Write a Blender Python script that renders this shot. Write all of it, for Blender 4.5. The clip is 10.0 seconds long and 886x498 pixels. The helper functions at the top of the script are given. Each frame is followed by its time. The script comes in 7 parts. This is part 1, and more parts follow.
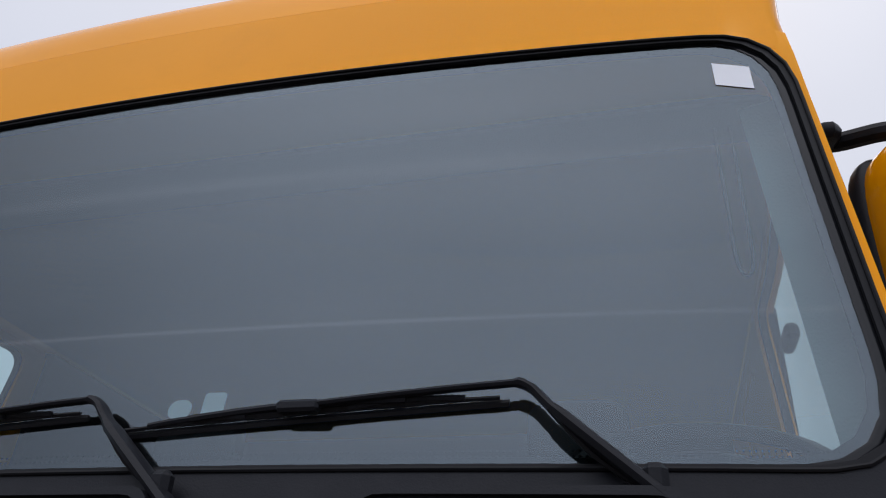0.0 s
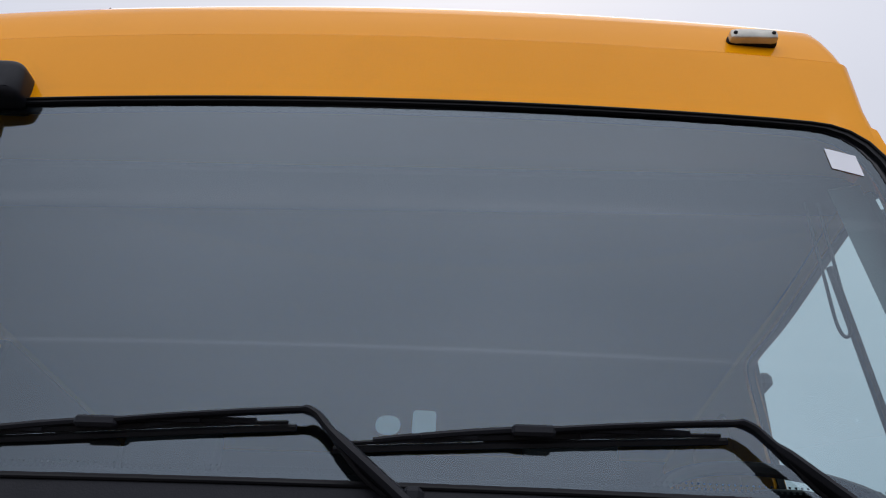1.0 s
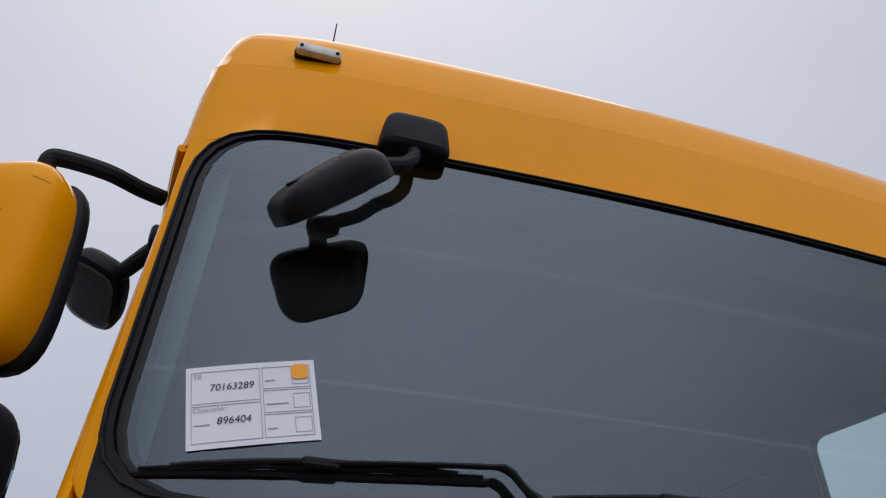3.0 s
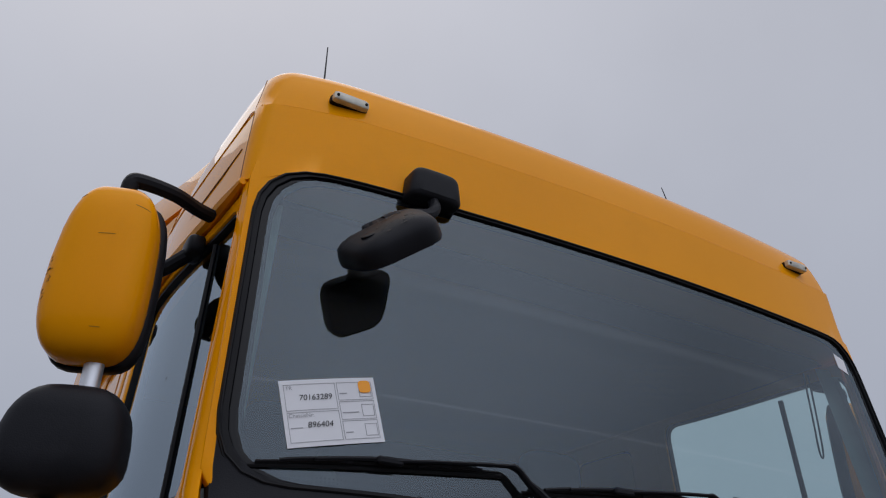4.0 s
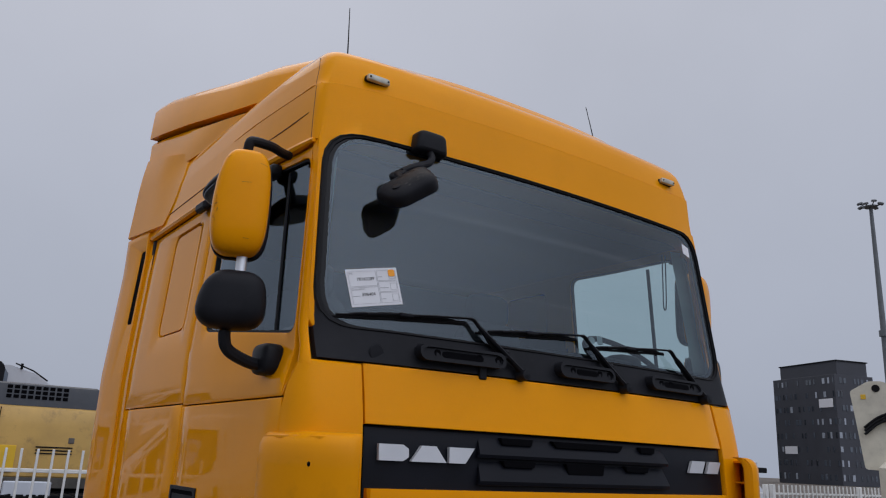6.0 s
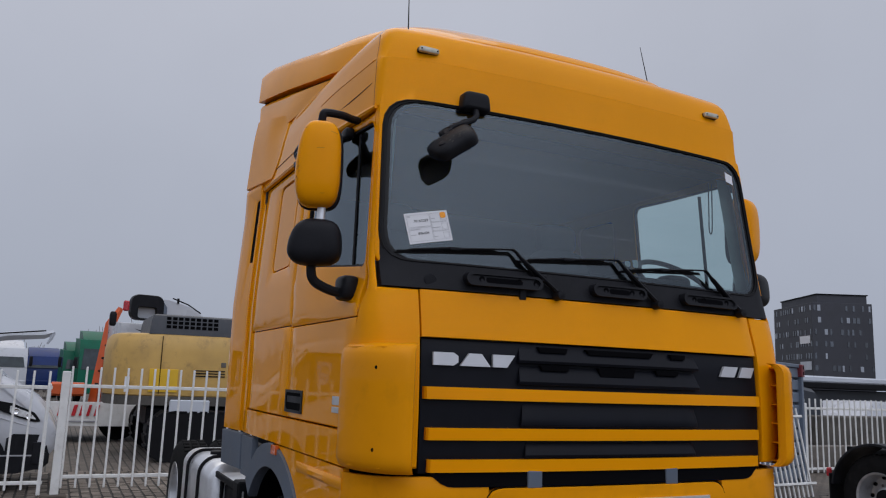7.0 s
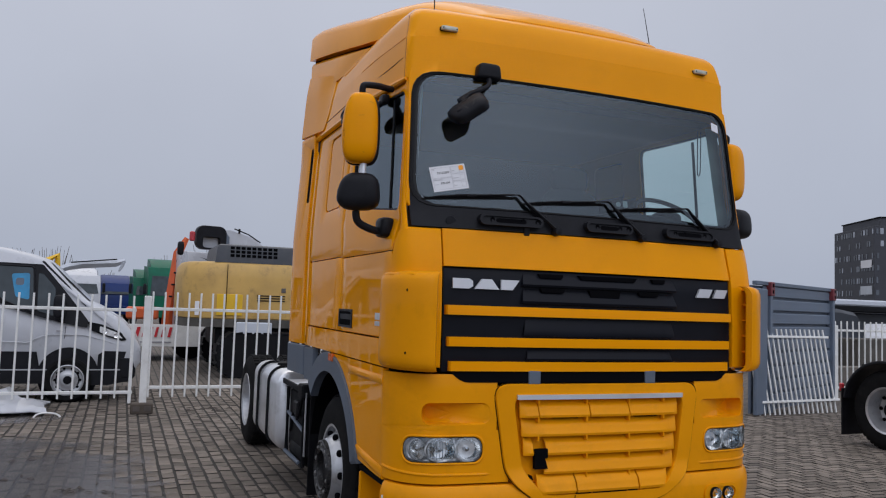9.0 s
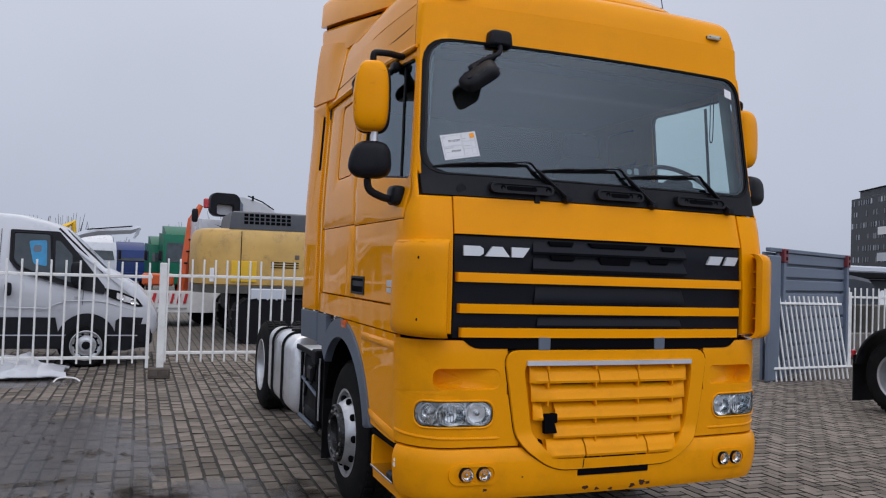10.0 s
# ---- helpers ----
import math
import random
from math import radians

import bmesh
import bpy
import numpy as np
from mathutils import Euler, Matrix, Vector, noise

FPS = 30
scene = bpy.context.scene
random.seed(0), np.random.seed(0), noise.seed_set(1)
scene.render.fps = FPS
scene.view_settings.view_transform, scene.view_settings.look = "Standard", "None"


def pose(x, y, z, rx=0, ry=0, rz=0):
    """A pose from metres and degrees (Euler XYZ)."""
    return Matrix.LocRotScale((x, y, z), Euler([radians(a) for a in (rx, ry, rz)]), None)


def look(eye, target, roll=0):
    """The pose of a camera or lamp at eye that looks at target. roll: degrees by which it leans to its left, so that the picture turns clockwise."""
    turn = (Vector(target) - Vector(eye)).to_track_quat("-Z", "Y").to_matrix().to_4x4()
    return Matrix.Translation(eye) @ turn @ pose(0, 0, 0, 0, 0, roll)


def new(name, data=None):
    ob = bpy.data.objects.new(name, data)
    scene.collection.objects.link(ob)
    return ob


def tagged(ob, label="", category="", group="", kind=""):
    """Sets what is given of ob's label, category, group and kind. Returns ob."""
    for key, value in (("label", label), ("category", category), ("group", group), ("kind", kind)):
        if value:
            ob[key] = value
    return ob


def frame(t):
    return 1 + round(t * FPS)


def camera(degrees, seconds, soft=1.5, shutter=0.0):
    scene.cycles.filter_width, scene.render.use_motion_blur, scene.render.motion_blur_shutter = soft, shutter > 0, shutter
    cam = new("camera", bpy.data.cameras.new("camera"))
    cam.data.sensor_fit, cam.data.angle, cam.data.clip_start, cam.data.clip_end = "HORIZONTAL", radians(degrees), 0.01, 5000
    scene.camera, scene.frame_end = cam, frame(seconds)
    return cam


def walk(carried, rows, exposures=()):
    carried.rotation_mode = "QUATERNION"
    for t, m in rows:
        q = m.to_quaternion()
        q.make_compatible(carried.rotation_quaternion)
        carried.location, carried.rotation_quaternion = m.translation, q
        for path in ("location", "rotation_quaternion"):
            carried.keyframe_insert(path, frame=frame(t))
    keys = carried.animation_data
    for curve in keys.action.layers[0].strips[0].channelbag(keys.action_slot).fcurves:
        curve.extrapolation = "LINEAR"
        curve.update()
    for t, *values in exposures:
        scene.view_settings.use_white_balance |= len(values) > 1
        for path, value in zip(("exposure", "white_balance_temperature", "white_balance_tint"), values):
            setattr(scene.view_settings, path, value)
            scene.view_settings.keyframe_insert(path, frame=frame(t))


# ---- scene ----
cam = camera(58.8, 10.0, soft=1.15)
PATH = [
    (0, (0.823, -0.88, 1.974), (0.353, 0.775, 2.995), 3.3),
    (0.5, (0.567, -0.914, 1.942), (0.401, 0.772, 3.005), 2.4),
    (1, (0.277, -1.013, 1.943), (0.223, 0.675, 3.015), 2.3),
    (1.5, (-0.037, -1.002, 1.935), (-0.078, 0.679, 3.018), 2.8),
    (2, (-0.36, -1.078, 1.932), (-0.382, 0.607, 3.009), 2.8),
    (2.2, (-0.494, -1.114, 1.947), (-0.464, 0.572, 3.022), 2.8),
    (3.3, (-1.17, -1.179, 1.957), (-0.526, 0.404, 2.996), 2.2),
    (3.5, (-1.277, -1.245, 1.945), (-0.548, 0.293, 2.995), 1.6),
    (4, (-1.549, -1.397, 1.92), (-0.676, 0.129, 2.874), 1.4),
    (4.5, (-1.851, -1.51, 1.888), (-0.767, -0.002, 2.63), 1.0),
    (5, (-2.05, -1.826, 1.873), (-0.941, -0.327, 2.598), 1.2),
    (5.2, (-2.101, -1.949, 1.87), (-0.983, -0.455, 2.59), 1.3),
    (6.3, (-2.437, -2.609, 1.763), (-1.386, -0.966, 2.205), 1.9),
    (6.5, (-2.426, -2.771, 1.764), (-1.479, -1.061, 2.191), 2.2),
    (7, (-2.413, -3.11, 1.711), (-1.559, -1.332, 2.04), 2.0),
    (7.5, (-2.453, -3.407, 1.701), (-1.63, -1.595, 1.902), 1.9),
    (8, (-2.558, -3.747, 1.7), (-1.77, -1.918, 1.879), 1.9),
    (8.5, (-2.601, -3.932, 1.695), (-1.843, -2.088, 1.849), 2.0),
    (9, (-2.622, -3.981, 1.687), (-1.874, -2.131, 1.826), 1.9),
    (9.5, (-2.615, -4.0, 1.679), (-1.881, -2.14, 1.749), 1.9),
    (10, (-2.623, -4.017, 1.692), (-1.902, -2.152, 1.745), 1.9),
]
walk(cam, [(t, look(eye, target, roll)) for t, eye, target, roll in PATH], exposures=[(0.0, 0.13), (1.0, 0.06), (2.0, 0.11), (3.5, -0.32), (4.0, -0.40), (4.5, -0.30), (5.2, -0.36), (6.5, -0.25), (7.0, -0.30), (7.5, -0.10), (8.0, -0.11), (8.5, -0.14), (9.0, -0.12), (9.5, -0.02), (10.0, 0.08)])

# ---- light ----
world = bpy.data.worlds.new("overcast")
scene.world = world
world.use_nodes = True
wn, wl = world.node_tree.nodes, world.node_tree.links
wn.clear()
SUN_EL, SUN_ROT = radians(60), radians(0)
sky = wn.new("ShaderNodeTexSky")
sky.sky_type, sky.sun_disc, sky.sun_elevation, sky.sun_rotation = "NISHITA", False, SUN_EL, SUN_ROT
sky.air_density, sky.dust_density = 1.0, 6.0
grade = wn.new("ShaderNodeMix")
grade.data_type = "RGBA"
grade.inputs[0].default_value = 0.94
coord = wn.new("ShaderNodeTexCoord")
split = wn.new("ShaderNodeSeparateXYZ")
ramp = wn.new("ShaderNodeValToRGB")
ramp.color_ramp.elements[0].position, ramp.color_ramp.elements[0].color = 0.0, (4.45, 4.95, 6.15, 1)
ramp.color_ramp.elements[1].position, ramp.color_ramp.elements[1].color = 1.0, (7.65, 7.75, 8.55, 1)
cloud = wn.new("ShaderNodeTexNoise")
cloud.inputs["Scale"].default_value, cloud.inputs["Detail"].default_value = 2.2, 5.0
cmap = wn.new("ShaderNodeMapRange")
cmap.inputs["From Min"].default_value, cmap.inputs["From Max"].default_value = 0.3, 0.7
cmap.inputs["To Min"].default_value, cmap.inputs["To Max"].default_value = 0.95, 1.05
# cloud brightened behind the camera, opposite the sun lamp, to lift the lorry's front
glow = wn.new("ShaderNodeVectorMath")
glow.operation = "DOT_PRODUCT"
glow.inputs[1].default_value = (0.0, -0.68, 0.733)
gmap = wn.new("ShaderNodeMapRange")
gmap.interpolation_type = "SMOOTHSTEP"
gmap.inputs["From Min"].default_value, gmap.inputs["From Max"].default_value = 0.60, 1.0
gmap.inputs["To Min"].default_value, gmap.inputs["To Max"].default_value = 1.0, 2.65
gmul = wn.new("ShaderNodeMath")
gmul.operation = "MULTIPLY"
cmul = wn.new("ShaderNodeVectorMath")
cmul.operation = "SCALE"
back = wn.new("ShaderNodeBackground")
back.inputs["Strength"].default_value = 0.10
wout = wn.new("ShaderNodeOutputWorld")
wl.new(coord.outputs["Generated"], split.inputs[0])
wl.new(coord.outputs["Generated"], cloud.inputs["Vector"])
wl.new(split.outputs["Z"], ramp.inputs[0])
wl.new(cloud.outputs["Fac"], cmap.inputs["Value"])
wl.new(ramp.outputs[0], cmul.inputs[0])
wl.new(coord.outputs["Generated"], glow.inputs[0])
wl.new(glow.outputs["Value"], gmap.inputs["Value"])
wl.new(gmap.outputs[0], gmul.inputs[0])
wl.new(cmap.outputs[0], gmul.inputs[1])
wl.new(gmul.outputs[0], cmul.inputs["Scale"])
wl.new(sky.outputs[0], grade.inputs["A"])
wl.new(cmul.outputs[0], grade.inputs["B"])
wl.new(grade.outputs["Result"], back.inputs[0])
wl.new(back.outputs[0], wout.inputs[0])

sun = new("sun", bpy.data.lights.new("sun", "SUN"))
sun.data.energy, sun.data.angle, sun.data.color = 0.5, radians(50), (1.0, 0.96, 0.9)
sun.matrix_world = look((0, 0, 0), (-math.sin(SUN_ROT) * math.cos(SUN_EL), -math.cos(SUN_ROT) * math.cos(SUN_EL), -math.sin(SUN_EL)))


# ---- materials ----
def material(name, color, rough=0.5, metal=0.0, coat=0.0, var=0.12, scale=4.0, bump=0.0, bscale=60.0, dirt=None, dirt_amount=0.0, rand=0.0, spec=0.5, coat_ior=1.5):
    m = bpy.data.materials.new(name)
    m.use_nodes = True
    n, l = m.node_tree.nodes, m.node_tree.links
    b = n["Principled BSDF"]
    b.inputs["Metallic"].default_value = metal
    b.inputs["Specular IOR Level"].default_value = spec
    b.inputs["Coat Weight"].default_value = coat
    b.inputs["Coat Roughness"].default_value = 0.03
    b.inputs["Coat IOR"].default_value = coat_ior
    tc = n.new("ShaderNodeTexCoord")
    big = n.new("ShaderNodeTexNoise")
    big.inputs["Scale"].default_value, big.inputs["Detail"].default_value = scale, 6.0
    l.new(tc.outputs["Object"], big.inputs["Vector"])
    mr = n.new("ShaderNodeMapRange")
    mr.inputs["From Min"].default_value, mr.inputs["From Max"].default_value = 0.3, 0.7
    mr.inputs["To Min"].default_value, mr.inputs["To Max"].default_value = 1 - var, 1 + var
    l.new(big.outputs["Fac"], mr.inputs["Value"])
    val = mr.outputs[0]
    if rand:
        oi = n.new("ShaderNodeObjectInfo")
        geo = n.new("ShaderNodeNewGeometry")
        add = n.new("ShaderNodeMath")
        add.operation = "ADD"
        l.new(oi.outputs["Random"], add.inputs[0])
        l.new(geo.outputs["Random Per Island"], add.inputs[1])
        fr = n.new("ShaderNodeMath")
        fr.operation = "FRACT"
        l.new(add.outputs[0], fr.inputs[0])
        r2 = n.new("ShaderNodeMapRange")
        r2.inputs["To Min"].default_value, r2.inputs["To Max"].default_value = 1 - rand, 1 + rand
        l.new(fr.outputs[0], r2.inputs["Value"])
        mm = n.new("ShaderNodeMath")
        mm.operation = "MULTIPLY"
        l.new(val, mm.inputs[0])
        l.new(r2.outputs[0], mm.inputs[1])
        val = mm.outputs[0]
    sc = n.new("ShaderNodeVectorMath")
    sc.operation = "SCALE"
    sc.inputs[0].default_value = color[:3]
    l.new(val, sc.inputs["Scale"])
    out = sc.outputs[0]
    if dirt:
        fine = n.new("ShaderNodeTexNoise")
        fine.inputs["Scale"].default_value, fine.inputs["Detail"].default_value, fine.inputs["Roughness"].default_value = scale * 2.3, 9.0, 0.7
        l.new(tc.outputs["Object"], fine.inputs["Vector"])
        dr = n.new("ShaderNodeMapRange")
        dr.inputs["From Min"].default_value, dr.inputs["From Max"].default_value = 0.52, 0.78
        dr.inputs["To Max"].default_value = dirt_amount
        l.new(fine.outputs["Fac"], dr.inputs["Value"])
        mx = n.new("ShaderNodeMix")
        mx.data_type = "RGBA"
        mx.inputs["B"].default_value = (*dirt[:3], 1)
        l.new(dr.outputs[0], mx.inputs[0])
        l.new(out, mx.inputs["A"])
        out = mx.outputs["Result"]
    l.new(out, b.inputs["Base Color"])
    rr = n.new("ShaderNodeMapRange")
    rr.inputs["From Min"].default_value, rr.inputs["From Max"].default_value = 0.3, 0.7
    rr.inputs["To Min"].default_value, rr.inputs["To Max"].default_value = max(0.02, rough - 0.07), min(1, rough + 0.07)
    l.new(big.outputs["Fac"], rr.inputs["Value"])
    l.new(rr.outputs[0], b.inputs["Roughness"])
    if bump:
        g = n.new("ShaderNodeTexNoise")
        g.inputs["Scale"].default_value, g.inputs["Detail"].default_value = bscale, 5.0
        l.new(tc.outputs["Object"], g.inputs["Vector"])
        bp = n.new("ShaderNodeBump")
        bp.inputs["Strength"].default_value, bp.inputs["Distance"].default_value = bump, 0.004
        l.new(g.outputs["Fac"], bp.inputs["Height"])
        l.new(bp.outputs[0], b.inputs["Normal"])
    return m


def glass(name, tint, ior, rough=0.0, dots=0.0):
    m = bpy.data.materials.new(name)
    m.use_nodes = True
    n, l = m.node_tree.nodes, m.node_tree.links
    n.clear()
    tr, gl = n.new("ShaderNodeBsdfTransparent"), n.new("ShaderNodeBsdfGlossy")
    tr.inputs[0].default_value = (*tint, 1)
    gl.inputs["Roughness"].default_value = rough
    fr, mx, out = n.new("ShaderNodeFresnel"), n.new("ShaderNodeMixShader"), n.new("ShaderNodeOutputMaterial")
    fr.inputs[0].default_value = ior
    gl.inputs["Color"].default_value = (0.72, 0.84, 0.94, 1)
    l.new(fr.outputs[0], mx.inputs[0])
    l.new(tr.outputs[0], mx.inputs[1])
    l.new(gl.outputs[0], mx.inputs[2])
    l.new(mx.outputs[0], out.inputs[0])
    return m


YELLOW = material("yellow_paint", (0.87, 0.329, 0.002), 0.40, 0, 1.0, 0.05, 1.3, 0.02, 8, (0.45, 0.19, 0.01), 0.14, spec=0.0, coat_ior=1.19)
YELLOW_DULL = material("yellow_plastic", (0.82, 0.312, 0.003), 0.42, 0, 0.5, 0.06, 2.0, 0.08, 60, (0.33, 0.14, 0.01), 0.3, spec=0.03, coat_ior=1.28)
BLACK = material("black_plastic", (0.012, 0.0125, 0.0155), 0.45, 0, 0, 0.25, 5, 0.15, 350, (0.024, 0.024, 0.027), 0.4, spec=0.13)
DARK = material("dark_grille_plastic", (0.006, 0.007, 0.011), 0.42, 0, 0, 0.2, 5, 0.1, 200, spec=0.13)
# worn scratches; also paints the shade in roof seams and grooves
SCRATCH_GROOVE = material("worn_scratch_and_groove_shade", (0.20, 0.075, 0.012), 0.8)
RUST = material("rusty_scuff", (0.06, 0.02, 0.008), 0.9, 0, 0, 0.4, 60, 0.6, 200, (0.015, 0.01, 0.008), 0.8)
RUBBER = material("black_rubber", (0.007, 0.007, 0.0085), 0.5, 0, 0, 0.2, 8, spec=0.16)
TYRE = material("tyre_rubber", (0.010, 0.010, 0.0105), 0.8, 0, 0, 0.3, 6, 0.5, 40, (0.025, 0.023, 0.021), 0.6, spec=0.08)
GLOSSBLACK = material("gloss_black_print", (0.006, 0.0065, 0.008), 0.12, 0, 0, 0.2, 8, spec=0.2)
# near-black colour painted where gaps, holes and recesses would lie in shade
VOID = material("painted_cavity_shade", (0.004, 0.004, 0.005), 0.9, spec=0.03)
GREYP = material("grey_plastic", (0.10, 0.125, 0.165), 0.55, 0, 0, 0.12, 3, 0.2, 200, (0.16, 0.15, 0.14), 0.4)
STEEL = material("bright_steel", (0.62, 0.63, 0.65), 0.22, 1.0, 0, 0.1, 6)
SILVER = material("silver_paint", (0.50, 0.51, 0.53), 0.35, 0.6, 0, 0.12, 5, 0.1, 60, (0.12, 0.11, 0.10), 0.6)
LETTER = material("satin_silver_letter", (0.60, 0.61, 0.63), 0.35, 0.4, 0, 0.06, 6)
TANKM = material("brushed_aluminium", (0.72, 0.73, 0.75), 0.34, 0.75, 0, 0.1, 4, 0.05, 120, (0.30, 0.29, 0.27), 0.35)
CHASSIS = material("chassis_black", (0.007, 0.0075, 0.009), 0.6, 0, 0, 0.3, 6, 0.2, 60, (0.022, 0.020, 0.019), 0.5, spec=0.10)
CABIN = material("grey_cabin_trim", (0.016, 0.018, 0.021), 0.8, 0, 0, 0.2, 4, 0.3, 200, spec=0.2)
CABIN_LT = material("light_cabin_trim", (0.13, 0.135, 0.14), 0.8, 0, 0, 0.15, 4, 0.3, 200, spec=0.2)
PILLAR = material("pale_pillar_trim", (0.42, 0.46, 0.45), 0.8, 0, 0, 0.15, 4, 0.3, 200, spec=0.2)
FABRIC = material("dark_seat_fabric", (0.03, 0.032, 0.038), 0.9, 0, 0, 0.25, 12, 0.5, 300)
PAPER = material("white_paper", (0.76, 0.76, 0.78), 0.7, 0, 0, 0.04, 9)
INK = material("black_ink", (0.015, 0.015, 0.02), 0.6)
INKGREY = material("grey_print", (0.36, 0.36, 0.38), 0.6)
ORANGE = material("orange_sticker", (1.0, 0.37, 0.0), 0.5, 0, 0, 0.03, 6)
AMBER = material("amber_lens", (0.75, 0.13, 0.015), 0.2, 0, 0.5, 0.15, 20)
REDLENS = material("red_lens", (0.45, 0.02, 0.03), 0.25, 0, 0.5, 0.15, 20)
LENSW = material("clear_lamp_lens", (0.50, 0.48, 0.40), 0.18, 0.1, 0.4, 0.2, 30)
BOWL = material("mirror_bright_bowl", (0.92, 0.92, 0.91), 0.10, 1.0, 0, 0.06, 30, 0.6, 55)
CHROME = material("lamp_reflector", (0.86, 0.87, 0.88), 0.20, 0.55, 0, 0.2, 30)
# darker copy of the mirror colour, stands in for dark reflections
SHADED_MIRROR = material("mirror_glass_darkened", (0.16, 0.17, 0.19), 0.03, 1.0, 0, 0.02, 3)
MIRROR = material("mirror_glass", (0.75, 0.76, 0.78), 0.02, 1.0, 0, 0.02, 3)
WSGLASS = glass("windscreen_glass", (0.63, 0.78, 0.77), 1.82, 0.0)
# a weak even haze added to the windscreen to lift its brightness
_n, _l = WSGLASS.node_tree.nodes, WSGLASS.node_tree.links
_veil, _sum = _n.new("ShaderNodeBsdfTranslucent"), _n.new("ShaderNodeAddShader")
_veil.inputs["Color"].default_value = (0.012, 0.013, 0.014, 1)
_l.new(_n["Transparent BSDF"].outputs[0], _sum.inputs[0])
_l.new(_veil.outputs[0], _sum.inputs[1])
# faint horizontal bands painted into the glass in place of soft cloud reflections
_sheen, _sum2, _tc, _mp = _n.new("ShaderNodeBsdfDiffuse"), _n.new("ShaderNodeAddShader"), _n.new("ShaderNodeTexCoord"), _n.new("ShaderNodeMapping")
_mp.inputs["Scale"].default_value, _mp.inputs["Rotation"].default_value = (0.7, 1.0, 5.0), (0, radians(4), 0)
_sheen_noise, _rng = _n.new("ShaderNodeTexNoise"), _n.new("ShaderNodeMapRange")
_sheen_noise.inputs["Scale"].default_value, _sheen_noise.inputs["Detail"].default_value, _sheen_noise.inputs["Roughness"].default_value = 1.6, 2.0, 0.45
_rng.inputs["From Min"].default_value, _rng.inputs["From Max"].default_value = 0.38, 0.72
_rng.inputs["To Min"].default_value, _rng.inputs["To Max"].default_value = 0.0, 0.015
_l.new(_tc.outputs["Object"], _mp.inputs[0])
_l.new(_mp.outputs[0], _sheen_noise.inputs["Vector"])
_l.new(_sheen_noise.outputs["Fac"], _rng.inputs["Value"])
_sep = _n.new("ShaderNodeSeparateXYZ")
_l.new(_tc.outputs["Object"], _sep.inputs[0])
_level = _rng.outputs[0]
# two brighter bands painted into the sheen at fixed heights
for _z, _w, _k in ((2.456, 0.006, 0.10), (2.762, 0.022, 0.05)):
    _d, _a, _r, _m, _s = (_n.new("ShaderNodeMath") for _ in range(5))
    _d.operation, _a.operation, _r.operation, _m.operation, _s.operation = "SUBTRACT", "ABSOLUTE", "MULTIPLY_ADD", "MULTIPLY", "ADD"
    _d.inputs[1].default_value = _z
    _r.inputs[1].default_value, _r.inputs[2].default_value, _r.use_clamp = -_k / _w, _k, True
    _l.new(_sep.outputs["Z"], _d.inputs[0])
    _l.new(_d.outputs[0], _a.inputs[0])
    _l.new(_a.outputs[0], _r.inputs[0])
    _l.new(_r.outputs[0], _m.inputs[0])
    _l.new(_sheen_noise.outputs["Fac"], _m.inputs[1])
    _l.new(_level, _s.inputs[0])
    _l.new(_m.outputs[0], _s.inputs[1])
    _level = _s.outputs[0]
_l.new(_level, _sheen.inputs["Color"])
_l.new(_sum.outputs[0], _sum2.inputs[0])
_l.new(_sheen.outputs[0], _sum2.inputs[1])
_l.new(_sum2.outputs[0], _n["Mix Shader"].inputs[1])
SIDEGLASS = glass("side_window_glass", (0.84, 0.90, 0.90), 1.72)
# thin pane: the same gloss from both faces
_n, _l = SIDEGLASS.node_tree.nodes, SIDEGLASS.node_tree.links
_lw, _pw, _ma = _n.new("ShaderNodeLayerWeight"), _n.new("ShaderNodeMath"), _n.new("ShaderNodeMath")
_lw.inputs["Blend"].default_value = 0.5
_pw.operation, _ma.operation = "POWER", "MULTIPLY_ADD"
_pw.inputs[1].default_value, _ma.inputs[1].default_value, _ma.inputs[2].default_value = 4.0, 0.88, 0.09
_l.new(_lw.outputs["Facing"], _pw.inputs[0])
_l.new(_pw.outputs[0], _ma.inputs[0])
_l.new(_ma.outputs[0], _n["Mix Shader"].inputs[0])
_n.remove(_n["Fresnel"])
LAMPGLASS = glass("lamp_cover_glass", (0.92, 0.93, 0.93), 1.5, 0.02)
WHITEP = material("white_fence_paint", (0.78, 0.78, 0.76), 0.45, 0, 0, 0.06, 5, 0.1, 90, (0.42, 0.38, 0.32), 0.4)
BRICK = material("paving_block", (0.168, 0.142, 0.119), 0.75, 0, 0, 0.25, 7, 0.7, 120, (0.085, 0.076, 0.068), 0.7, 0.34, spec=0.2)
CONCRETE = material("weathered_concrete", (0.14, 0.125, 0.11), 0.85, 0, 0, 0.2, 6, 0.6, 60, (0.10, 0.07, 0.05), 0.6)
WALLSTEEL = material("blue_grey_sheet_steel", (0.13, 0.165, 0.22), 0.5, 0.1, 0, 0.12, 2, 0.15, 30, (0.20, 0.19, 0.18), 0.35)
REDP = material("red_paint", (0.17, 0.028, 0.036), 0.45, 0, 0, 0.15, 6)
VANW = material("white_van_paint", (0.50, 0.515, 0.55), 0.3, 0, 0.3, 0.04, 2, 0, 60, (0.4, 0.39, 0.38), 0.25)
VANGLASS = material("dark_vehicle_glass", (0.03, 0.042, 0.050), 0.06, 0, 0.0, 0.3, 3, spec=0.3)
BLUEW = material("blue_seat_cover", (0.02, 0.22, 0.42), 0.5, 0, 0, 0.2, 8)
EXCY = material("weathered_machine_yellow", (0.56, 0.345, 0.095), 0.5, 0, 0.1, 0.12, 2.0, 0.2, 40, (0.10, 0.07, 0.05), 0.55)
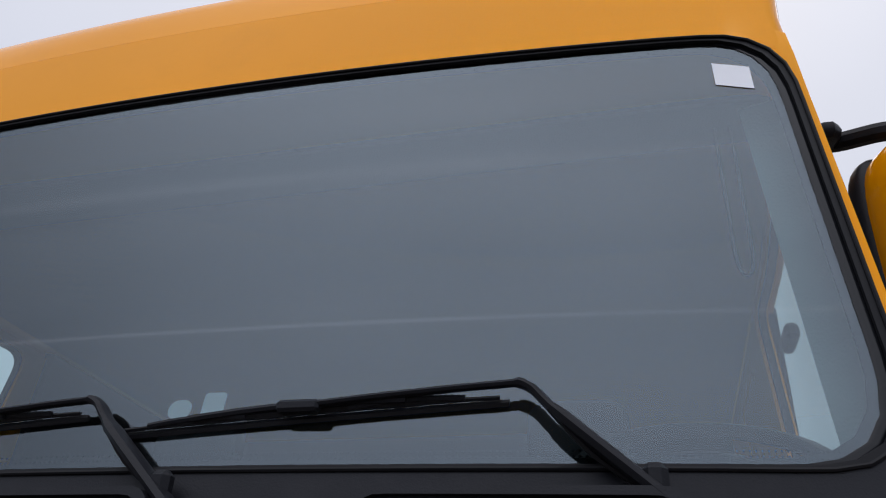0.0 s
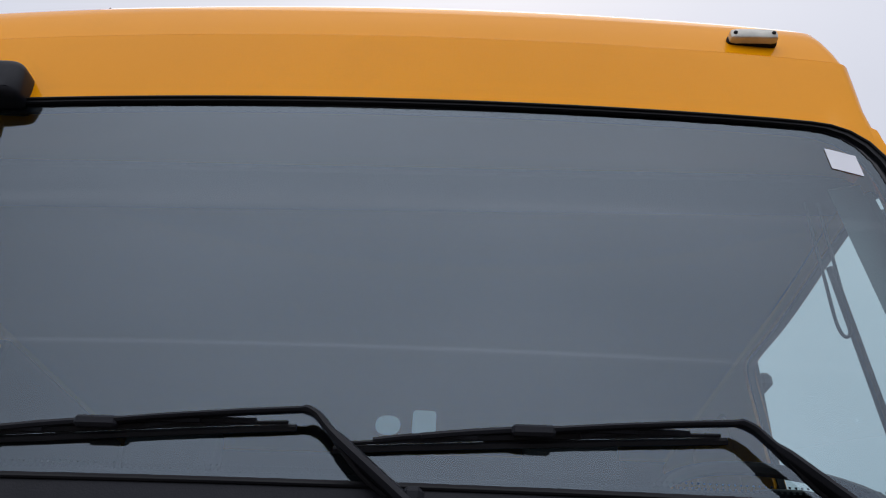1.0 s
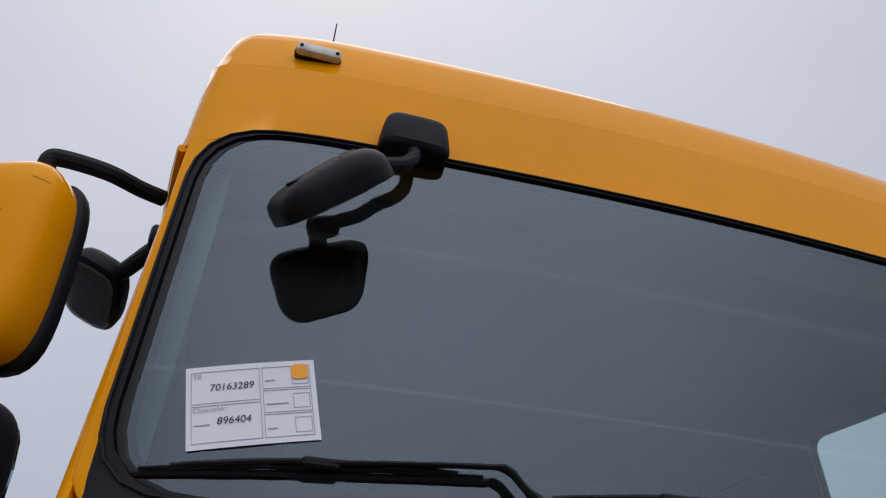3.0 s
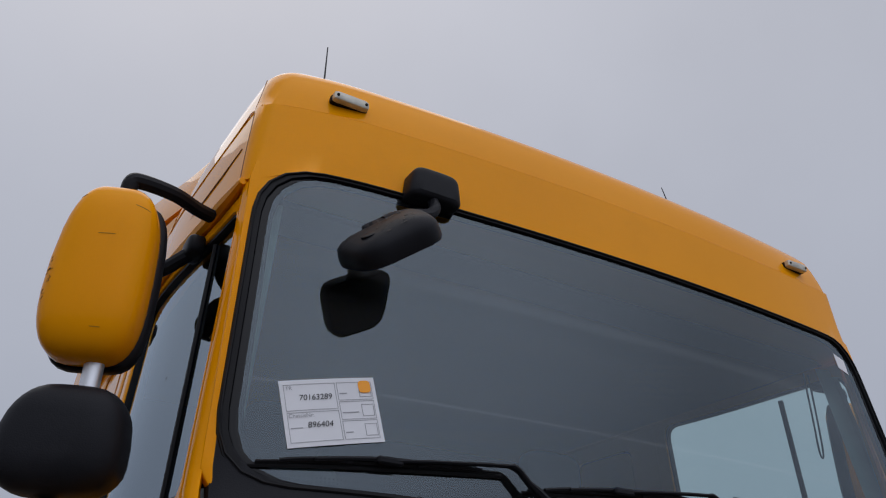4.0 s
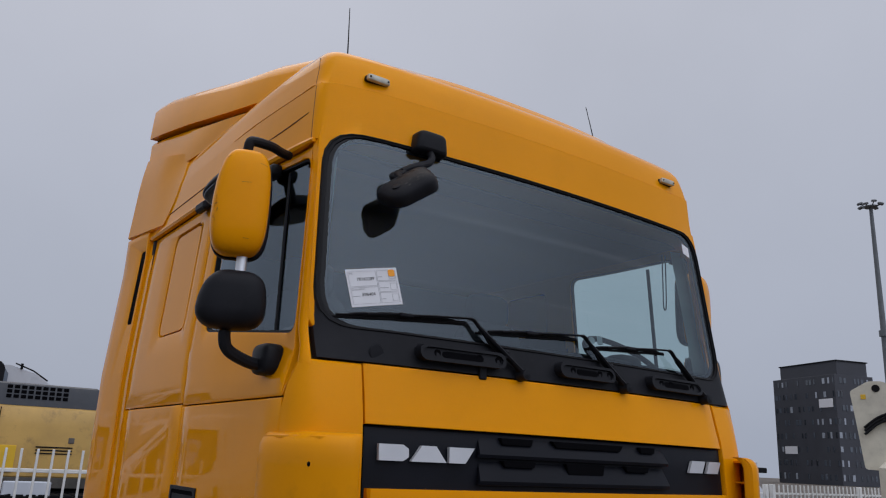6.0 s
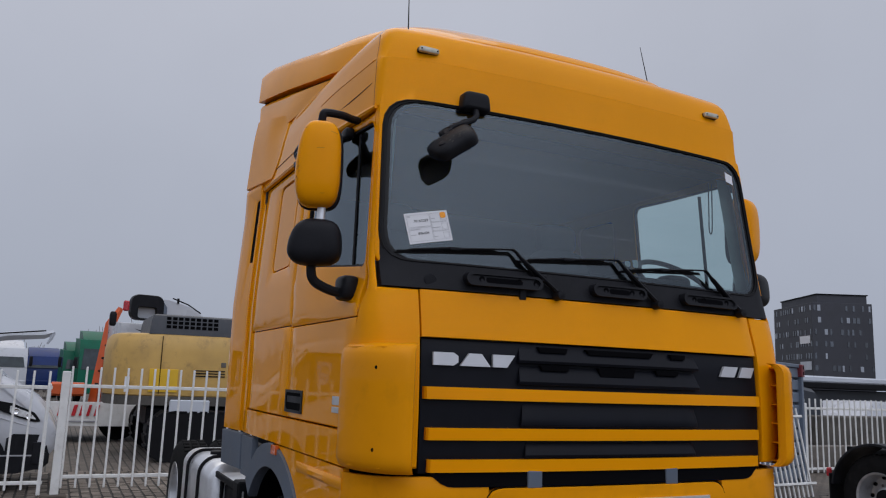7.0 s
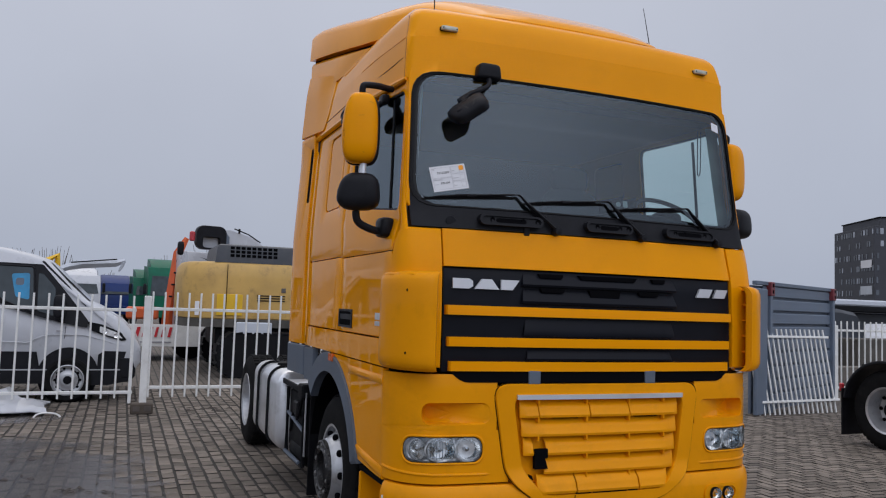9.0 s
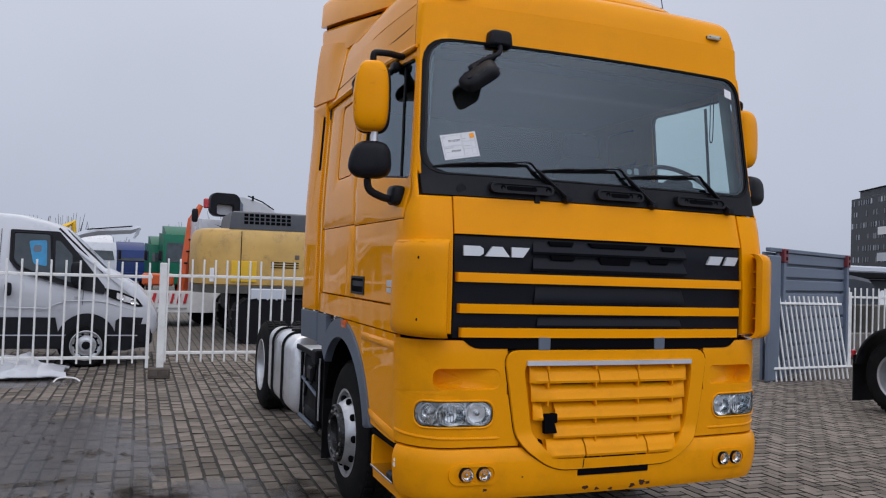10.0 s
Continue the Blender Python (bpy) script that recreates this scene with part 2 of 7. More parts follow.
EXCB = material("bright_machine_yellow", (0.75, 0.45, 0.02), 0.45, 0, 0.1, 0.1, 2.0)
ORANGEP = material("orange_machine_paint", (0.62, 0.10, 0.02), 0.45, 0, 0.1, 0.15, 3)
GREENP = material("green_lorry_paint", (0.004, 0.11, 0.062), 0.4, 0, 0.05, 0.12, 2, spec=0.15)
BLUEP = material("blue_lorry_paint", (0.010, 0.030, 0.13), 0.35, 0, 0.05, 0.15, 2, spec=0.15)
CLAD = material("dark_facade_cladding", (0.040, 0.042, 0.052), 0.6, 0, 0, 0.15, 0.3, 0, 60, rand=0.18)
PANE = material("office_window_pane", (0.06, 0.07, 0.085), 0.08, 0, 0.2, 0.2, 0.2, rand=0.6, spec=0.8)
PANELIT = material("bright_office_pane", (0.36, 0.39, 0.44), 0.15, 0, 0.2, 0.2, 0.2)
SHEDW = material("pale_shed_cladding", (0.50, 0.53, 0.58), 0.6, 0, 0, 0.08, 0.5)
BOARDRED = material("red_lettering", (0.55, 0.02, 0.03), 0.5)
TARP = material("dark_tarpaulin", (0.030, 0.036, 0.046), 0.5, 0, 0, 0.2, 1.5, 0.2, 20)
GRIME = material("grimy_concrete", (0.085, 0.078, 0.068), 0.9, 0, 0, 0.35, 1.8, 0.5, 40, (0.02, 0.018, 0.016), 0.8)
TWIG = material("bare_twig_bark", (0.10, 0.085, 0.075), 0.9, 0, 0, 0.2, 6)


def paving_material(name, wet):
    m = material(name, (0.128, 0.108, 0.090), 0.8, 0, 0, 0.2, 2, 0.3, 60, (0.06, 0.055, 0.05), 0.6)
    n, l = m.node_tree.nodes, m.node_tree.links
    b = n["Principled BSDF"]
    src = b.inputs["Base Color"].links[0].from_socket
    tc, br, mx = n.new("ShaderNodeTexCoord"), n.new("ShaderNodeTexBrick"), n.new("ShaderNodeMix")
    mp = n.new("ShaderNodeMapping")
    mp.inputs["Rotation"].default_value = (0, 0, radians(90))
    br.inputs["Scale"].default_value = 1.0
    br.inputs["Brick Width"].default_value, br.inputs["Row Height"].default_value = 0.2, 0.1333
    br.inputs["Mortar Size"].default_value = 0.014
    br.inputs["Color1"].default_value, br.inputs["Color2"].default_value = (1.2, 1.18, 1.15, 1), (0.8, 0.8, 0.8, 1)
    br.inputs["Mortar"].default_value = (0.25, 0.24, 0.23, 1)
    mx.data_type, mx.blend_type = "RGBA", "MULTIPLY"
    mx.inputs[0].default_value = 1.0
    l.new(tc.outputs["Object"], mp.inputs[0])
    l.new(mp.outputs[0], br.inputs["Vector"])
    l.new(src, mx.inputs["A"])
    l.new(br.outputs["Color"], mx.inputs["B"])
    l.new(mx.outputs["Result"], b.inputs["Base Color"])
    return m


PAVED = paving_material("block_paving", 0)
JOINT = material("sand_joint", (0.036, 0.032, 0.028), 0.95, 0, 0, 0.3, 8, 0.4, 200)


def water_film(name):
    """Shallow water that thins out unevenly towards the rim of its sheet."""
    m = glass(name, (0.46, 0.44, 0.43), 1.5, 0.24)
    n, l = m.node_tree.nodes, m.node_tree.links
    film, out = n["Mix Shader"], n["Material Output"]
    n["Glossy BSDF"].inputs["Color"].default_value = (0.80, 0.78, 0.79, 1)
    tc, geo = n.new("ShaderNodeTexCoord"), n.new("ShaderNodeNewGeometry")
    far = n.new("ShaderNodeVectorMath")
    far.operation = "LENGTH"
    l.new(tc.outputs["Object"], far.inputs[0])
    big, fine = n.new("ShaderNodeTexNoise"), n.new("ShaderNodeTexNoise")
    big.inputs["Scale"].default_value, big.inputs["Detail"].default_value, big.inputs["Roughness"].default_value = 1.1, 6.0, 0.6
    fine.inputs["Scale"].default_value, fine.inputs["Detail"].default_value = 9.0, 3.0
    l.new(geo.outputs["Position"], big.inputs["Vector"])
    l.new(geo.outputs["Position"], fine.inputs["Vector"])
    a, c, d = n.new("ShaderNodeMath"), n.new("ShaderNodeMath"), n.new("ShaderNodeMath")
    a.operation = c.operation = "MULTIPLY_ADD"
    d.operation = "SUBTRACT"
    a.inputs[1].default_value, a.inputs[2].default_value = 1.5, 0.0
    l.new(big.outputs["Fac"], a.inputs[0])
    c.inputs[1].default_value = 0.55
    l.new(fine.outputs["Fac"], c.inputs[0])
    l.new(a.outputs[0], c.inputs[2])
    l.new(c.outputs[0], d.inputs[0])
    l.new(far.outputs["Value"], d.inputs[1])
    mr = n.new("ShaderNodeMapRange")
    mr.interpolation_type = "SMOOTHSTEP"
    mr.inputs["From Min"].default_value, mr.inputs["From Max"].default_value = -0.02, 0.30
    l.new(d.outputs[0], mr.inputs["Value"])
    dry, mix = n.new("ShaderNodeBsdfTransparent"), n.new("ShaderNodeMixShader")
    l.new(mr.outputs[0], mix.inputs[0])
    l.new(dry.outputs[0], mix.inputs[1])
    l.new(film.outputs[0], mix.inputs[2])
    l.new(mix.outputs[0], out.inputs[0])
    return m


WET = water_film("shallow_rain_water")
HOODM = material("dark_grey_hood_paint", (0.045, 0.050, 0.060), 0.5, 0, 0, 0.2, 3, 0.1, 60, (0.09, 0.08, 0.07), 0.4)


# ---- mesh building ----
class Mesh:
    def __init__(self):
        self.v, self.f = [], []

    def add(self, v, f):
        o = len(self.v)
        self.v += [tuple(p) for p in v]
        self.f += [tuple(i + o for i in q) for q in f]
        return self

    def box(self, c, s, b=0.004, m=None):
        """A box with chamfered edges."""
        hx, hy, hz = (max(k / 2, 1e-4) for k in s)
        b = min(b, hx * 0.9, hy * 0.9, hz * 0.9)
        v = []
        for sx in (-1, 1):
            for sy in (-1, 1):
                for sz in (-1, 1):
                    v += [(sx * hx, sy * (hy - b), sz * (hz - b)), (sx * (hx - b), sy * hy, sz * (hz - b)), (sx * (hx - b), sy * (hy - b), sz * hz)]
        k = lambda x, y, z, a: ((x * 2 + y) * 2 + z) * 3 + a
        f = []
        for s1 in (0, 1):
            f.append([k(s1, 0, 0, 0), k(s1, 1, 0, 0), k(s1, 1, 1, 0), k(s1, 0, 1, 0)])
            f.append([k(0, s1, 0, 1), k(1, s1, 0, 1), k(1, s1, 1, 1), k(0, s1, 1, 1)])
            f.append([k(0, 0, s1, 2), k(1, 0, s1, 2), k(1, 1, s1, 2), k(0, 1, s1, 2)])
            for s2 in (0, 1):
                f.append([k(s1, s2, 0, 0), k(s1, s2, 1, 0), k(s1, s2, 1, 1), k(s1, s2, 0, 1)])
                f.append([k(s1, 0, s2, 0), k(s1, 1, s2, 0), k(s1, 1, s2, 2), k(s1, 0, s2, 2)])
                f.append([k(0, s1, s2, 1), k(1, s1, s2, 1), k(1, s1, s2, 2), k(0, s1, s2, 2)])
                for s3 in (0, 1):
                    f.append([k(s1, s2, s3, 0), k(s1, s2, s3, 1), k(s1, s2, s3, 2)])
        if m is None:
            v = [(p[0] + c[0], p[1] + c[1], p[2] + c[2]) for p in v]
        else:
            v = [tuple(m @ Vector(p) + Vector(c)) for p in v]
        return self.add(v, f)

    def grid(self, rows, cu=False, cv=False):
        nv, nu = len(rows), len(rows[0])
        v = [p for r in rows for p in r]
        f = []
        for j in range(nv if cv else nv - 1):
            for i in range(nu if cu else nu - 1):
                a, b = j * nu + i, j * nu + (i + 1) % nu
                c, d = ((j + 1) % nv) * nu + (i + 1) % nu, ((j + 1) % nv) * nu + i
                f.append((a, b, c, d))
        return self.add(v, f)

    def loft(self, loops):
        """Closed loops joined into a solid with end caps."""
        n = len(loops[0])
        self.grid(loops, cu=True)
        o = len(self.v) - n * len(loops)
        self.f.append(tuple(range(o, o + n)))
        self.f.append(tuple(range(o + n * (len(loops) - 1), o + n * len(loops))))
        return self

    def tube(self, pts, r, seg=8, closed=False, flat=1.0, up=(0, 0, 1)):
        pts = [Vector(p) for p in pts]
        n = len(pts)
        loops = []
        for i, p in enumerate(pts):
            a = pts[(i - 1) % n] if closed or i else p
            b = pts[(i + 1) % n] if closed or i < n - 1 else p
            d = (b - a).normalized()
            s = d.cross(Vector(up))
            s = s.normalized() if s.length > 1e-3 else d.cross(Vector((1, 0, 0))).normalized()
            w = s.cross(d)
            rr = r[i] if isinstance(r, (list, tuple)) else r
            loops.append([tuple(p + s * (rr * math.cos(2 * math.pi * k / seg)) + w * (rr * flat * math.sin(2 * math.pi * k / seg))) for k in range(seg)])
        if closed:
            return self.grid(loops, cu=True, cv=True)
        return self.loft(loops)

    def lathe(self, prof, c, axis="x", seg=36):
        """Turns (along, radius) pairs round an axis through c."""
        rows = []
        for a, r in prof:
            row = []
            for k in range(seg):
                t = 2 * math.pi * k / seg
                q = (r * math.cos(t), r * math.sin(t))
                d = {"x": (a, q[0], q[1]), "y": (q[0], a, q[1]), "z": (q[0], q[1], a)}[axis]
                row.append((c[0] + d[0], c[1] + d[1], c[2] + d[2]))
            rows.append(row)
        return self.grid(rows, cu=True)

    def slab(self, surf, path, nu, nv, off=0.0, thick=0.02, edge=0.005, eu=0.01):
        """A panel on surf(a, b, off), (a, b) = path(u, v), with eased edges and a thickness."""
        us = [0, eu] + [eu + (1 - 2 * eu) * i / nu for i in range(1, nu)] + [1 - eu, 1]
        vs = [0, eu] + [eu + (1 - 2 * eu) * i / nv for i in range(1, nv)] + [1 - eu, 1]
        out, inn = [], []
        for j, v in enumerate(vs):
            ro, ri = [], []
            for i, u in enumerate(us):
                rim = i in (0, len(us) - 1) or j in (0, len(vs) - 1)
                ab = path(u, v)
                ro.append(surf(ab[0], ab[1], off - (edge if rim else 0)))
                ri.append(surf(ab[0], ab[1], off - thick))
            out.append(ro)
            inn.append(ri)
        n, m = len(us), len(vs)
        o = len(self.v)
        self.grid(out).grid(inn)
        k = n * m
        for i in range(n - 1):
            self.f.append((o + i, o + i + 1, o + k + i + 1, o + k + i))
            q = (m - 1) * n
            self.f.append((o + q + i, o + q + i + 1, o + k + q + i + 1, o + k + q + i))
        for j in range(m - 1):
            self.f.append((o + j * n, o + (j + 1) * n, o + k + (j + 1) * n, o + k + j * n))
            self.f.append((o + j * n + n - 1, o + (j + 1) * n + n - 1, o + k + (j + 1) * n + n - 1, o + k + j * n + n - 1))
        return self

    def ring(self, outer, inner, surf, off=0.0, thick=0.03, edge=0.004):
        """A frame between two outlines of as many points, on surf(a, b, off)."""
        loops = [[surf(*p, off - thick) for p in outer], [surf(*p, off - edge) for p in outer]]
        mix = lambda t: [(a[0] + (b[0] - a[0]) * t, a[1] + (b[1] - a[1]) * t) for a, b in zip(outer, inner)]
        for t in (0.05, 0.35, 0.65, 0.95):
            loops.append([surf(*p, off) for p in mix(t)])
        loops += [[surf(*p, off - edge) for p in inner], [surf(*p, off - thick) for p in inner]]
        return self.grid(loops, cu=True, cv=True)

    def plate(self, outline, surf, off=0.0, thick=0.01):
        """A flat-faced plate of any outline on surf."""
        return self.loft([[surf(*p, off - thick) for p in outline], [surf(*p, off) for p in outline]])


def finish(name, me, mat, smooth=35):
    data = bpy.data.meshes.new(name)
    data.from_pydata(me.v, [], me.f)
    bm = bmesh.new()
    bm.from_mesh(data)
    if len(bm.faces) < 6000:
        bmesh.ops.recalc_face_normals(bm, faces=bm.faces)
    bm.to_mesh(data)
    bm.free()
    data.materials.append(mat)
    if smooth:
        data.polygons.foreach_set("use_smooth", [True] * len(data.polygons))
        data.set_sharp_from_angle(angle=radians(smooth))
    data.update()
    return data


def part(name, me, mat, parent, label="", smooth=35):
    ob = new(name, finish(name, me, mat, smooth))
    ob.parent = parent
    if label:
        tagged(ob, label)
    return ob


def thing(name, label, category, at=(0, 0, 0), turn=0, group="", kind=""):
    ob = new(name)
    ob.empty_display_size = 0.1
    ob.matrix_world = pose(*at, 0, 0, turn)
    return tagged(ob, label, category, group, kind)


def solo(name, me, mat, label, category="", kind="", group="", smooth=35):
    return tagged(new(name, finish(name, me, mat, smooth)), label, category, group, kind)


def lerp(z, table):
    xs = [a for a, _ in table]
    return float(np.interp(z, xs, [b for _, b in table]))


def round_rect(x0, x1, z0, z1, r, n=5):
    pts = []
    for cx, cz, a in ((x1 - r, z1 - r, 0), (x0 + r, z1 - r, 90), (x0 + r, z0 + r, 180), (x1 - r, z0 + r, 270)):
        for k in range(n + 1):
            t = radians(a + 90 * k / n)
            pts.append((cx + r * math.cos(t), cz + r * math.sin(t)))
    return pts


def round_poly(corners, r, n=5):
    """Rounds the corners of a polygon by quadratic curves."""
    pts, m = [], len(corners)
    for i in range(m):
        a, b, c = (Vector((*corners[(i + k) % m], 0)) for k in (-1, 0, 1))
        p, q = b + (a - b).normalized() * r, b + (c - b).normalized() * r
        for k in range(n + 1):
            t = k / n
            w = p * (1 - t) ** 2 + b * (2 * t * (1 - t)) + q * t * t
            pts.append((w.x, w.y))
    return pts


def smooth_path(pts, n=6):
    """A Catmull-Rom curve through the points."""
    P = [Vector(p) for p in pts]
    out = []
    for i in range(len(P) - 1):
        p0, p1, p2, p3 = P[max(i - 1, 0)], P[i], P[i + 1], P[min(i + 2, len(P) - 1)]
        for k in range(n):
            t = k / n
            out.append(0.5 * (2 * p1 + (p2 - p0) * t + (2 * p0 - 5 * p1 + 4 * p2 - p3) * t * t + (3 * p1 - p0 - 3 * p2 + p3) * t ** 3))
    out.append(P[-1])
    return [tuple(p) for p in out]


def blob(c, s, e=3.0, nu=20, nv=12, warp=None):
    """A rounded box: a superellipsoid of exponent e."""
    me = Mesh()
    pw = lambda t: math.copysign(abs(t) ** (2 / e), t)
    rows = []
    for j in range(nv + 1):
        ph = -math.pi / 2 + math.pi * j / nv
        row = []
        for i in range(nu):
            th = 2 * math.pi * i / nu
            p = Vector((s[0] / 2 * pw(math.cos(ph)) * pw(math.cos(th)), s[1] / 2 * pw(math.cos(ph)) * pw(math.sin(th)), s[2] / 2 * pw(math.sin(ph))))
            if warp:
                p = warp(p)
            row.append((c[0] + p.x, c[1] + p.y, c[2] + p.z))
        rows.append(row)
    me.grid(rows, cu=True)
    return me


# ---- the lorry's outer surfaces ----
P_TAB = [(0.30, -0.02), (0.44, -0.06), (0.70, -0.065), (1.27, -0.055), (1.33, -0.045), (1.63, -0.045), (1.90, -0.03), (2.10, 0.01), (2.24, 0.04),
         (3.03, 0.152), (3.247, 0.180), (3.252, 0.187), (3.33, 0.204), (3.40, 0.232), (3.44, 0.269), (3.465, 0.320)]
S_TAB = [(0.30, 1.20), (0.70, 1.235), (1.30, 1.25), (2.20, 1.25), (2.97, 1.205), (3.00, 1.218), (3.25, 1.187), (3.40, 1.155), (3.465, 1.11)]
R_TAB = [(0.30, 0.25), (1.30, 0.25), (1.40, 0.16), (1.95, 0.12), (2.10, 0.032), (2.985, 0.032), (3.00, 0.038), (3.25, 0.042), (3.465, 0.060)]
T_TAB = [(2.00, 0.0), (2.15, 0.045), (3.00, 0.045), (3.10, 0.038), (3.25, 0.030), (3.465, 0.028)]
BOW = 0.048


def squeeze(x, z):
    """The cab's driver side leans in a little more above the waist."""
    if x <= 0.9:
        return x
    return x - lerp(z, [(1.90, 0), (2.05, 0.030), (2.35, 0.046), (3.1, 0.050), (3.25, 0.030), (3.4, 0.018)]) * min(1, (x - 0.9) / 0.27)


def taper(y, z):
    """How far the flanks draw in towards the windscreen above the waist."""
    k = min(1, max(0, (y - 0.2) / 0.8))
    return lerp(z, T_TAB) * (1 - k * k * (3 - 2 * k))


def bend(x, z):
    """How far the front curls back towards the passenger's corner above the waist."""
    if x > -0.85:
        return 0.0
    return lerp(z, [(2.06, 0.0), (2.22, 0.036), (3.47, 0.036)]) * min(1.1, (-x - 0.85) / 0.30) ** 2


def fy(x, z):
    s, r = lerp(z, S_TAB), lerp(z, R_TAB)
    a = min(max(0, abs(x) - (s - r)), r * 0.9999)
    return lerp(z, P_TAB) + BOW * x * x + bend(x, z) + r - math.sqrt(r * r - a * a)


def front(x, z, off=0.0):
    return (squeeze(x, z), fy(x, z) - off, z)


def around(sgn):
    """The surface along the perimeter: s metres from the middle, round the corner and back along the side."""
    def surf(s, z, off=0.0):
        S, R = lerp(z, S_TAB) - lerp(z, T_TAB), lerp(z, R_TAB)
        if s < S - R:
            return (squeeze(sgn * s, z), lerp(z, P_TAB) + BOW * s * s + bend(sgn * s, z) - off, z)
        a = (s - (S - R)) / R
        y0 = lerp(z, P_TAB) + BOW * S * S + bend(sgn * S, z) + R
        if a < math.pi / 2:
            x = S - R + (R + off) * math.sin(a)
            return (squeeze(sgn * x, z), lerp(z, P_TAB) + BOW * min(x, S) ** 2 + bend(sgn * min(x, S), z) + R - (R + off) * math.cos(a), z)
        y = y0 + s - (S - R) - R * math.pi / 2
        return (squeeze(sgn * (lerp(z, S_TAB) - taper(y, z) + off), z), y, z)
    return surf


def flank(sgn):
    def surf(y, z, off=0.0):
        return (squeeze(sgn * (lerp(z, S_TAB) - taper(y, z) + off), z), y, z)
    return surf


def side_front(z, sgn=1):
    """Where the flank begins behind the corner."""
    s = lerp(z, S_TAB) - lerp(z, T_TAB)
    return lerp(z, P_TAB) + BOW * s * s + bend(sgn * s, z) + lerp(z, R_TAB)


def dense(pts, step=0.06):
    out = []
    for i, p in enumerate(pts):
        q = pts[(i + 1) % len(pts)]
        n = max(1, int(math.hypot(q[0] - p[0], q[1] - p[1]) / step))
        out += [(p[0] + (q[0] - p[0]) * k / n, p[1] + (q[1] - p[1]) * k / n) for k in range(n)]
    return out


def by_length(pts, n):
    """n points at even steps along a closed outline."""
    d = [0]
    for i in range(len(pts)):
        q = pts[(i + 1) % len(pts)]
        d.append(d[-1] + math.hypot(q[0] - pts[i][0], q[1] - pts[i][1]))
    ring = pts + [pts[0]]
    t = [d[-1] * k / n for k in range(n)]
    return list(zip(np.interp(t, d, [p[0] for p in ring]), np.interp(t, d, [p[1] for p in ring])))


def ray_out(c, turn, poly):
    """Where a ray from c leaves a polygon."""
    d, best = (math.cos(turn), math.sin(turn)), None
    for i, p in enumerate(poly):
        q = poly[(i + 1) % len(poly)]
        e = (q[0] - p[0], q[1] - p[1])
        det = e[0] * d[1] - e[1] * d[0]
        if abs(det) < 1e-12:
            continue
        w = (p[0] - c[0], p[1] - c[1])
        t, u = (e[0] * w[1] - e[1] * w[0]) / det, (d[0] * w[1] - d[1] * w[0]) / det
        if t > 0 and -1e-9 <= u <= 1 + 1e-9 and (best is None or t > best):
            best = t
    return (c[0] + d[0] * best, c[1] + d[1] * best)


def rect_pair(outer, inner, r, m=6, n=5):
    """Matching outlines: a rectangle with sharp corners and a rounded one inside it."""
    res = []
    for (x0, x1, z0, z1), rad in ((outer, 0.003), (inner, r)):
        c = round_rect(x0, x1, z0, z1, rad, n)
        pts = []
        for k in range(4):
            arc = c[k * (n + 1):(k + 1) * (n + 1)]
            nxt = c[((k + 1) * (n + 1)) % len(c)]
            pts += arc
            a = arc[-1]
            pts += [(a[0] + (nxt[0] - a[0]) * j / m, a[1] + (nxt[1] - a[1]) * j / m) for j in range(1, m)]
        res.append(pts)
    return res


truck = thing("tractor_lorry", "yellow high-roof tractor lorry with black grille, parked on block paving", "lorry")

# roof
roof = Mesh()
loops = []
for z, inset in [(2.985, 0.03), (2.99, 0.0), (3.03, 0), (3.10, 0), (3.17, 0), (3.247, 0), (3.252, 0), (3.30, 0), (3.35, 0), (3.39, 0), (3.42, 0), (3.445, 0), (3.465, 0), (3.48, 0.05), (3.495, 0.14), (3.51, 0.3)]:
    zz = min(max(z, 3.0), 3.465)
    S, R = lerp(zz, S_TAB) - lerp(zz, T_TAB), lerp(zz, R_TAB)
    sides = []
    for sgn in (-1, 1):
        half = [(x, lerp(zz, P_TAB) + BOW * x * x + bend(sgn * x, zz)) for x in np.linspace(0, S - R, 41)]
        half += [(x, lerp(zz, P_TAB) + BOW * x * x + bend(sgn * x, zz) + R * (1 - math.cos(a))) for x, a in ((S - R + R * math.sin(a), a) for a in np.linspace(0, math.pi / 2, 9)[1:])]
        y0 = side_front(zz, sgn)
        half += [(lerp(zz, S_TAB) - taper(y, zz), y) for y in (y0 + (2.40 - y0) * k / 12 for k in range(1, 13))]
        sides.append(half + [(S * 0.6, 2.42), (S * 0.2, 2.42)])
    full = [(-x, y) for x, y in reversed(sides[0][1:])] + sides[1]
    cx, cy = 0, 1.3
    loops.append([(squeeze(x * (1 - inset / 1.2), z), y + (cy - y) * inset / 1.2, max(z, lerp(abs(x), [(1.0, 3.03), (1.06, 3.022), (1.114, 2.998), (1.16, 2.985)])) if y < 0.30 else z) for x, y in full])
roof.loft(loops)
roof_cap = part("roof_cap", roof, YELLOW, truck, "glossy yellow roof cap with a raised brow line")
brow = []
for sgn in (-1, 1):
    run = [around(sgn)(2.0 - 0.05 * k, 3.25, 0.0005) for k in range(41)]
    brow += run if sgn < 0 else run[-2::-1]
for sgn in (-1, 1):
    seam = []
    for k in range(13):
        z = 3.0 + 0.40 * k / 12
        S, R = lerp(z, S_TAB) - lerp(z, T_TAB), lerp(z, R_TAB)
        seam.append(around(sgn)(S - R + R * math.pi / 2 * 0.98, z, -0.0015))
    # brown line painted for the shade in the corner seam
    part("corner_seam", Mesh().tube(seam, 0.0026, 6), SCRATCH_GROOVE, roof_cap)
part("brow_bead", Mesh().tube(brow, 0.0018, 6), YELLOW, roof_cap)

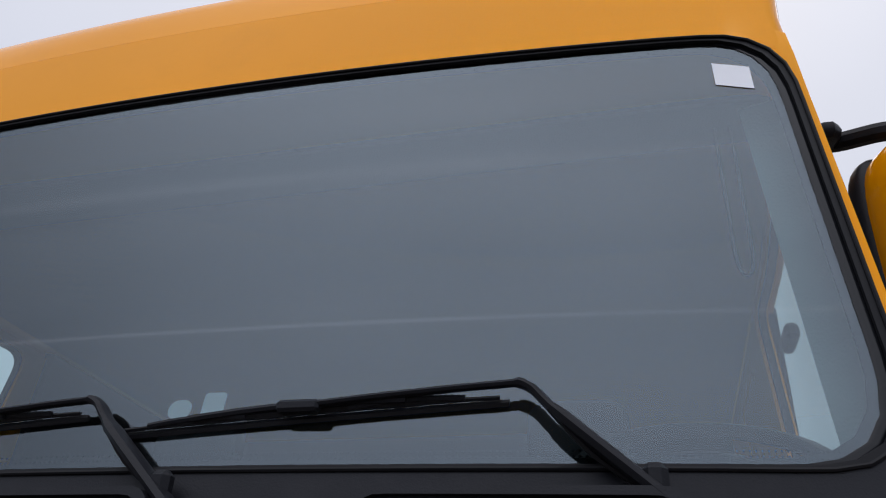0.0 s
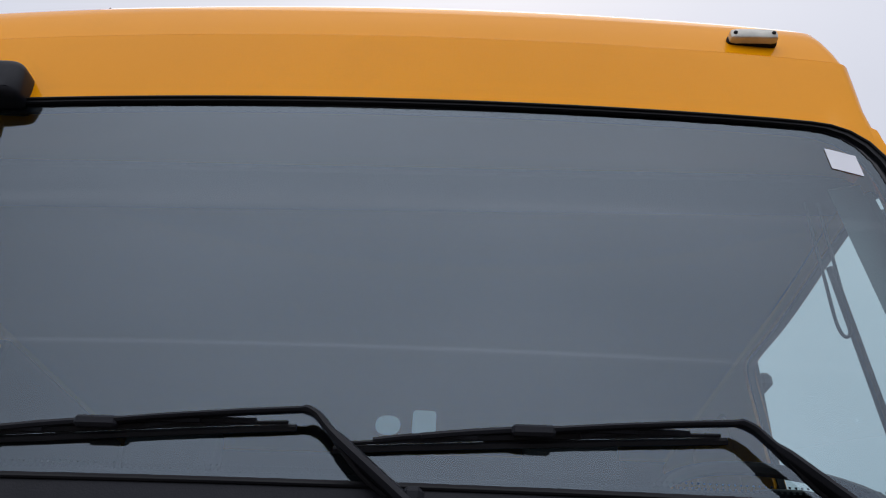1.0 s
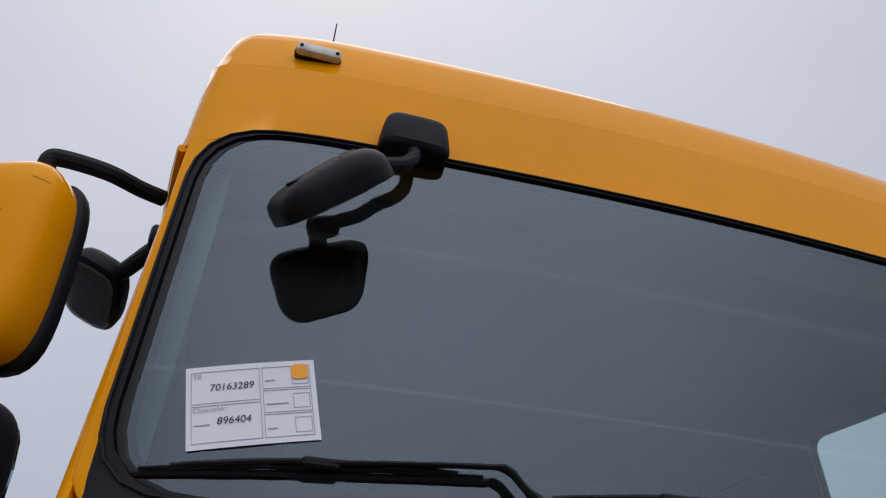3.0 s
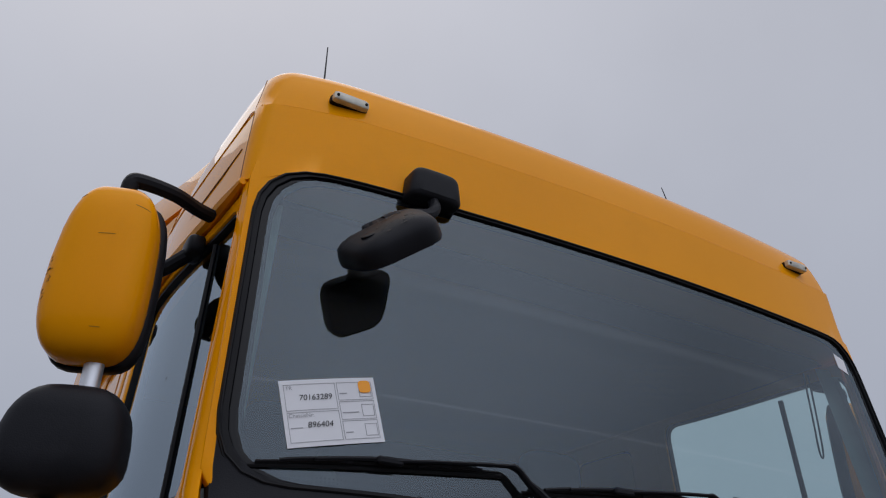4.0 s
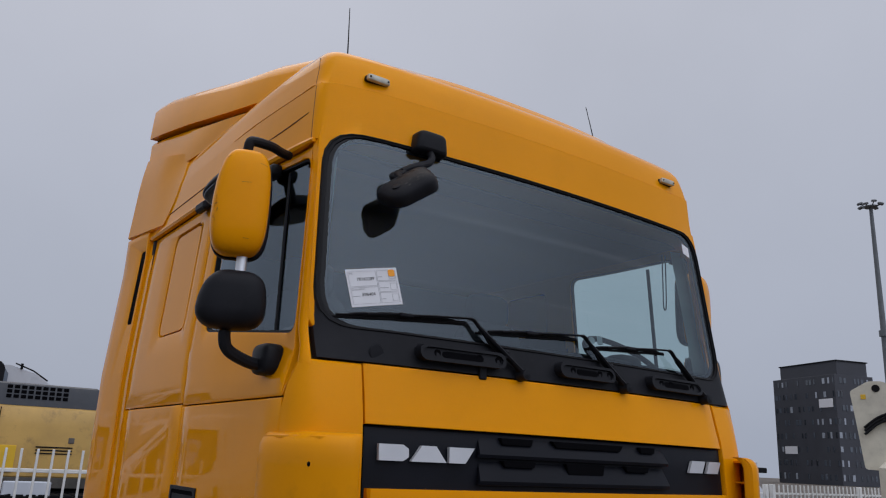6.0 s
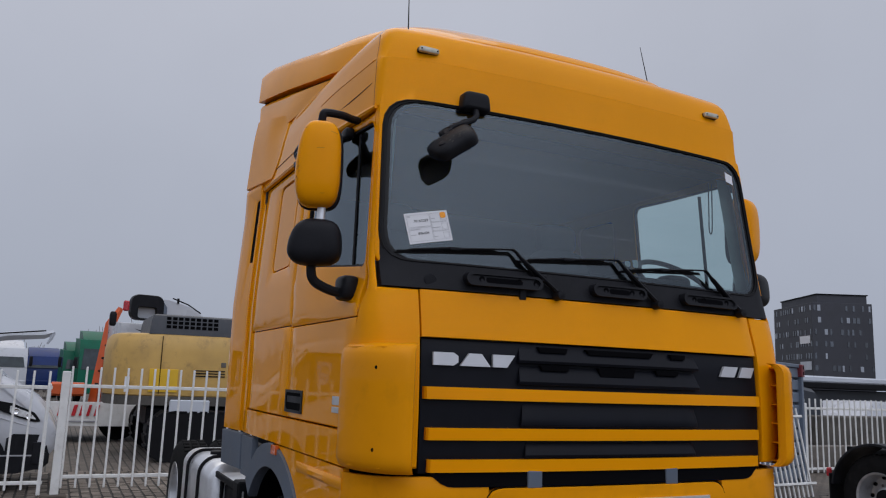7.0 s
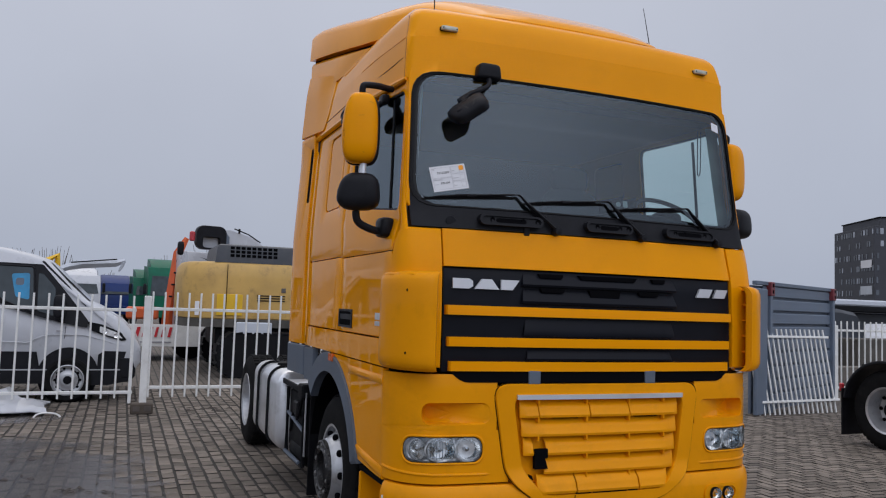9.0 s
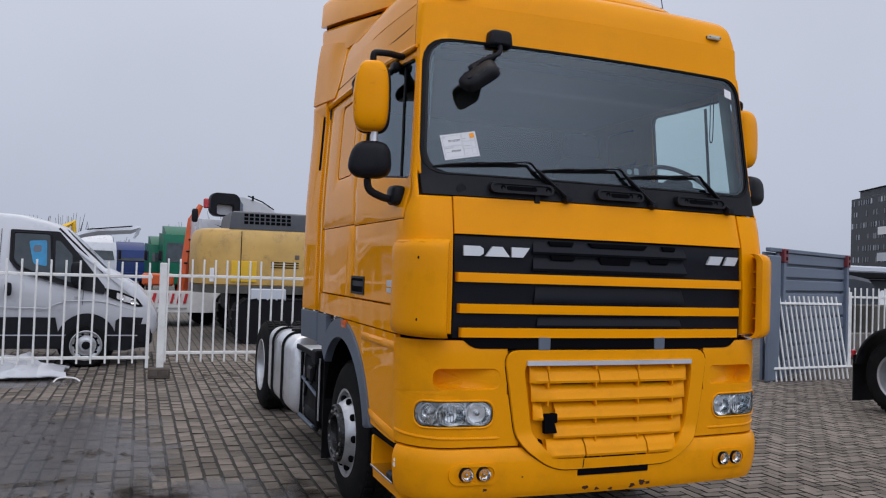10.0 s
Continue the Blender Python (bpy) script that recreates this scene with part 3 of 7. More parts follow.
# raised air deflector on the roof
def deck(y):
    return 3.47 + 0.165 * max(0, y - 1.0)


spoiler, shoulder = Mesh(), Mesh()
loops, low = [], []
for y, w, t, p in [(0.34, 0.55, 3.482, 2.2), (0.37, 0.66, 3.522, 2.3), (0.42, 0.71, 3.553, 2.4), (0.50, 0.80, 3.596, 2.8), (0.62, 0.885, 3.660, 3.2), (0.74, 0.95, 3.720, 3.4), (0.85, 1.0, 3.763, 3.5), (1.1, 1.08, 3.80, 3.8), (1.5, 1.12, 3.855, 4.4), (2.0, 1.18, 3.955, 5.0), (2.45, 1.215, 4.035, 6.0), (2.70, 1.225, 4.07, 6.0)]:
    b = deck(y)
    xs = [math.sin(math.pi / 2 * k / 12) for k in range(13)]
    half = [(w * k, b + (t - b) * max(0.0, 1 - k ** p) ** (1 / p)) for k in reversed(xs)]
    loops.append([(x, y, z) for x, z in half] + [(-x, y, z) for x, z in reversed(half[:-1])])
    if y > 0.8:
        e = 0.012 - 0.03 * max(0, min(1, (y - 1.5) / 0.6))
        low.append([(sx * (w + dx), y, z) for sx, dx, z in ((1, e, 3.40), (1, e, b - 0.045), (1, -0.03, b - 0.022), (-1, -0.03, b - 0.022), (-1, e, b - 0.045), (-1, e, 3.40))])
part("roof_air_deflector", spoiler.loft(loops), YELLOW, truck, "yellow roof air deflector rising to the rear")
part("deflector_base", shoulder.loft(low), YELLOW, truck)
# shade under the deflector painted as a near-black strip
part("deflector_slit", Mesh().loft([[(sx * (1.02 + 0.04 * k), 1.0 + 0.42 * k, deck(1.0 + 0.42 * k) + dz) for sx, dz in ((1, -0.03), (1, 0.01), (-1, 0.01), (-1, -0.03))] for k in range(5)]), VOID, truck)

# rear corner fairings and flanks
for sgn in (-1, 1):
    fl = flank(sgn)

    def flare(y, z, off=0.0, sgn=sgn):
        k = max(0, (y - 2.36) / 0.4)
        return (squeeze(sgn * (lerp(z, S_TAB) + 0.012 + 0.034 * k ** 0.8 + off), z), y, z)

    o, i = rect_pair((2.36, 2.74, 1.33, 3.050), (2.385, 2.462, 2.48, 2.93), 0.02, 8)
    part("side_fairing", Mesh().ring(o, i, flare, 0, 0.03), YELLOW, truck, "yellow rear side fairing with a tall slot")
    # slot floor painted near-black for the shade inside
    part("slot_well", Mesh().slab(flare, lambda u, v: (2.375 + 0.10 * u, 2.465 + 0.48 * v), 3, 5, -0.005, 0.012, 0.001), VOID, truck)

    def top_flare(y, z, off=0.0, sgn=sgn):
        k = max(0, (y - 2.05) / 0.7)
        base = lerp(min(z, 3.40), S_TAB) + 0.004
        full = lerp(z, [(3.0, 1.222), (3.25, 1.208), (3.40, 1.200), (3.50, 1.190), (3.66, 1.165)])
        return (sgn * (base + (full - base) * min(1, max(0, (y - 1.95) / 0.35)) + 0.042 * k + off), y, z)
    brim = lambda v: lerp(v, [(0, 2.10), (0.12, 2.04), (0.3, 1.985), (0.6, 1.95), (0.85, 1.965), (1, 2.01)])
    part("upper_fairing", Mesh().slab(top_flare, lambda u, v: (brim(v) + (2.74 - 0.03 * v - brim(v)) * u, 3.022 + 0.042 * u + (0.44 + 0.10 * u) * v), 10, 14, 0.001, 0.035, 0.008), YELLOW, truck)
    part("corner_strip", Mesh().slab(fl, lambda u, v: (2.265 + 0.09 * u, 1.33 + 1.64 * v), 2, 8, 0, 0.03), YELLOW, truck)
    # quarter panel with a raised field
    part("quarter_panel", Mesh().slab(fl, lambda u, v: (1.255 + 1.0 * u, 1.485 + 0.495 * v), 6, 4, 0, 0.03), YELLOW, truck)
    o, i = rect_pair((1.255, 2.255, 1.987, 2.965), (1.42, 1.84, 2.34, 2.90), 0.05, 6)
    field = Mesh().ring(o, i, fl, 0, 0.03, 0.005)
    field.plate(by_length(round_rect(1.43, 1.83, 2.35, 2.89, 0.045), 40), fl, -0.008, 0.02)
    part("upper_quarter_panel", field, YELLOW, truck)
    part("lower_side_panel", Mesh().slab(fl, lambda u, v: (side_front(1.4) + (2.30 - side_front(1.4)) * u, 1.325 + 0.152 * v), 10, 2, 0, 0.03), YELLOW, truck)
    part("fairing_tip", Mesh().box((sgn * 1.235, 1.36, 2.955), (0.04, 0.13, 0.05), 0.012), BLACK, truck)
    # drip line between door and roof
    part("roof_gutter", Mesh().tube([(squeeze(sgn * (1.214 - taper(y, 2.98)), 2.978), y, 2.986) for y in (0.27 + 0.106 * k for k in range(20))], [0.010, 0.018] + [0.020] * 18, 8), YELLOW, truck)

    # groove drawn as a brown line in place of its shade
    part("roof_groove", Mesh().tube([fl(y, z, 0.0005) for y, z in ((0.346, 3.128), (0.48, 3.117), (0.62, 3.108), (1.1, 3.098), (1.6, 3.088), (2.18, 3.075))], [0.0012] + [0.0032] * 5, 6), SCRATCH_GROOVE, roof_cap)
    # door
    door = part("door", Mesh().slab(fl, lambda u, v: (side_front(1.485 + 0.485 * v) + 0.006 + (1.242 - side_front(1.485 + 0.485 * v)) * u, 1.485 + 0.487 * v), 8, 5, 0, 0.03), YELLOW, truck, "yellow door with a sliding-type window")
    win = [(0.215, 2.207), (1.085, 2.295), (1.14, 2.95), (0.290, 2.925)] if sgn < 0 else [(0.165, 2.205), (1.165, 2.295), (1.19, 2.955), (0.245, 2.925)]
    lead = 0.014 if sgn < 0 else 0.012
    dout = [(side_front(1.98, sgn) + lead, 1.978), (1.245, 1.978), (1.25, 2.965), (side_front(2.965, sgn) + lead, 2.965)]
    part("door_toe", Mesh().slab(fl, lambda u, v: (side_front(1.98 + 0.115 * v, sgn) + 0.004 + (lead - 0.008) * u, 1.978 + 0.115 * v), 2, 3, 0, 0.03), YELLOW, door)
    cy, cz = 0.65, 2.58
    inl = dense(round_poly(win, 0.06), 0.03)
    turns = sorted([math.atan2(q - cz, p - cy) for p, q in inl] + [math.atan2(q - cz, p - cy) for p, q in dout])
    turns = [t for i, t in enumerate(turns) if i == 0 or t - turns[i - 1] > 1e-4]
    outl, inl = [ray_out((cy, cz), t, dout) for t in turns], [ray_out((cy, cz), t, inl) for t in turns]
    part("window_surround", Mesh().ring(outl, inl, fl, 0, 0.035), YELLOW, door)
    small = [(cy + (p - cy) * 0.982, cz + (q - cz) * 0.970) for p, q in inl]
    part("window_seal", Mesh().ring(inl, small, fl, -0.006, 0.02, 0.003), RUBBER, door)
    sheet_g = Mesh().grid([[fl(cy + (p - cy) * k, cz + (q - cz) * k, -0.017) for p, q in small] for k in (1, 0.85, 0.7, 0.55, 0.4, 0.25, 0.1, 0.01)], cu=True)
    pane = part("window_pane", sheet_g, SIDEGLASS, door, "tinted side window glass")
    pane.visible_shadow = False
    part("window_divider", Mesh().tube([fl(0.40 + (0.13 if sgn > 0 else 0), 2.235, -0.014), fl(0.485 + (0.06 if sgn > 0 else 0), 2.905, -0.014)], 0.0065 if sgn < 0 else 0.010, 6), RUBBER, door)
    # sunk door handle
    grip = part("door_handle", Mesh().ring(*rect_pair((0.925, 1.255, 1.512, 1.632), (0.945, 1.235, 1.527, 1.617), 0.02, 3), fl, 0.006, 0.02), BLACK, door, "black sunk door handle")
    part("grip_bar", Mesh().slab(fl, lambda u, v: (0.95 + 0.28 * u, 1.565 + 0.035 * v), 3, 2, 0.002, 0.012), DARK, grip)
    part("grip_well", Mesh().slab(fl, lambda u, v: (0.93 + 0.32 * u, 1.52 + 0.1 * v), 3, 2, 0.0015, 0.008), VOID, grip)
    # model badge: plain silver bars
    for (y0, y1, z0, z1) in ((0.27, 0.43, 1.583, 1.622), (0.24, 0.43, 1.548, 1.574)):
        part("badge_bar", Mesh().slab(fl, lambda u, v: (y0 + (y1 - y0) * u, z0 + (z1 - z0) * v), 3, 1, 0.004, 0.004, 0.001), LETTER, door)
    # wheel arch in grey plastic
    def wing(a, r, off=0.0, sgn=sgn):
        y, z = 1.505 + r * math.cos(a) * 1.0, 0.53 + r * math.sin(a)
        return (sgn * (lerp(max(z, 0.7), S_TAB) + off), y, z)
    part("wheel_arch", Mesh().slab(wing, lambda u, v: (radians(168 - 128 * u), 0.655 + 0.135 * v), 28, 4, 0.012, 0.06, 0.012), GREYP, truck, "grey plastic wheel arch edge")
    part("grey_skirt", Mesh().slab(fl, lambda u, v: (1.98 + 0.30 * u, 1.06 + 0.25 * v), 5, 3, 0.006, 0.04, 0.006), GREYP, truck)
    part("grey_skirt", Mesh().slab(flare, lambda u, v: (2.29 + 0.47 * u, 1.085 + 0.23 * v), 5, 3, 0, 0.04, 0.006), GREYP, truck)
    part("side_marker", Mesh().slab(fl, lambda u, v: (1.33 + 0.10 * u, 1.268 + 0.05 * v), 4, 3, 0.022, 0.02, 0.006), AMBER, truck, "orange side marker lamp")
    # panel between bumper and arch
    arc = [(1.505 + 0.795 * math.cos(radians(a)), 0.53 + 0.795 * math.sin(radians(a))) for a in range(166, 88, -6)]
    fpan = [(0.245, 0.705)] + [(0.40, 0.705)] + arc + [(1.52, 1.318), (0.245, 1.318)]
    part("front_wing_panel", Mesh().plate(fpan, fl, -0.002, 0.03), YELLOW, truck)
    part("wing_crease", Mesh().slab(fl, lambda u, v: (0.25 + (0.50 + 0.10 * v) * u, 0.755 + 0.06 * v - 0.045 * (1 - u)), 6, 3, 0.012, 0.02, 0.011, 0.3), YELLOW, truck)
    part("wing_brow", Mesh().slab(fl, lambda u, v: (0.25 + 0.72 * u, 1.225 + 0.05 * v), 8, 2, 0.012, 0.02, 0.011, 0.3), YELLOW, truck)
    # boarding step
    step = part("step_sill", Mesh().slab(fl, lambda u, v: (0.21 + 0.515 * u, 0.395 + 0.075 * v), 6, 3, 0.0, 0.26, 0.012), YELLOW_DULL, truck, "yellow boarding step with a steel tread")
    part("tread_plate", Mesh().box((sgn * 1.145, 0.47, 0.478), (0.19, 0.44, 0.012), 0.003), STEEL, step)
    part("step_back", Mesh().box((sgn * 1.035, 0.46, 0.575), (0.03, 0.50, 0.20), 0.006), YELLOW_DULL, step)
    part("step_cheek", Mesh().box((sgn * 1.13, 0.695, 0.565), (0.20, 0.03, 0.19), 0.008), YELLOW_DULL, step)
    # near-black strip painted in for the shade above the step
    part("gap_shade", Mesh().box((sgn * 1.12, 0.47, 0.683), (0.22, 0.5, 0.03), 0.004), VOID, step)
    part("tow_cap", Mesh().box((sgn * 1.215, 0.275, 0.510), (0.07, 0.11, 0.05), 0.014), BLACK, step)
    # inner wheel housing, its shade painted in near-black
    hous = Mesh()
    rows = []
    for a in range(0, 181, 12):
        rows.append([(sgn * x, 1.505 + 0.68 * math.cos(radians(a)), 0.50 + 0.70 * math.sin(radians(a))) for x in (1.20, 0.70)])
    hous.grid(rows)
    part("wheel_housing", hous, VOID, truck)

# front corner pillars beside the windscreen
for sgn in (-1, 1):
    ar = around(sgn)

    def pil(u, v):
        z = 2.085 + 0.90 * v
        s0 = 1.183 - 0.036 * (z - 2.2) / 0.83
        S, R = lerp(z, S_TAB) - lerp(z, T_TAB), lerp(z, R_TAB)
        return (s0 + (S - R + R * math.pi / 2 + 0.006 * min(1, max(0, z - 2.085) / 0.03) - s0) * u, z)
    part("corner_pillar", Mesh().slab(ar, pil, 14, 14, 0, 0.03, 0.004), YELLOW, truck)

# windscreen
ws = [(-1.174, 2.228), (1.185, 2.228), (1.150, 3.035), (-1.142, 3.035)]
out = by_length(dense(round_poly(ws, 0.15, 8), 0.03), 128)
WC = (0.0, 2.636)


def shrunk(pts, d):
    return [(x * (1 - d / 1.17), WC[1] + (z - WC[1]) * (1 - d / 0.40)) for x, z in pts]


surround = by_length(dense(round_poly([(-1.186, 2.218), (1.197, 2.218), (1.163, 3.060), (-1.155, 3.060)], 0.04, 8), 0.03), 128)
part("windscreen_frame", Mesh().ring(surround, shrunk(out, 0.006), front, -0.0012, 0.03, 0.002), YELLOW, truck)
inner = [(x * (1 - 0.021 / 1.17), WC[1] + (z - WC[1]) * (1 - (0.014 if z > WC[1] else 0.012) / 0.40)) for x, z in out]
seal = Mesh().ring(out, inner, front, 0.004, 0.03, 0.003)
part("seal_lip", Mesh().tube([front(x, z, 0.006) for x, z in shrunk(out, 0.005)], 0.003, 6, True), RUBBER, truck)
part("windscreen_seal", seal, RUBBER, truck, "black rubber windscreen seal")
lip_in = [(x * (1 - 0.040 / 1.17), WC[1] + (z - WC[1]) * (1 - (0.016 if z > WC[1] else 0.014) / 0.40)) for x, z in out]
part("seal_inner_lip", Mesh().ring(inner, lip_in, front, -0.0025, 0.006, 0.0005), GLOSSBLACK, truck)
pane = Mesh()
edge = shrunk(out, 0.013)
rows = [[front(x * k, WC[1] + (z - WC[1]) * k, -0.004) for x, z in edge] for k in (1, 0.97, 0.9, 0.8, 0.68, 0.54, 0.4, 0.26, 0.12, 0.02)]
pane.grid(rows, cu=True)
pane.f.append(tuple(range(len(pane.v) - len(edge), len(pane.v))))
part("windscreen", pane, WSGLASS, truck, "grey-tinted windscreen glass with faint painted reflection bands", 60)
band = Mesh().ring(edge, [(x * 0.966, WC[1] + (z - WC[1]) * (0.955 if z > WC[1] else 0.972)) for x, z in edge], front, -0.010, 0.006, 0.001)
border = part("printed_border", band, DARK, truck)
dots = Mesh()
for k in range(252):
    cx = -1.06 + 2.12 * k / 251
    for z, r in ((2.2525, 0.0026), (2.2600, 0.0019)):
        dots.plate([(cx + r * math.cos(a), z + r * math.sin(a)) for a in (0, 1.26, 2.51, 3.77, 5.03)], front, -0.008, 0.001)
tagged(part("printed_dots", dots, DARK, border), kind="stuff")

# black cowl under the windscreen with three sunk grips
cowl = part("cowl_panel", Mesh().slab(front, lambda u, v: (-1.166 + 2.356 * u, 2.112 + (0.118 + 0.13 * (max(0, abs(2 * u - 1) - 0.87) / 0.13) ** 2.2) * v), 60, 4, 0.004, 0.04, 0.006), BLACK, truck, "black textured cowl panel under the windscreen")
for x0, x1, holes in ((-0.79, -0.395, (-0.71, -0.52, -0.43)), (-0.11, 0.22, (-0.03, 0.13, 0.19)), (0.47, 0.868, (0.55, 0.62, 0.79))):
    o = round_rect(x0, x1, 2.139, 2.203, 0.03, 5)
    cxm = (x0 + x1) / 2
    i = [(cxm + (a - cxm) * 0.92, 2.171 + (b - 2.171) * 0.62) for a, b in o]
    o, i = by_length(dense(o, 0.02), 48), by_length(dense(i, 0.02), 48)
    part("grip_rim", Mesh().ring(o, i, front, 0.046, 0.044, 0.020), BLACK, cowl)
    part("grip_bar", Mesh().plate(i, front, 0.036, 0.034), BLACK, cowl)
    slot = round_rect(x0 + 0.10, x1 - 0.105, 2.157, 2.181, 0.010, 4)
    # slot and holes are near-black plates in place of shaded openings
    part("grip_slot", Mesh().plate(by_length(dense(slot, 0.02), 32), front, 0.0375, 0.010), VOID, cowl)
    for h in holes:
        part("grip_hole", Mesh().lathe([(0.004, 0.0), (0.0, 0.0135), (0.010, 0.0145)], (h, fy(h, 2.171) - 0.0385, 2.171), "y", 18), VOID, cowl)
part("cowl_cap", Mesh().lathe([(0, 0.0), (0.001, 0.028), (0.006, 0.032)], (-0.945, fy(-0.945, 2.15) - 0.008, 2.150), "y", 20), BLACK, cowl)
part("cowl_clip", Mesh().box((-0.49, fy(-0.49, 2.12) - 0.008, 2.118), (0.035, 0.016, 0.05), 0.004), BLACK, cowl)

# wipers
for ex, bx, up in ((-0.538, -0.305, 0.0), (0.063, 0.293, 0.006), (0.668, 0.900, 0.012)):
    g = lambda x, z, d: (x, fy(x, z + up) - d, z + up)
    wiper = part("wiper", Mesh().tube(smooth_path([g(bx, 2.126 - up, 0.024), g(bx - 0.03, 2.160 - up, 0.028), g(ex + 0.055, 2.280, 0.028), g(ex + 0.012, 2.323, 0.027), g(ex - 0.03, 2.326, 0.026), g(ex - 0.18, 2.314, 0.024), g(ex - 0.30, 2.302, 0.022)], 5),
                                      [0.021] * 5 + [0.0175] * 6 + [0.012] * 7 + [0.0085] * 13, 8, flat=0.55), BLACK, truck, "black windscreen wiper arm and blade")
    part("wiper_pivot", Mesh().lathe([(-0.055, 0.0), (-0.052, 0.020), (-0.03, 0.024), (0.0, 0.026)], (bx, fy(bx, 2.126), 2.126), "y", 14), BLACK, wiper)
    part("arm_joint", Mesh().box(g(bx - 0.075, 2.200, 0.028), (0.030, 0.026, 0.040), 0.008), BLACK, wiper)
    blade = lambda u, dz, d: g(ex - 0.565 + 0.55 * u, 2.276 + 0.037 * u + dz, d)
    part("blade_rubber", Mesh().tube([blade(k / 10, -0.004, 0.002) for k in range(11)], 0.0035, 6, flat=1.6), RUBBER, wiper)
    part("blade_spine", Mesh().tube([blade(0.02 + 0.96 * k / 12, 0.002 + 0.004 * math.sin(math.pi * k / 12), 0.009) for k in range(13)], [0.003, 0.003, 0.004, 0.005, 0.005, 0.006, 0.006, 0.006, 0.005, 0.005, 0.004, 0.003, 0.003], 6), RUBBER, wiper)
    for u0, u1 in ((0.10, 0.36), (0.62, 0.90)):
        part("blade_yoke", Mesh().tube([blade(u0 + (u1 - u0) * k / 6, 0.004 + 0.005 * math.sin(math.pi * k / 6), 0.013) for k in range(7)], 0.0042, 6), BLACK, wiper)
    part("blade_bridge", Mesh().tube([blade(0.22 + 0.54 * k / 8, 0.007 + 0.006 * math.sin(math.pi * k / 8), 0.018) for k in range(9)], 0.0048, 6), BLACK, wiper)
    part("blade_bracket", Mesh().box(g(ex - 0.29, 2.303, 0.022), (0.060, 0.018, 0.016), 0.004), BLACK, wiper)
    part("washer_hose", Mesh().tube(smooth_path([g(ex + 0.04, 2.29, 0.035), g(ex + 0.10, 2.225, 0.02), g(bx - 0.02, 2.165 - up, 0.018), g(bx + 0.03, 2.124 - up, 0.015)], 5), 0.0045, 6), RUBBER, wiper)

# upper front flap
part("front_flap", Mesh().slab(front, lambda u, v: (-0.995 + 1.99 * u, 1.895 + 0.213 * v), 24, 5, 0.002, 0.03, 0.008), YELLOW, truck, "plain yellow front flap above the grille")
for sgn in (-1, 1):
    ar = around(sgn)

    def corner(u, v):
        z = 1.34 + 0.765 * v
        S, R = lerp(z, S_TAB) - lerp(z, T_TAB), lerp(z, R_TAB)
        return (1.003 + (S - R + R * math.pi / 2 - 1.003 - 0.003) * u, z)
    part("corner_panel", Mesh().slab(ar, corner, 9, 9, 0, 0.03, 0.007), YELLOW, truck)
    # stand-off air vane
    plan = [(1.063, -0.070), (1.073, -0.092), (1.10, -0.098), (1.14, -0.082), (1.19, -0.045), (1.235, 0.015), (1.265, 0.085), (1.282, 0.16), (1.288, 0.235)]

    def vane(s, z, off=0.0, sgn=sgn):
        k = s * (len(plan) - 1)
        i0 = min(int(k), len(plan) - 2)
        f = k - i0
        x = plan[i0][0] + (plan[i0 + 1][0] - plan[i0][0]) * f
        y = plan[i0][1] + (plan[i0 + 1][1] - plan[i0][1]) * f
        end = min(1.86 - z, z - 1.322)
        pull = 0.055 * (1 - math.sqrt(max(0, 1 - (1 - min(end, 0.06) / 0.06) ** 2)))
        n = Vector((0.45 + 0.5 * s, -0.85 + 0.7 * s)).normalized()
        return (sgn * (x + n.x * (off - pull)), y + n.y * (off - pull), z)
    pod = part("air_vane", Mesh().slab(vane, lambda u, v: (u, 1.322 + 0.538 * (0.5 - 0.5 * math.cos(math.pi * v))), 16, 16, 0.0, 0.014, 0.003), YELLOW_DULL, truck, "yellow corner air vane with two screws")
    for z in (1.42, 1.755):
        part("screw", Mesh().lathe([(-0.004, 0.0), (-0.004, 0.006), (0.0, 0.009)], (sgn * 1.212, -0.012, z), "y", 10), VOID, pod)
    part("vane_liner", Mesh().slab(vane, lambda u, v: (0.06 + 0.94 * u, 1.33 + 0.52 * (0.5 - 0.5 * math.cos(math.pi * v))), 14, 12, -0.016, 0.004, 0.0), YELLOW_DULL, pod)
    for z in (1.345, 1.44, 1.54, 1.64, 1.74, 1.835):
        rib = Mesh()
        rib.loft([[(sgn * 1.075, -0.078, z + d), (sgn * 1.19, -0.03, z + d), (sgn * 1.265, 0.12, z + d), (sgn * 1.275, 0.235, z + d), (sgn * 1.22, 0.235, z + d), (sgn * 1.10, 0.045, z + d)] for d in (0, 0.008)])
        part("vane_rib", rib, YELLOW_DULL, pod)

# grille
grille = part("grille", Mesh().slab(front, lambda u, v: (-0.992 + 1.984 * u, 1.318 + 0.572 * v), 24, 6, -0.014, 0.03, 0.004), DARK, truck, "black grille between yellow crossbars")
for z0, z1, h in ((1.630, 1.683, 0.985), (1.458, 1.510, 0.972), (1.324, 1.377, 0.958)):
    part("grille_bar", Mesh().slab(front, lambda u, v: (-h + 2 * h * u, z0 + (z1 - z0) * v), 24, 4, 0.014, 0.035, 0.010, 0.004), YELLOW, grille, "yellow grille crossbar")
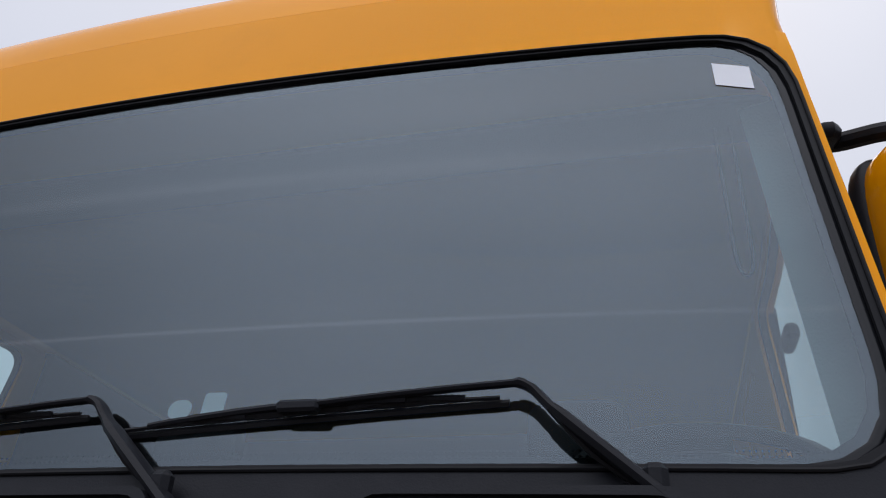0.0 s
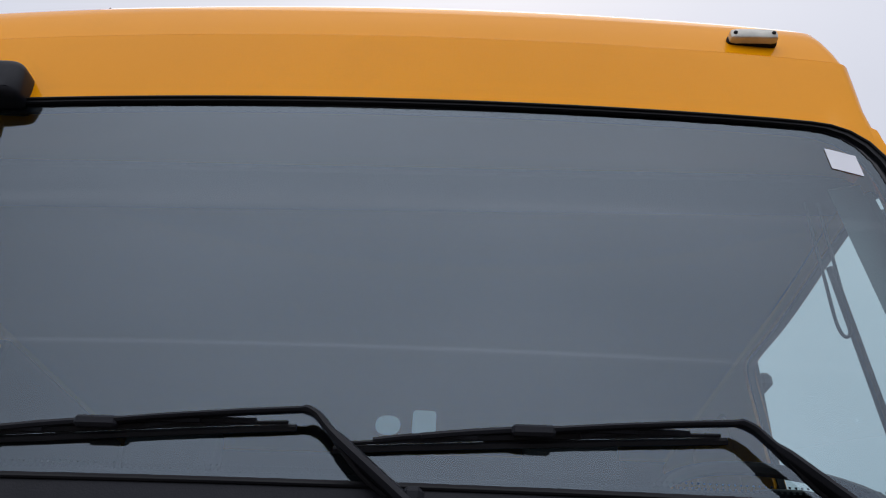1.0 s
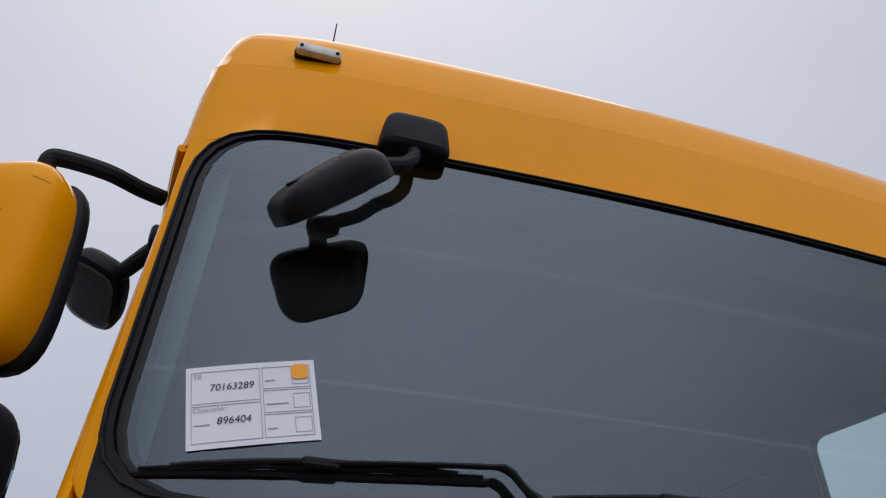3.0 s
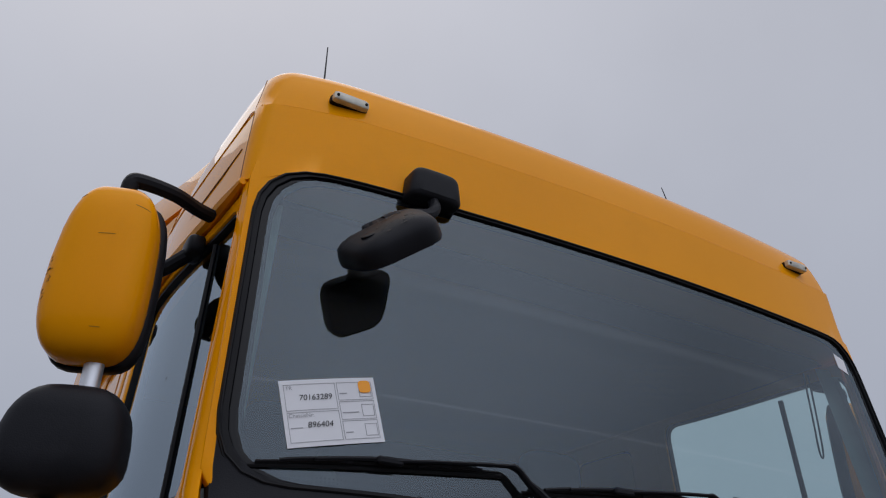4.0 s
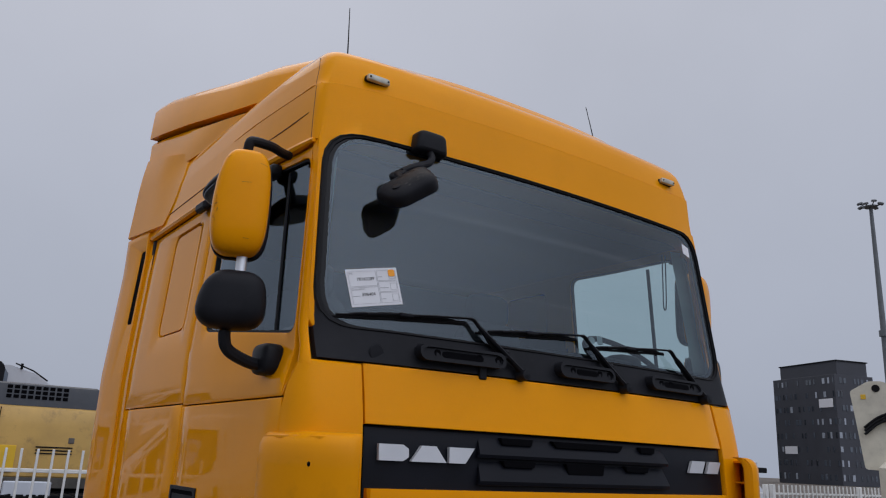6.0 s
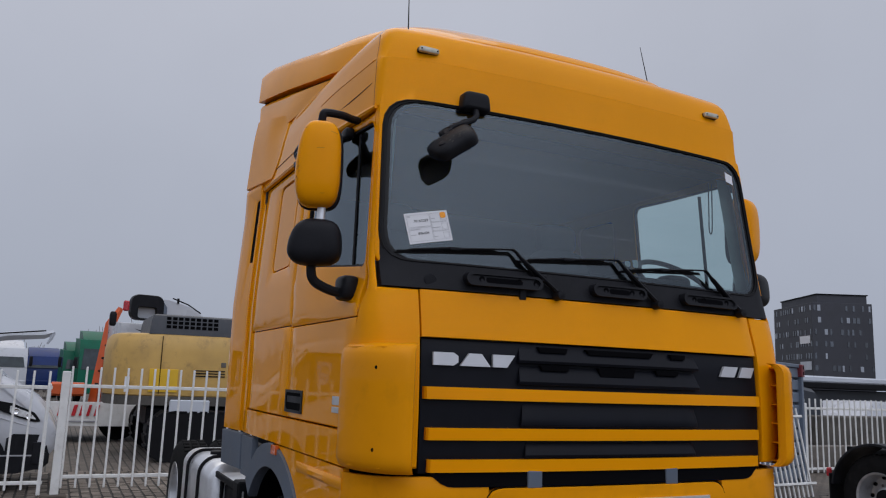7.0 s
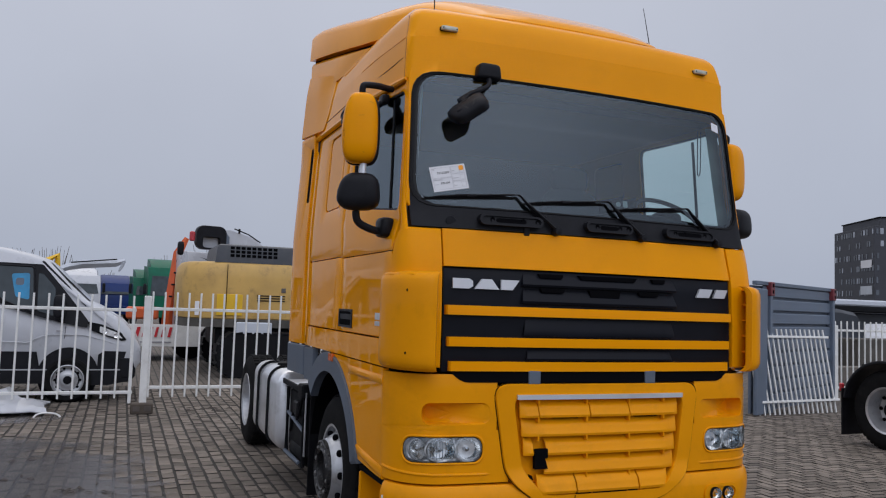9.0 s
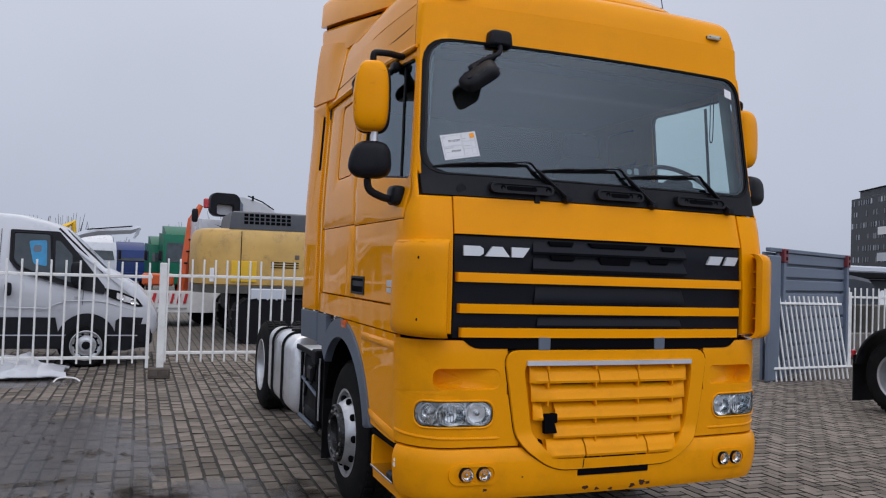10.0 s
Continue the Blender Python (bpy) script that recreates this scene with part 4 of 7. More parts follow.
for z0, z1, h, d in ((1.703, 1.788, 0.535, 0.020), (1.800, 1.872, 0.535, 0.020), (1.520, 1.618, 0.52, 0.010), (1.384, 1.448, 0.50, 0.014)):
    def shelf(x, w, off=0.0, z0=z0, z1=z1, d=d):
        lip = lerp(w, [(0, d * 0.6), (0.12, d), (0.45, d * 0.45), (1, -0.012)])
        return front(x, z0 + (z1 - z0) * w, lip + off)
    part("grille_louvre", Mesh().slab(shelf, lambda u, v: (-h + 2 * h * u + 0.03 * (0.5 - u) * v, v), 16, 6, 0.0, 0.02, 0.004), DARK, grille)
# notch shade painted as near-black plates on the louvres
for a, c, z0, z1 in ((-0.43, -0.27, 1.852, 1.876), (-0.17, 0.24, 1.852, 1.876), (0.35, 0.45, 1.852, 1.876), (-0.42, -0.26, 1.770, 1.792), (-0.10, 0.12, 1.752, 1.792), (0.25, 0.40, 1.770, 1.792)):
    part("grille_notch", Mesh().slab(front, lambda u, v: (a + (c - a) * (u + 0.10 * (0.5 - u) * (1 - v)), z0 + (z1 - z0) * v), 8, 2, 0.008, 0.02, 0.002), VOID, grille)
# maker's marks as plain silver blocks
for shape in ([(-0.945, 1.776), (-0.850, 1.776), (-0.828, 1.790), (-0.828, 1.818), (-0.850, 1.832), (-0.945, 1.832)], [(-0.818, 1.776), (-0.672, 1.776), (-0.715, 1.832), (-0.775, 1.832)], [(-0.660, 1.776), (-0.590, 1.776), (-0.548, 1.832), (-0.660, 1.832)]):
    part("maker_mark", Mesh().plate(shape, front, 0.004, 0.014), LETTER, grille, "plain silver block of the maker's mark")
for x0, x1 in ((0.70, 0.825), (0.84, 0.955)):
    part("model_mark", Mesh().plate([(x0, 1.778), (x1 - 0.02, 1.778), (x1 + 0.012, 1.832), (x0 + 0.03, 1.832)], front, 0.004, 0.014), LETTER, grille, "plain silver block of the model mark")
gap_low = lambda x: 1.262 + 0.062 * (max(0, abs(x) - 0.84) / 0.11) ** 2.2
# near-black sheet painted in for the shade of the gap below the grille
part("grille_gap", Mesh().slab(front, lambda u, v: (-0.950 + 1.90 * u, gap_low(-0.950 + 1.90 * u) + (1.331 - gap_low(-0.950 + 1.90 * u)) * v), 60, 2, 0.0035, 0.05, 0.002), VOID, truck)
for x in (-0.45, 0.33):
    part("hinge_post", Mesh().box((x, fy(x, 1.29) - 0.004, 1.29), (0.075, 0.014, 0.075), 0.004), GREYP, truck)

# bumper
for sgn in (-1, 1):
    ar = around(sgn)
    S1 = 1.393
    bump = Mesh()
    o, i = rect_pair((0.675, S1, 1.005, 1.305), (0.715, 1.10, 1.035, 1.152), 0.045, 10)
    bump.ring(o, i, ar, 0, 0.03, 0.0)
    o2, lamp = rect_pair((0.60, S1, 0.722, 1.005), (0.757, 1.195, 0.836, 0.968), 0.055, 10)
    bump.ring(o2, lamp, ar, 0, 0.03, 0.0)
    corner = part("bumper_corner", bump, YELLOW_DULL, truck, "yellow bumper corner with headlamp and blank recess")
    deep = lambda p: -0.002 - 0.095 * min(1, max(0, (p[0] - 0.72) / 0.34))
    mid = [(0.91 + (a - 0.91) * 0.975, 1.088 + (b - 1.088) * 0.90) for a, b in i]
    part("recess_floor", Mesh().grid([[ar(*p, -0.001) for p in i], [ar(*p, deep(p) * 0.8) for p in mid], [ar(0.91 + (p[0] - 0.91) * 0.9, 1.088 + (p[1] - 1.088) * 0.6, deep(p)) for p in i], [ar(0.91 + (p[0] - 0.91) * 0.02, 1.088, deep((0.91, 0))) for p in mid]], cu=True), YELLOW_DULL, corner)
    part("lamp_lip", Mesh().tube([ar(*p, 0.001) for p in rect_pair((0.70, 1.25, 0.80, 1.0), (0.749, 1.203, 0.828, 0.976), 0.06, 10)[1]], 0.0065, 8, True), YELLOW_DULL, corner)
    part("lamp_ledge", Mesh().tube([ar(0.70 + 0.66 * k / 20, 0.768 + 0.020 * (k / 20) ** 3, -0.004) for k in range(21)], [0.002] + [0.010] * 20, 8), YELLOW_DULL, corner)
    # headlamp
    lampin = [(0.976 + (a - 0.976) * 0.985, 0.902 + (b - 0.902) * 0.94) for a, b in lamp]
    head = part("headlamp", Mesh().grid([[ar(*p, -0.004) for p in lamp], [ar(*p, -0.030) for p in lampin], [ar(0.976 + (p[0] - 0.976) * 0.02, 0.902 + (p[1] - 0.902) * 0.02, -0.045) for p in lampin]], cu=True), CHROME, corner, "clear-glass headlamp with chrome reflectors")
    for s, r, wide in ((0.838, 0.064, 1.06), (0.992, 0.062, 1.30), (1.128, 0.052, 0.85)):
        c = ar(s, 0.902, -0.022)
        ax = (ar(s + 0.01, 0.902)[0] - ar(s - 0.01, 0.902)[0], ar(s + 0.01, 0.902)[1] - ar(s - 0.01, 0.902)[1])
        ln = math.hypot(*ax)
        ax = (ax[0] / ln * sgn * wide, ax[1] / ln * sgn * wide)

        def dishes(prof, seg, c=c, ax=ax):
            return Mesh().grid([[(c[0] + q * math.cos(2 * math.pi * k / seg) * ax[0] - d * 0.0, c[1] + q * math.cos(2 * math.pi * k / seg) * ax[1] + d, c[2] + q * math.sin(2 * math.pi * k / seg)) for k in range(seg)] for d, q in prof], cu=True)
        bowl = part("reflector", dishes([(-0.018, r * 1.04), (-0.012, r), (0.006, r * 0.86), (0.022, r * 0.55), (0.030, r * 0.2), (0.031, 0.001)], 28), BOWL, head, "deep mirror-bright bowl")
        part("bowl_rim", dishes([(-0.014, r * 1.03), (-0.022, r * 1.05), (-0.018, r * 1.10), (0.0, r * 1.10)], 28), CHROME, bowl)
        part("bulb_cap", dishes([(-0.008, 0.001), (-0.006, r * 0.20), (0.008, r * 0.25), (0.024, r * 0.27)], 14), STEEL, bowl)
    part("lamp_partition", Mesh().slab(ar, lambda u, v: (0.906 + 0.012 * u, 0.846 + 0.112 * v), 2, 4, -0.016, 0.012, 0.002), CHROME, head)
    for k in range(9):
        x = 0.920 + 0.016 * k
        part("lens_flute", Mesh().tube([ar(x, 0.862, 0.003), ar(x, 0.902, 0.005), ar(x, 0.944, 0.003)], 0.0035, 6), LAMPGLASS, head).visible_shadow = False
    cover = Mesh().grid([[ar(*p, 0.0) for p in lamp], [ar(0.976 + (p[0] - 0.976) * 0.9, 0.902 + (p[1] - 0.902) * 0.85, 0.008) for p in lamp], [ar(0.976 + (p[0] - 0.976) * 0.5, 0.902 + (p[1] - 0.902) * 0.5, 0.012) for p in lamp], [ar(0.976 + (p[0] - 0.976) * 0.02, 0.902 + (p[1] - 0.902) * 0.02, 0.014) for p in lamp]], cu=True)
    cov = part("lamp_cover", cover, LAMPGLASS, head)
    cov.visible_shadow = False
    part("lamp_gasket", Mesh().tube([ar(*p, -0.001) for p in lamp], 0.0022, 6, True), RUBBER, head)


def bumper_round(s, z, off=0.0):
    k = min(1, max(0, (z - 0.435) / 0.275))
    return around(1 if s >= 0 else -1)(abs(s), z, off + lerp(k, [(0, 0.0), (0.12, 0.014), (0.3, 0.022), (0.6, 0.026), (0.78, 0.022), (0.92, 0.010), (1, -0.006)]))


low = part("lower_bumper", Mesh().slab(bumper_round, lambda u, v: (-1.335 + 2.670 * u, 0.435 + 0.275 * v), 64, 14, 0.010, 0.06, 0.008, 0.006), YELLOW_DULL, truck, "yellow lower bumper, scuffed along its edge")
for sgn in (-1, 1):
    ar = lambda s, z, off=0.0, sgn=sgn: bumper_round(sgn * s, z, off)
    part("fog_surround", Mesh().ring(by_length(round_rect(0.725, 1.01, 0.522, 0.642, 0.055), 44), by_length(round_rect(0.755, 0.98, 0.542, 0.622, 0.038), 44), ar, 0.019, 0.014, 0.007), YELLOW_DULL, low)
    for s in (0.815, 0.915):
        c = ar(s, 0.582, 0.022)
        fog = part("fog_lamp", Mesh().lathe([(-0.010, 0.036), (0.006, 0.031), (0.016, 0.018), (0.020, 0.001)], c, "y", 20), BOWL, low, "round clear fog lamp with a bright bowl")
        part("fog_bezel", Mesh().lathe([(0.0, 0.034), (-0.012, 0.0355), (-0.012, 0.038), (0.012, 0.042)], ar(s, 0.582, 0.018), "y", 20), CHASSIS, fog)
        part("fog_bulb", Mesh().lathe([(-0.006, 0.0), (-0.004, 0.007), (0.016, 0.009)], c, "y", 10), STEEL, fog)
        part("fog_glass", Mesh().lathe([(-0.010, 0.035), (-0.017, 0.026), (-0.021, 0.012), (-0.022, 0.001)], c, "y", 20), LAMPGLASS, fog).visible_shadow = False
rg = random.Random(5)
for x, z, w in ((-0.180, 0.470, 0.035), (-0.10, 0.457, 0.03), (-0.005, 0.452, 0.03), (0.14, 0.460, 0.04), (0.205, 0.478, 0.05), (0.25, 0.470, 0.03), (-0.583, 0.555, 0.012), (-0.80, 0.490, 0.022)):
    pts = [(x + w * (0.5 + rg.uniform(-0.22, 0.3)) * math.cos(2 * math.pi * k / 12), z + 0.4 * w * (0.7 + rg.uniform(-0.3, 0.4)) * math.sin(2 * math.pi * k / 12)) for k in range(12)]
    part("rust_scuff", Mesh().plate(pts, bumper_round, 0.0115, 0.004), RUST, low)
for z, h in ((0.600, 0.034), (0.628, 0.02)):
    pts = [(1.298 + 0.013 * rg.uniform(0.3, 1.0) * math.cos(2 * math.pi * k / 9), z + h * rg.uniform(0.4, 0.6) * math.sin(2 * math.pi * k / 9)) for k in range(9)]
    part("paint_chip", Mesh().plate([(-a, c) for a, c in pts], bumper_round, 0.0115, 0.003), PAPER, low)
# recess shade painted as a near-black strip on the bumper
part("number_recess", Mesh().slab(front, lambda u, v: (-0.24 + 0.48 * u, 0.545 + 0.040 * v), 6, 2, 0.0375, 0.02, 0.003), VOID, truck)

# lower centre grille
def grille_face(x, z, off=0.0):
    return front(x, z, off + lerp(z, [(0.55, 0.034), (0.68, 0.032), (0.735, 0.018), (0.78, 0.0)]))


gout = by_length(dense(round_poly([(-0.700, 1.256), (-0.618, 0.735), (-0.40, 0.582), (0.40, 0.582), (0.618, 0.735), (0.700, 1.256)], 0.10, 8), 0.02), 120)
gin = by_length(dense(round_poly([(-0.575, 1.178), (-0.520, 0.790), (-0.40, 0.648), (0.40, 0.648), (0.520, 0.790), (0.575, 1.178)], 0.06, 6), 0.02), 120)
lowgrille = part("lower_grille", Mesh().ring(gout, gin, grille_face, 0.012, 0.05, 0.012), YELLOW_DULL, truck, "yellow lower grille with slats, one corner broken out")
part("grille_backing", Mesh().plate(gin, grille_face, -0.040, 0.02), YELLOW_DULL, lowgrille)
# near-black line painted for the shadow along the panel joint
part("panel_seam", Mesh().tube([grille_face(p[0] * 1.004, 0.92 + (p[1] - 0.92) * 1.006, 0.001) for p in gout], 0.0022, 6, True), VOID, lowgrille)
part("chrome_trim", Mesh().slab(front, lambda u, v: (-0.562 + 1.124 * u, 1.170 + 0.026 * v), 14, 2, 0.030, 0.02, 0.004), LETTER, lowgrille, "polished steel trim strip")
for k in range(5):
    z = 1.118 - 0.1035 * k
    h = lerp(z, [(0.65, 0.40), (0.79, 0.50), (1.175, 0.545)])
    spans = [(-h, -0.43), (-0.424, -0.10), (-0.094, 0.17), (0.176, h)] if k == 0 else [(-h, -0.20), (-0.192, 0.22), (0.228, h)] if k == 4 else [(-h, h)]
    if k == 2:
        spans = [(-h, -0.458), (-0.378, h)]
    if k == 3:
        spans = [(-0.392, h)]
    for a, c in spans:
        def tilt(x, w, off=0.0, z=z, h=h):
            p = grille_face(x, z, 0)
            out = lerp(w, [(0, 0.022), (0.10, 0.030), (0.25, 0.020), (0.55, 0.012), (1, -0.026)])
            out *= min(1.0, 0.25 + (h - abs(x)) / 0.05)
            return (x, p[1] - out - off * 0.9, z - 0.050 + 0.100 * w - off * 0.2)
        part("slat", Mesh().slab(tilt, lambda u, v: (a + (c - a) * u, v), 14, 7, 0.0, 0.012, 0.003, 0.008), YELLOW_DULL, lowgrille)
    for x in (-0.43, -0.12, 0.17, 0.42):
        if abs(x) < h - 0.03:
            part("slat_rib", Mesh().box((x, fy(x, z) - 0.004, z + 0.042), (0.010, 0.04, 0.030), 0.003), YELLOW_DULL, lowgrille)
# broken-out openings and slots: their shade painted as near-black plates
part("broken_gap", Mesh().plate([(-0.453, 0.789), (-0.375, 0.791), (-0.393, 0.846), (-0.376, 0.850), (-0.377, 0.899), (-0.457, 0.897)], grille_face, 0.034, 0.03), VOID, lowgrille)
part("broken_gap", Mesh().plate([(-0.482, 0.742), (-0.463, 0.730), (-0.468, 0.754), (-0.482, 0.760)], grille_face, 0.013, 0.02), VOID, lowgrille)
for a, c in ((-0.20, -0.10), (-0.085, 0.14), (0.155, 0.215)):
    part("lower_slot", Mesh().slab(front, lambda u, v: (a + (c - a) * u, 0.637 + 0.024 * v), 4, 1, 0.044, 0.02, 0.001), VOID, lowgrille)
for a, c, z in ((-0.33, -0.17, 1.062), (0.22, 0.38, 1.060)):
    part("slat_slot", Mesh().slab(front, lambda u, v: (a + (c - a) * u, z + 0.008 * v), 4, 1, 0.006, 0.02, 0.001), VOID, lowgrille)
part("panel_crack", Mesh().slab(front, lambda u, v: (-0.214 + 0.004 * u + 0.006 * v, 0.592 + 0.05 * v), 1, 5, 0.0475, 0.01, 0.0), VOID, lowgrille)


# ---- wheels ----
GUARD = material("worn_black_enamel", (0.015, 0.015, 0.016), 0.32, 0.2, 0, 0.3, 25, 0.3, 60, (0.34, 0.33, 0.31), 0.45)
NUT = material("weathered_nut_steel", (0.22, 0.215, 0.21), 0.4, 0.8, 0, 0.3, 30, 0.2, 80, (0.06, 0.045, 0.035), 0.6)


def wheel(name, at, sgn, dual, parent):
    x, y, z = at
    R = 0.505
    tyre = [(-0.15, 0.30), (-0.155, 0.34), (-0.155, 0.43), (-0.135, 0.478), (-0.115, 0.497), (-0.06, 0.505), (0.0, 0.506), (0.06, 0.505), (0.115, 0.497), (0.135, 0.478), (0.155, 0.43), (0.155, 0.34), (0.15, 0.30)]
    w = part(name, Mesh().lathe(tyre, (x, y, z), "x", 48), TYRE, parent, "black tyre on a dusty silver rim")
    tread = Mesh()
    for k in range(48):
        a = 2 * math.pi * k / 48
        for dx in (-0.08, 0.0, 0.08):
            m = Matrix.Rotation(a, 3, "X")
            tread.box((x + dx, y - 0.507 * math.sin(a), z + 0.507 * math.cos(a)), (0.06, 0.045, 0.014), 0.003, m)
    part("tread", tread, TYRE, w)
    s = sgn
    if dual:
        rim = [(s * 0.15, 0.30), (s * 0.155, 0.298), (s * 0.14, 0.275), (s * 0.05, 0.262), (-s * 0.06, 0.25), (-s * 0.075, 0.22), (-s * 0.07, 0.15), (-s * 0.07, 0.13), (s * 0.03, 0.12), (s * 0.05, 0.09), (s * 0.055, 0.0)]
    else:
        rim = [(s * 0.13, 0.315), (s * 0.152, 0.31), (s * 0.150, 0.292), (s * 0.10, 0.283), (s * 0.095, 0.272), (s * 0.115, 0.255), (s * 0.175, 0.218), (s * 0.197, 0.208), (s * 0.203, 0.198), (s * 0.203, 0.135), (s * 0.16, 0.125), (s * 0.15, 0.0)]
    r = part("rim", Mesh().lathe(rim, (x, y, z), "x", 48), SILVER, w, "dusty silver steel rim")
    for k in range(10):
        a = 2 * math.pi * k / 10
        # rim openings painted as near-black bulges in place of shaded holes
        part("hand_hole", blob((x + s * (0.147 if not dual else -0.064), y + 0.240 * math.cos(a), z + 0.240 * math.sin(a)), (0.045, 0.05, 0.05), 2.2, 12, 8), VOID, r)
        part("wheel_nut", Mesh().lathe([(0, 0.017), (s * 0.010, 0.016), (s * 0.015, 0.009), (s * 0.015, 0)], (x + s * (0.217 if not dual else -0.07), y + 0.165 * math.cos(a + 0.3), z + 0.165 * math.sin(a + 0.3)), "x", 6), NUT, r)
    if not dual:
        part("nut_ring", Mesh().lathe([(s * 0.15, 0.118), (s * 0.222, 0.128), (s * 0.230, 0.136), (s * 0.218, 0.148), (s * 0.218, 0.180), (s * 0.232, 0.190), (s * 0.226, 0.200), (s * 0.195, 0.204)], (x, y, z), "x", 48), GUARD, r, "worn black nut guard ring")
    part("hub", Mesh().lathe([(-s * 0.05, 0.105), (0, 0.10), (s * 0.02, 0.095), (s * 0.024, 0.05), (s * 0.024, 0)], (x + s * (0.17 if not dual else 0.05), y, z), "x", 24), CHASSIS, r)
    return w


for sgn in (-1, 1):
    wheel("front_wheel", (sgn * 1.045, 1.505, 0.505), sgn, False, truck)
    wheel("rear_wheel", (sgn * 1.075, 5.45, 0.505), sgn, True, truck)
    wheel("rear_wheel", (sgn * 0.73, 5.45, 0.505), sgn, True, truck)
    part("mud_flap", Mesh().box((sgn * 1.03, 2.18, 0.565), (0.36, 0.018, 0.80), 0.004), RUBBER, truck)
    part("chassis_rail", Mesh().box((sgn * 0.43, 4.05, 0.86), (0.08, 4.6, 0.27), 0.01), CHASSIS, truck)
    # battery box and catwalk
    bat = part("battery_box", Mesh().box((sgn * 1.0, 2.66, 0.66), (0.40, 0.70, 0.50), 0.02), CHASSIS, truck, "black battery and air tank carrier")
    part("catwalk_plate", Mesh().box((sgn * 1.02, 2.75, 0.955), (0.46, 0.82, 0.03), 0.006), TANKM, bat)
    part("catwalk_edge", Mesh().box((sgn * 1.12, 2.31, 0.955), (0.30, 0.16, 0.11), 0.012), CHASSIS, bat)
    part("bracket_strip", Mesh().box((sgn * 1.232, 2.235, 0.70), (0.012, 0.022, 0.50), 0.003), SILVER, bat)
    part("frame_bar", Mesh().tube([(sgn * 1.235, 2.40, 0.37), (sgn * 1.235, 3.0, 0.37)], 0.016, 6), GREYP, bat)
    part("valve_block", Mesh().box((sgn * 1.21, 2.62, 0.78), (0.06, 0.16, 0.12), 0.015), RUBBER, bat)
    part("tread_rail", Mesh().box((sgn * 1.245, 2.77, 0.960), (0.02, 0.78, 0.045), 0.005), CHASSIS, bat)
    part("frame_bar", Mesh().tube([(sgn * 1.22, 2.32, 0.92), (sgn * 1.22, 2.32, 0.36), (sgn * 1.22, 3.0, 0.36), (sgn * 1.22, 3.0, 0.92)], 0.018, 6), CHASSIS, bat)
    part("frame_bar", Mesh().tube([(sgn * 1.215, 2.32, 0.62), (sgn * 1.215, 3.0, 0.70)], 0.016, 6), GREYP, bat)
    part("air_hose", Mesh().tube(smooth_path([(sgn * 1.21, 2.45, 0.9), (sgn * 1.23, 2.55, 0.7), (sgn * 1.22, 2.7, 0.82), (sgn * 1.21, 2.9, 0.55)], 6), 0.012, 6), RUBBER, bat)
    part("air_bottle", Mesh().lathe([(-0.3, 0), (-0.28, 0.08), (-0.22, 0.1), (0.22, 0.1), (0.28, 0.08), (0.3, 0)], (sgn * 1.12, 2.66, 0.42), "y", 16), CHASSIS, bat)
    # fuel tank
    sec = round_rect(-0.325, 0.325, 0.34, 1.045, 0.13, 6)
    tank = Mesh().loft([[(sgn * 0.99 + x * k, y, 0.69 + (z - 0.69) * k) for x, z in sec] for y, k in ((3.10, 0.9), (3.115, 0.97), (3.14, 1), (3.8, 1), (4.30, 1), (4.325, 0.97), (4.34, 0.9))])
    tk = part("fuel_tank", tank, TANKM, truck, "bright aluminium fuel tank with black straps")
    for y in (3.42, 3.98):
        part("tank_strap", Mesh().tube([(sgn * 0.99 + x * 1.012, y, 0.69 + (z - 0.69) * 1.012) for x, z in dense(sec, 0.05)], 0.02, 6, True, 0.4, (0, 1, 0)), RUBBER, tk)
    part("filler_cap", Mesh().lathe([(0, 0.055), (0.03, 0.055), (0.04, 0.04), (0.04, 0)], (sgn * 1.14, 3.72, 1.035), "z", 18), RUBBER, tk)
# engine bulk as one plain box, painted in the near-black shade colour
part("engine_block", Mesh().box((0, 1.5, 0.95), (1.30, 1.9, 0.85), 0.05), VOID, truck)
part("front_axle", Mesh().tube([(-0.95, 1.505, 0.505), (0.95, 1.505, 0.505)], 0.07, 8), CHASSIS, truck)
part("rear_axle", Mesh().tube([(-0.95, 5.45, 0.505), (0.95, 5.45, 0.505)], 0.09, 10), CHASSIS, truck)
part("coupling_plate", Mesh().lathe([(0, 0), (0, 0.46), (0.03, 0.48), (0.05, 0.46), (0.05, 0.0)], (0, 4.9, 1.06), "z", 28), CHASSIS, truck)
part("end_member", Mesh().box((0, 6.3, 0.86), (0.94, 0.10, 0.24), 0.01), CHASSIS, truck)

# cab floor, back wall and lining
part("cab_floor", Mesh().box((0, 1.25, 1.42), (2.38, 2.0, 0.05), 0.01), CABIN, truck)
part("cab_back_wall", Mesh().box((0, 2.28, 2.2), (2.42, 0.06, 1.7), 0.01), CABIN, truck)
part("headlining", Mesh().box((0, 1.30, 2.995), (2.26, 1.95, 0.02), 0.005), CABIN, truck)
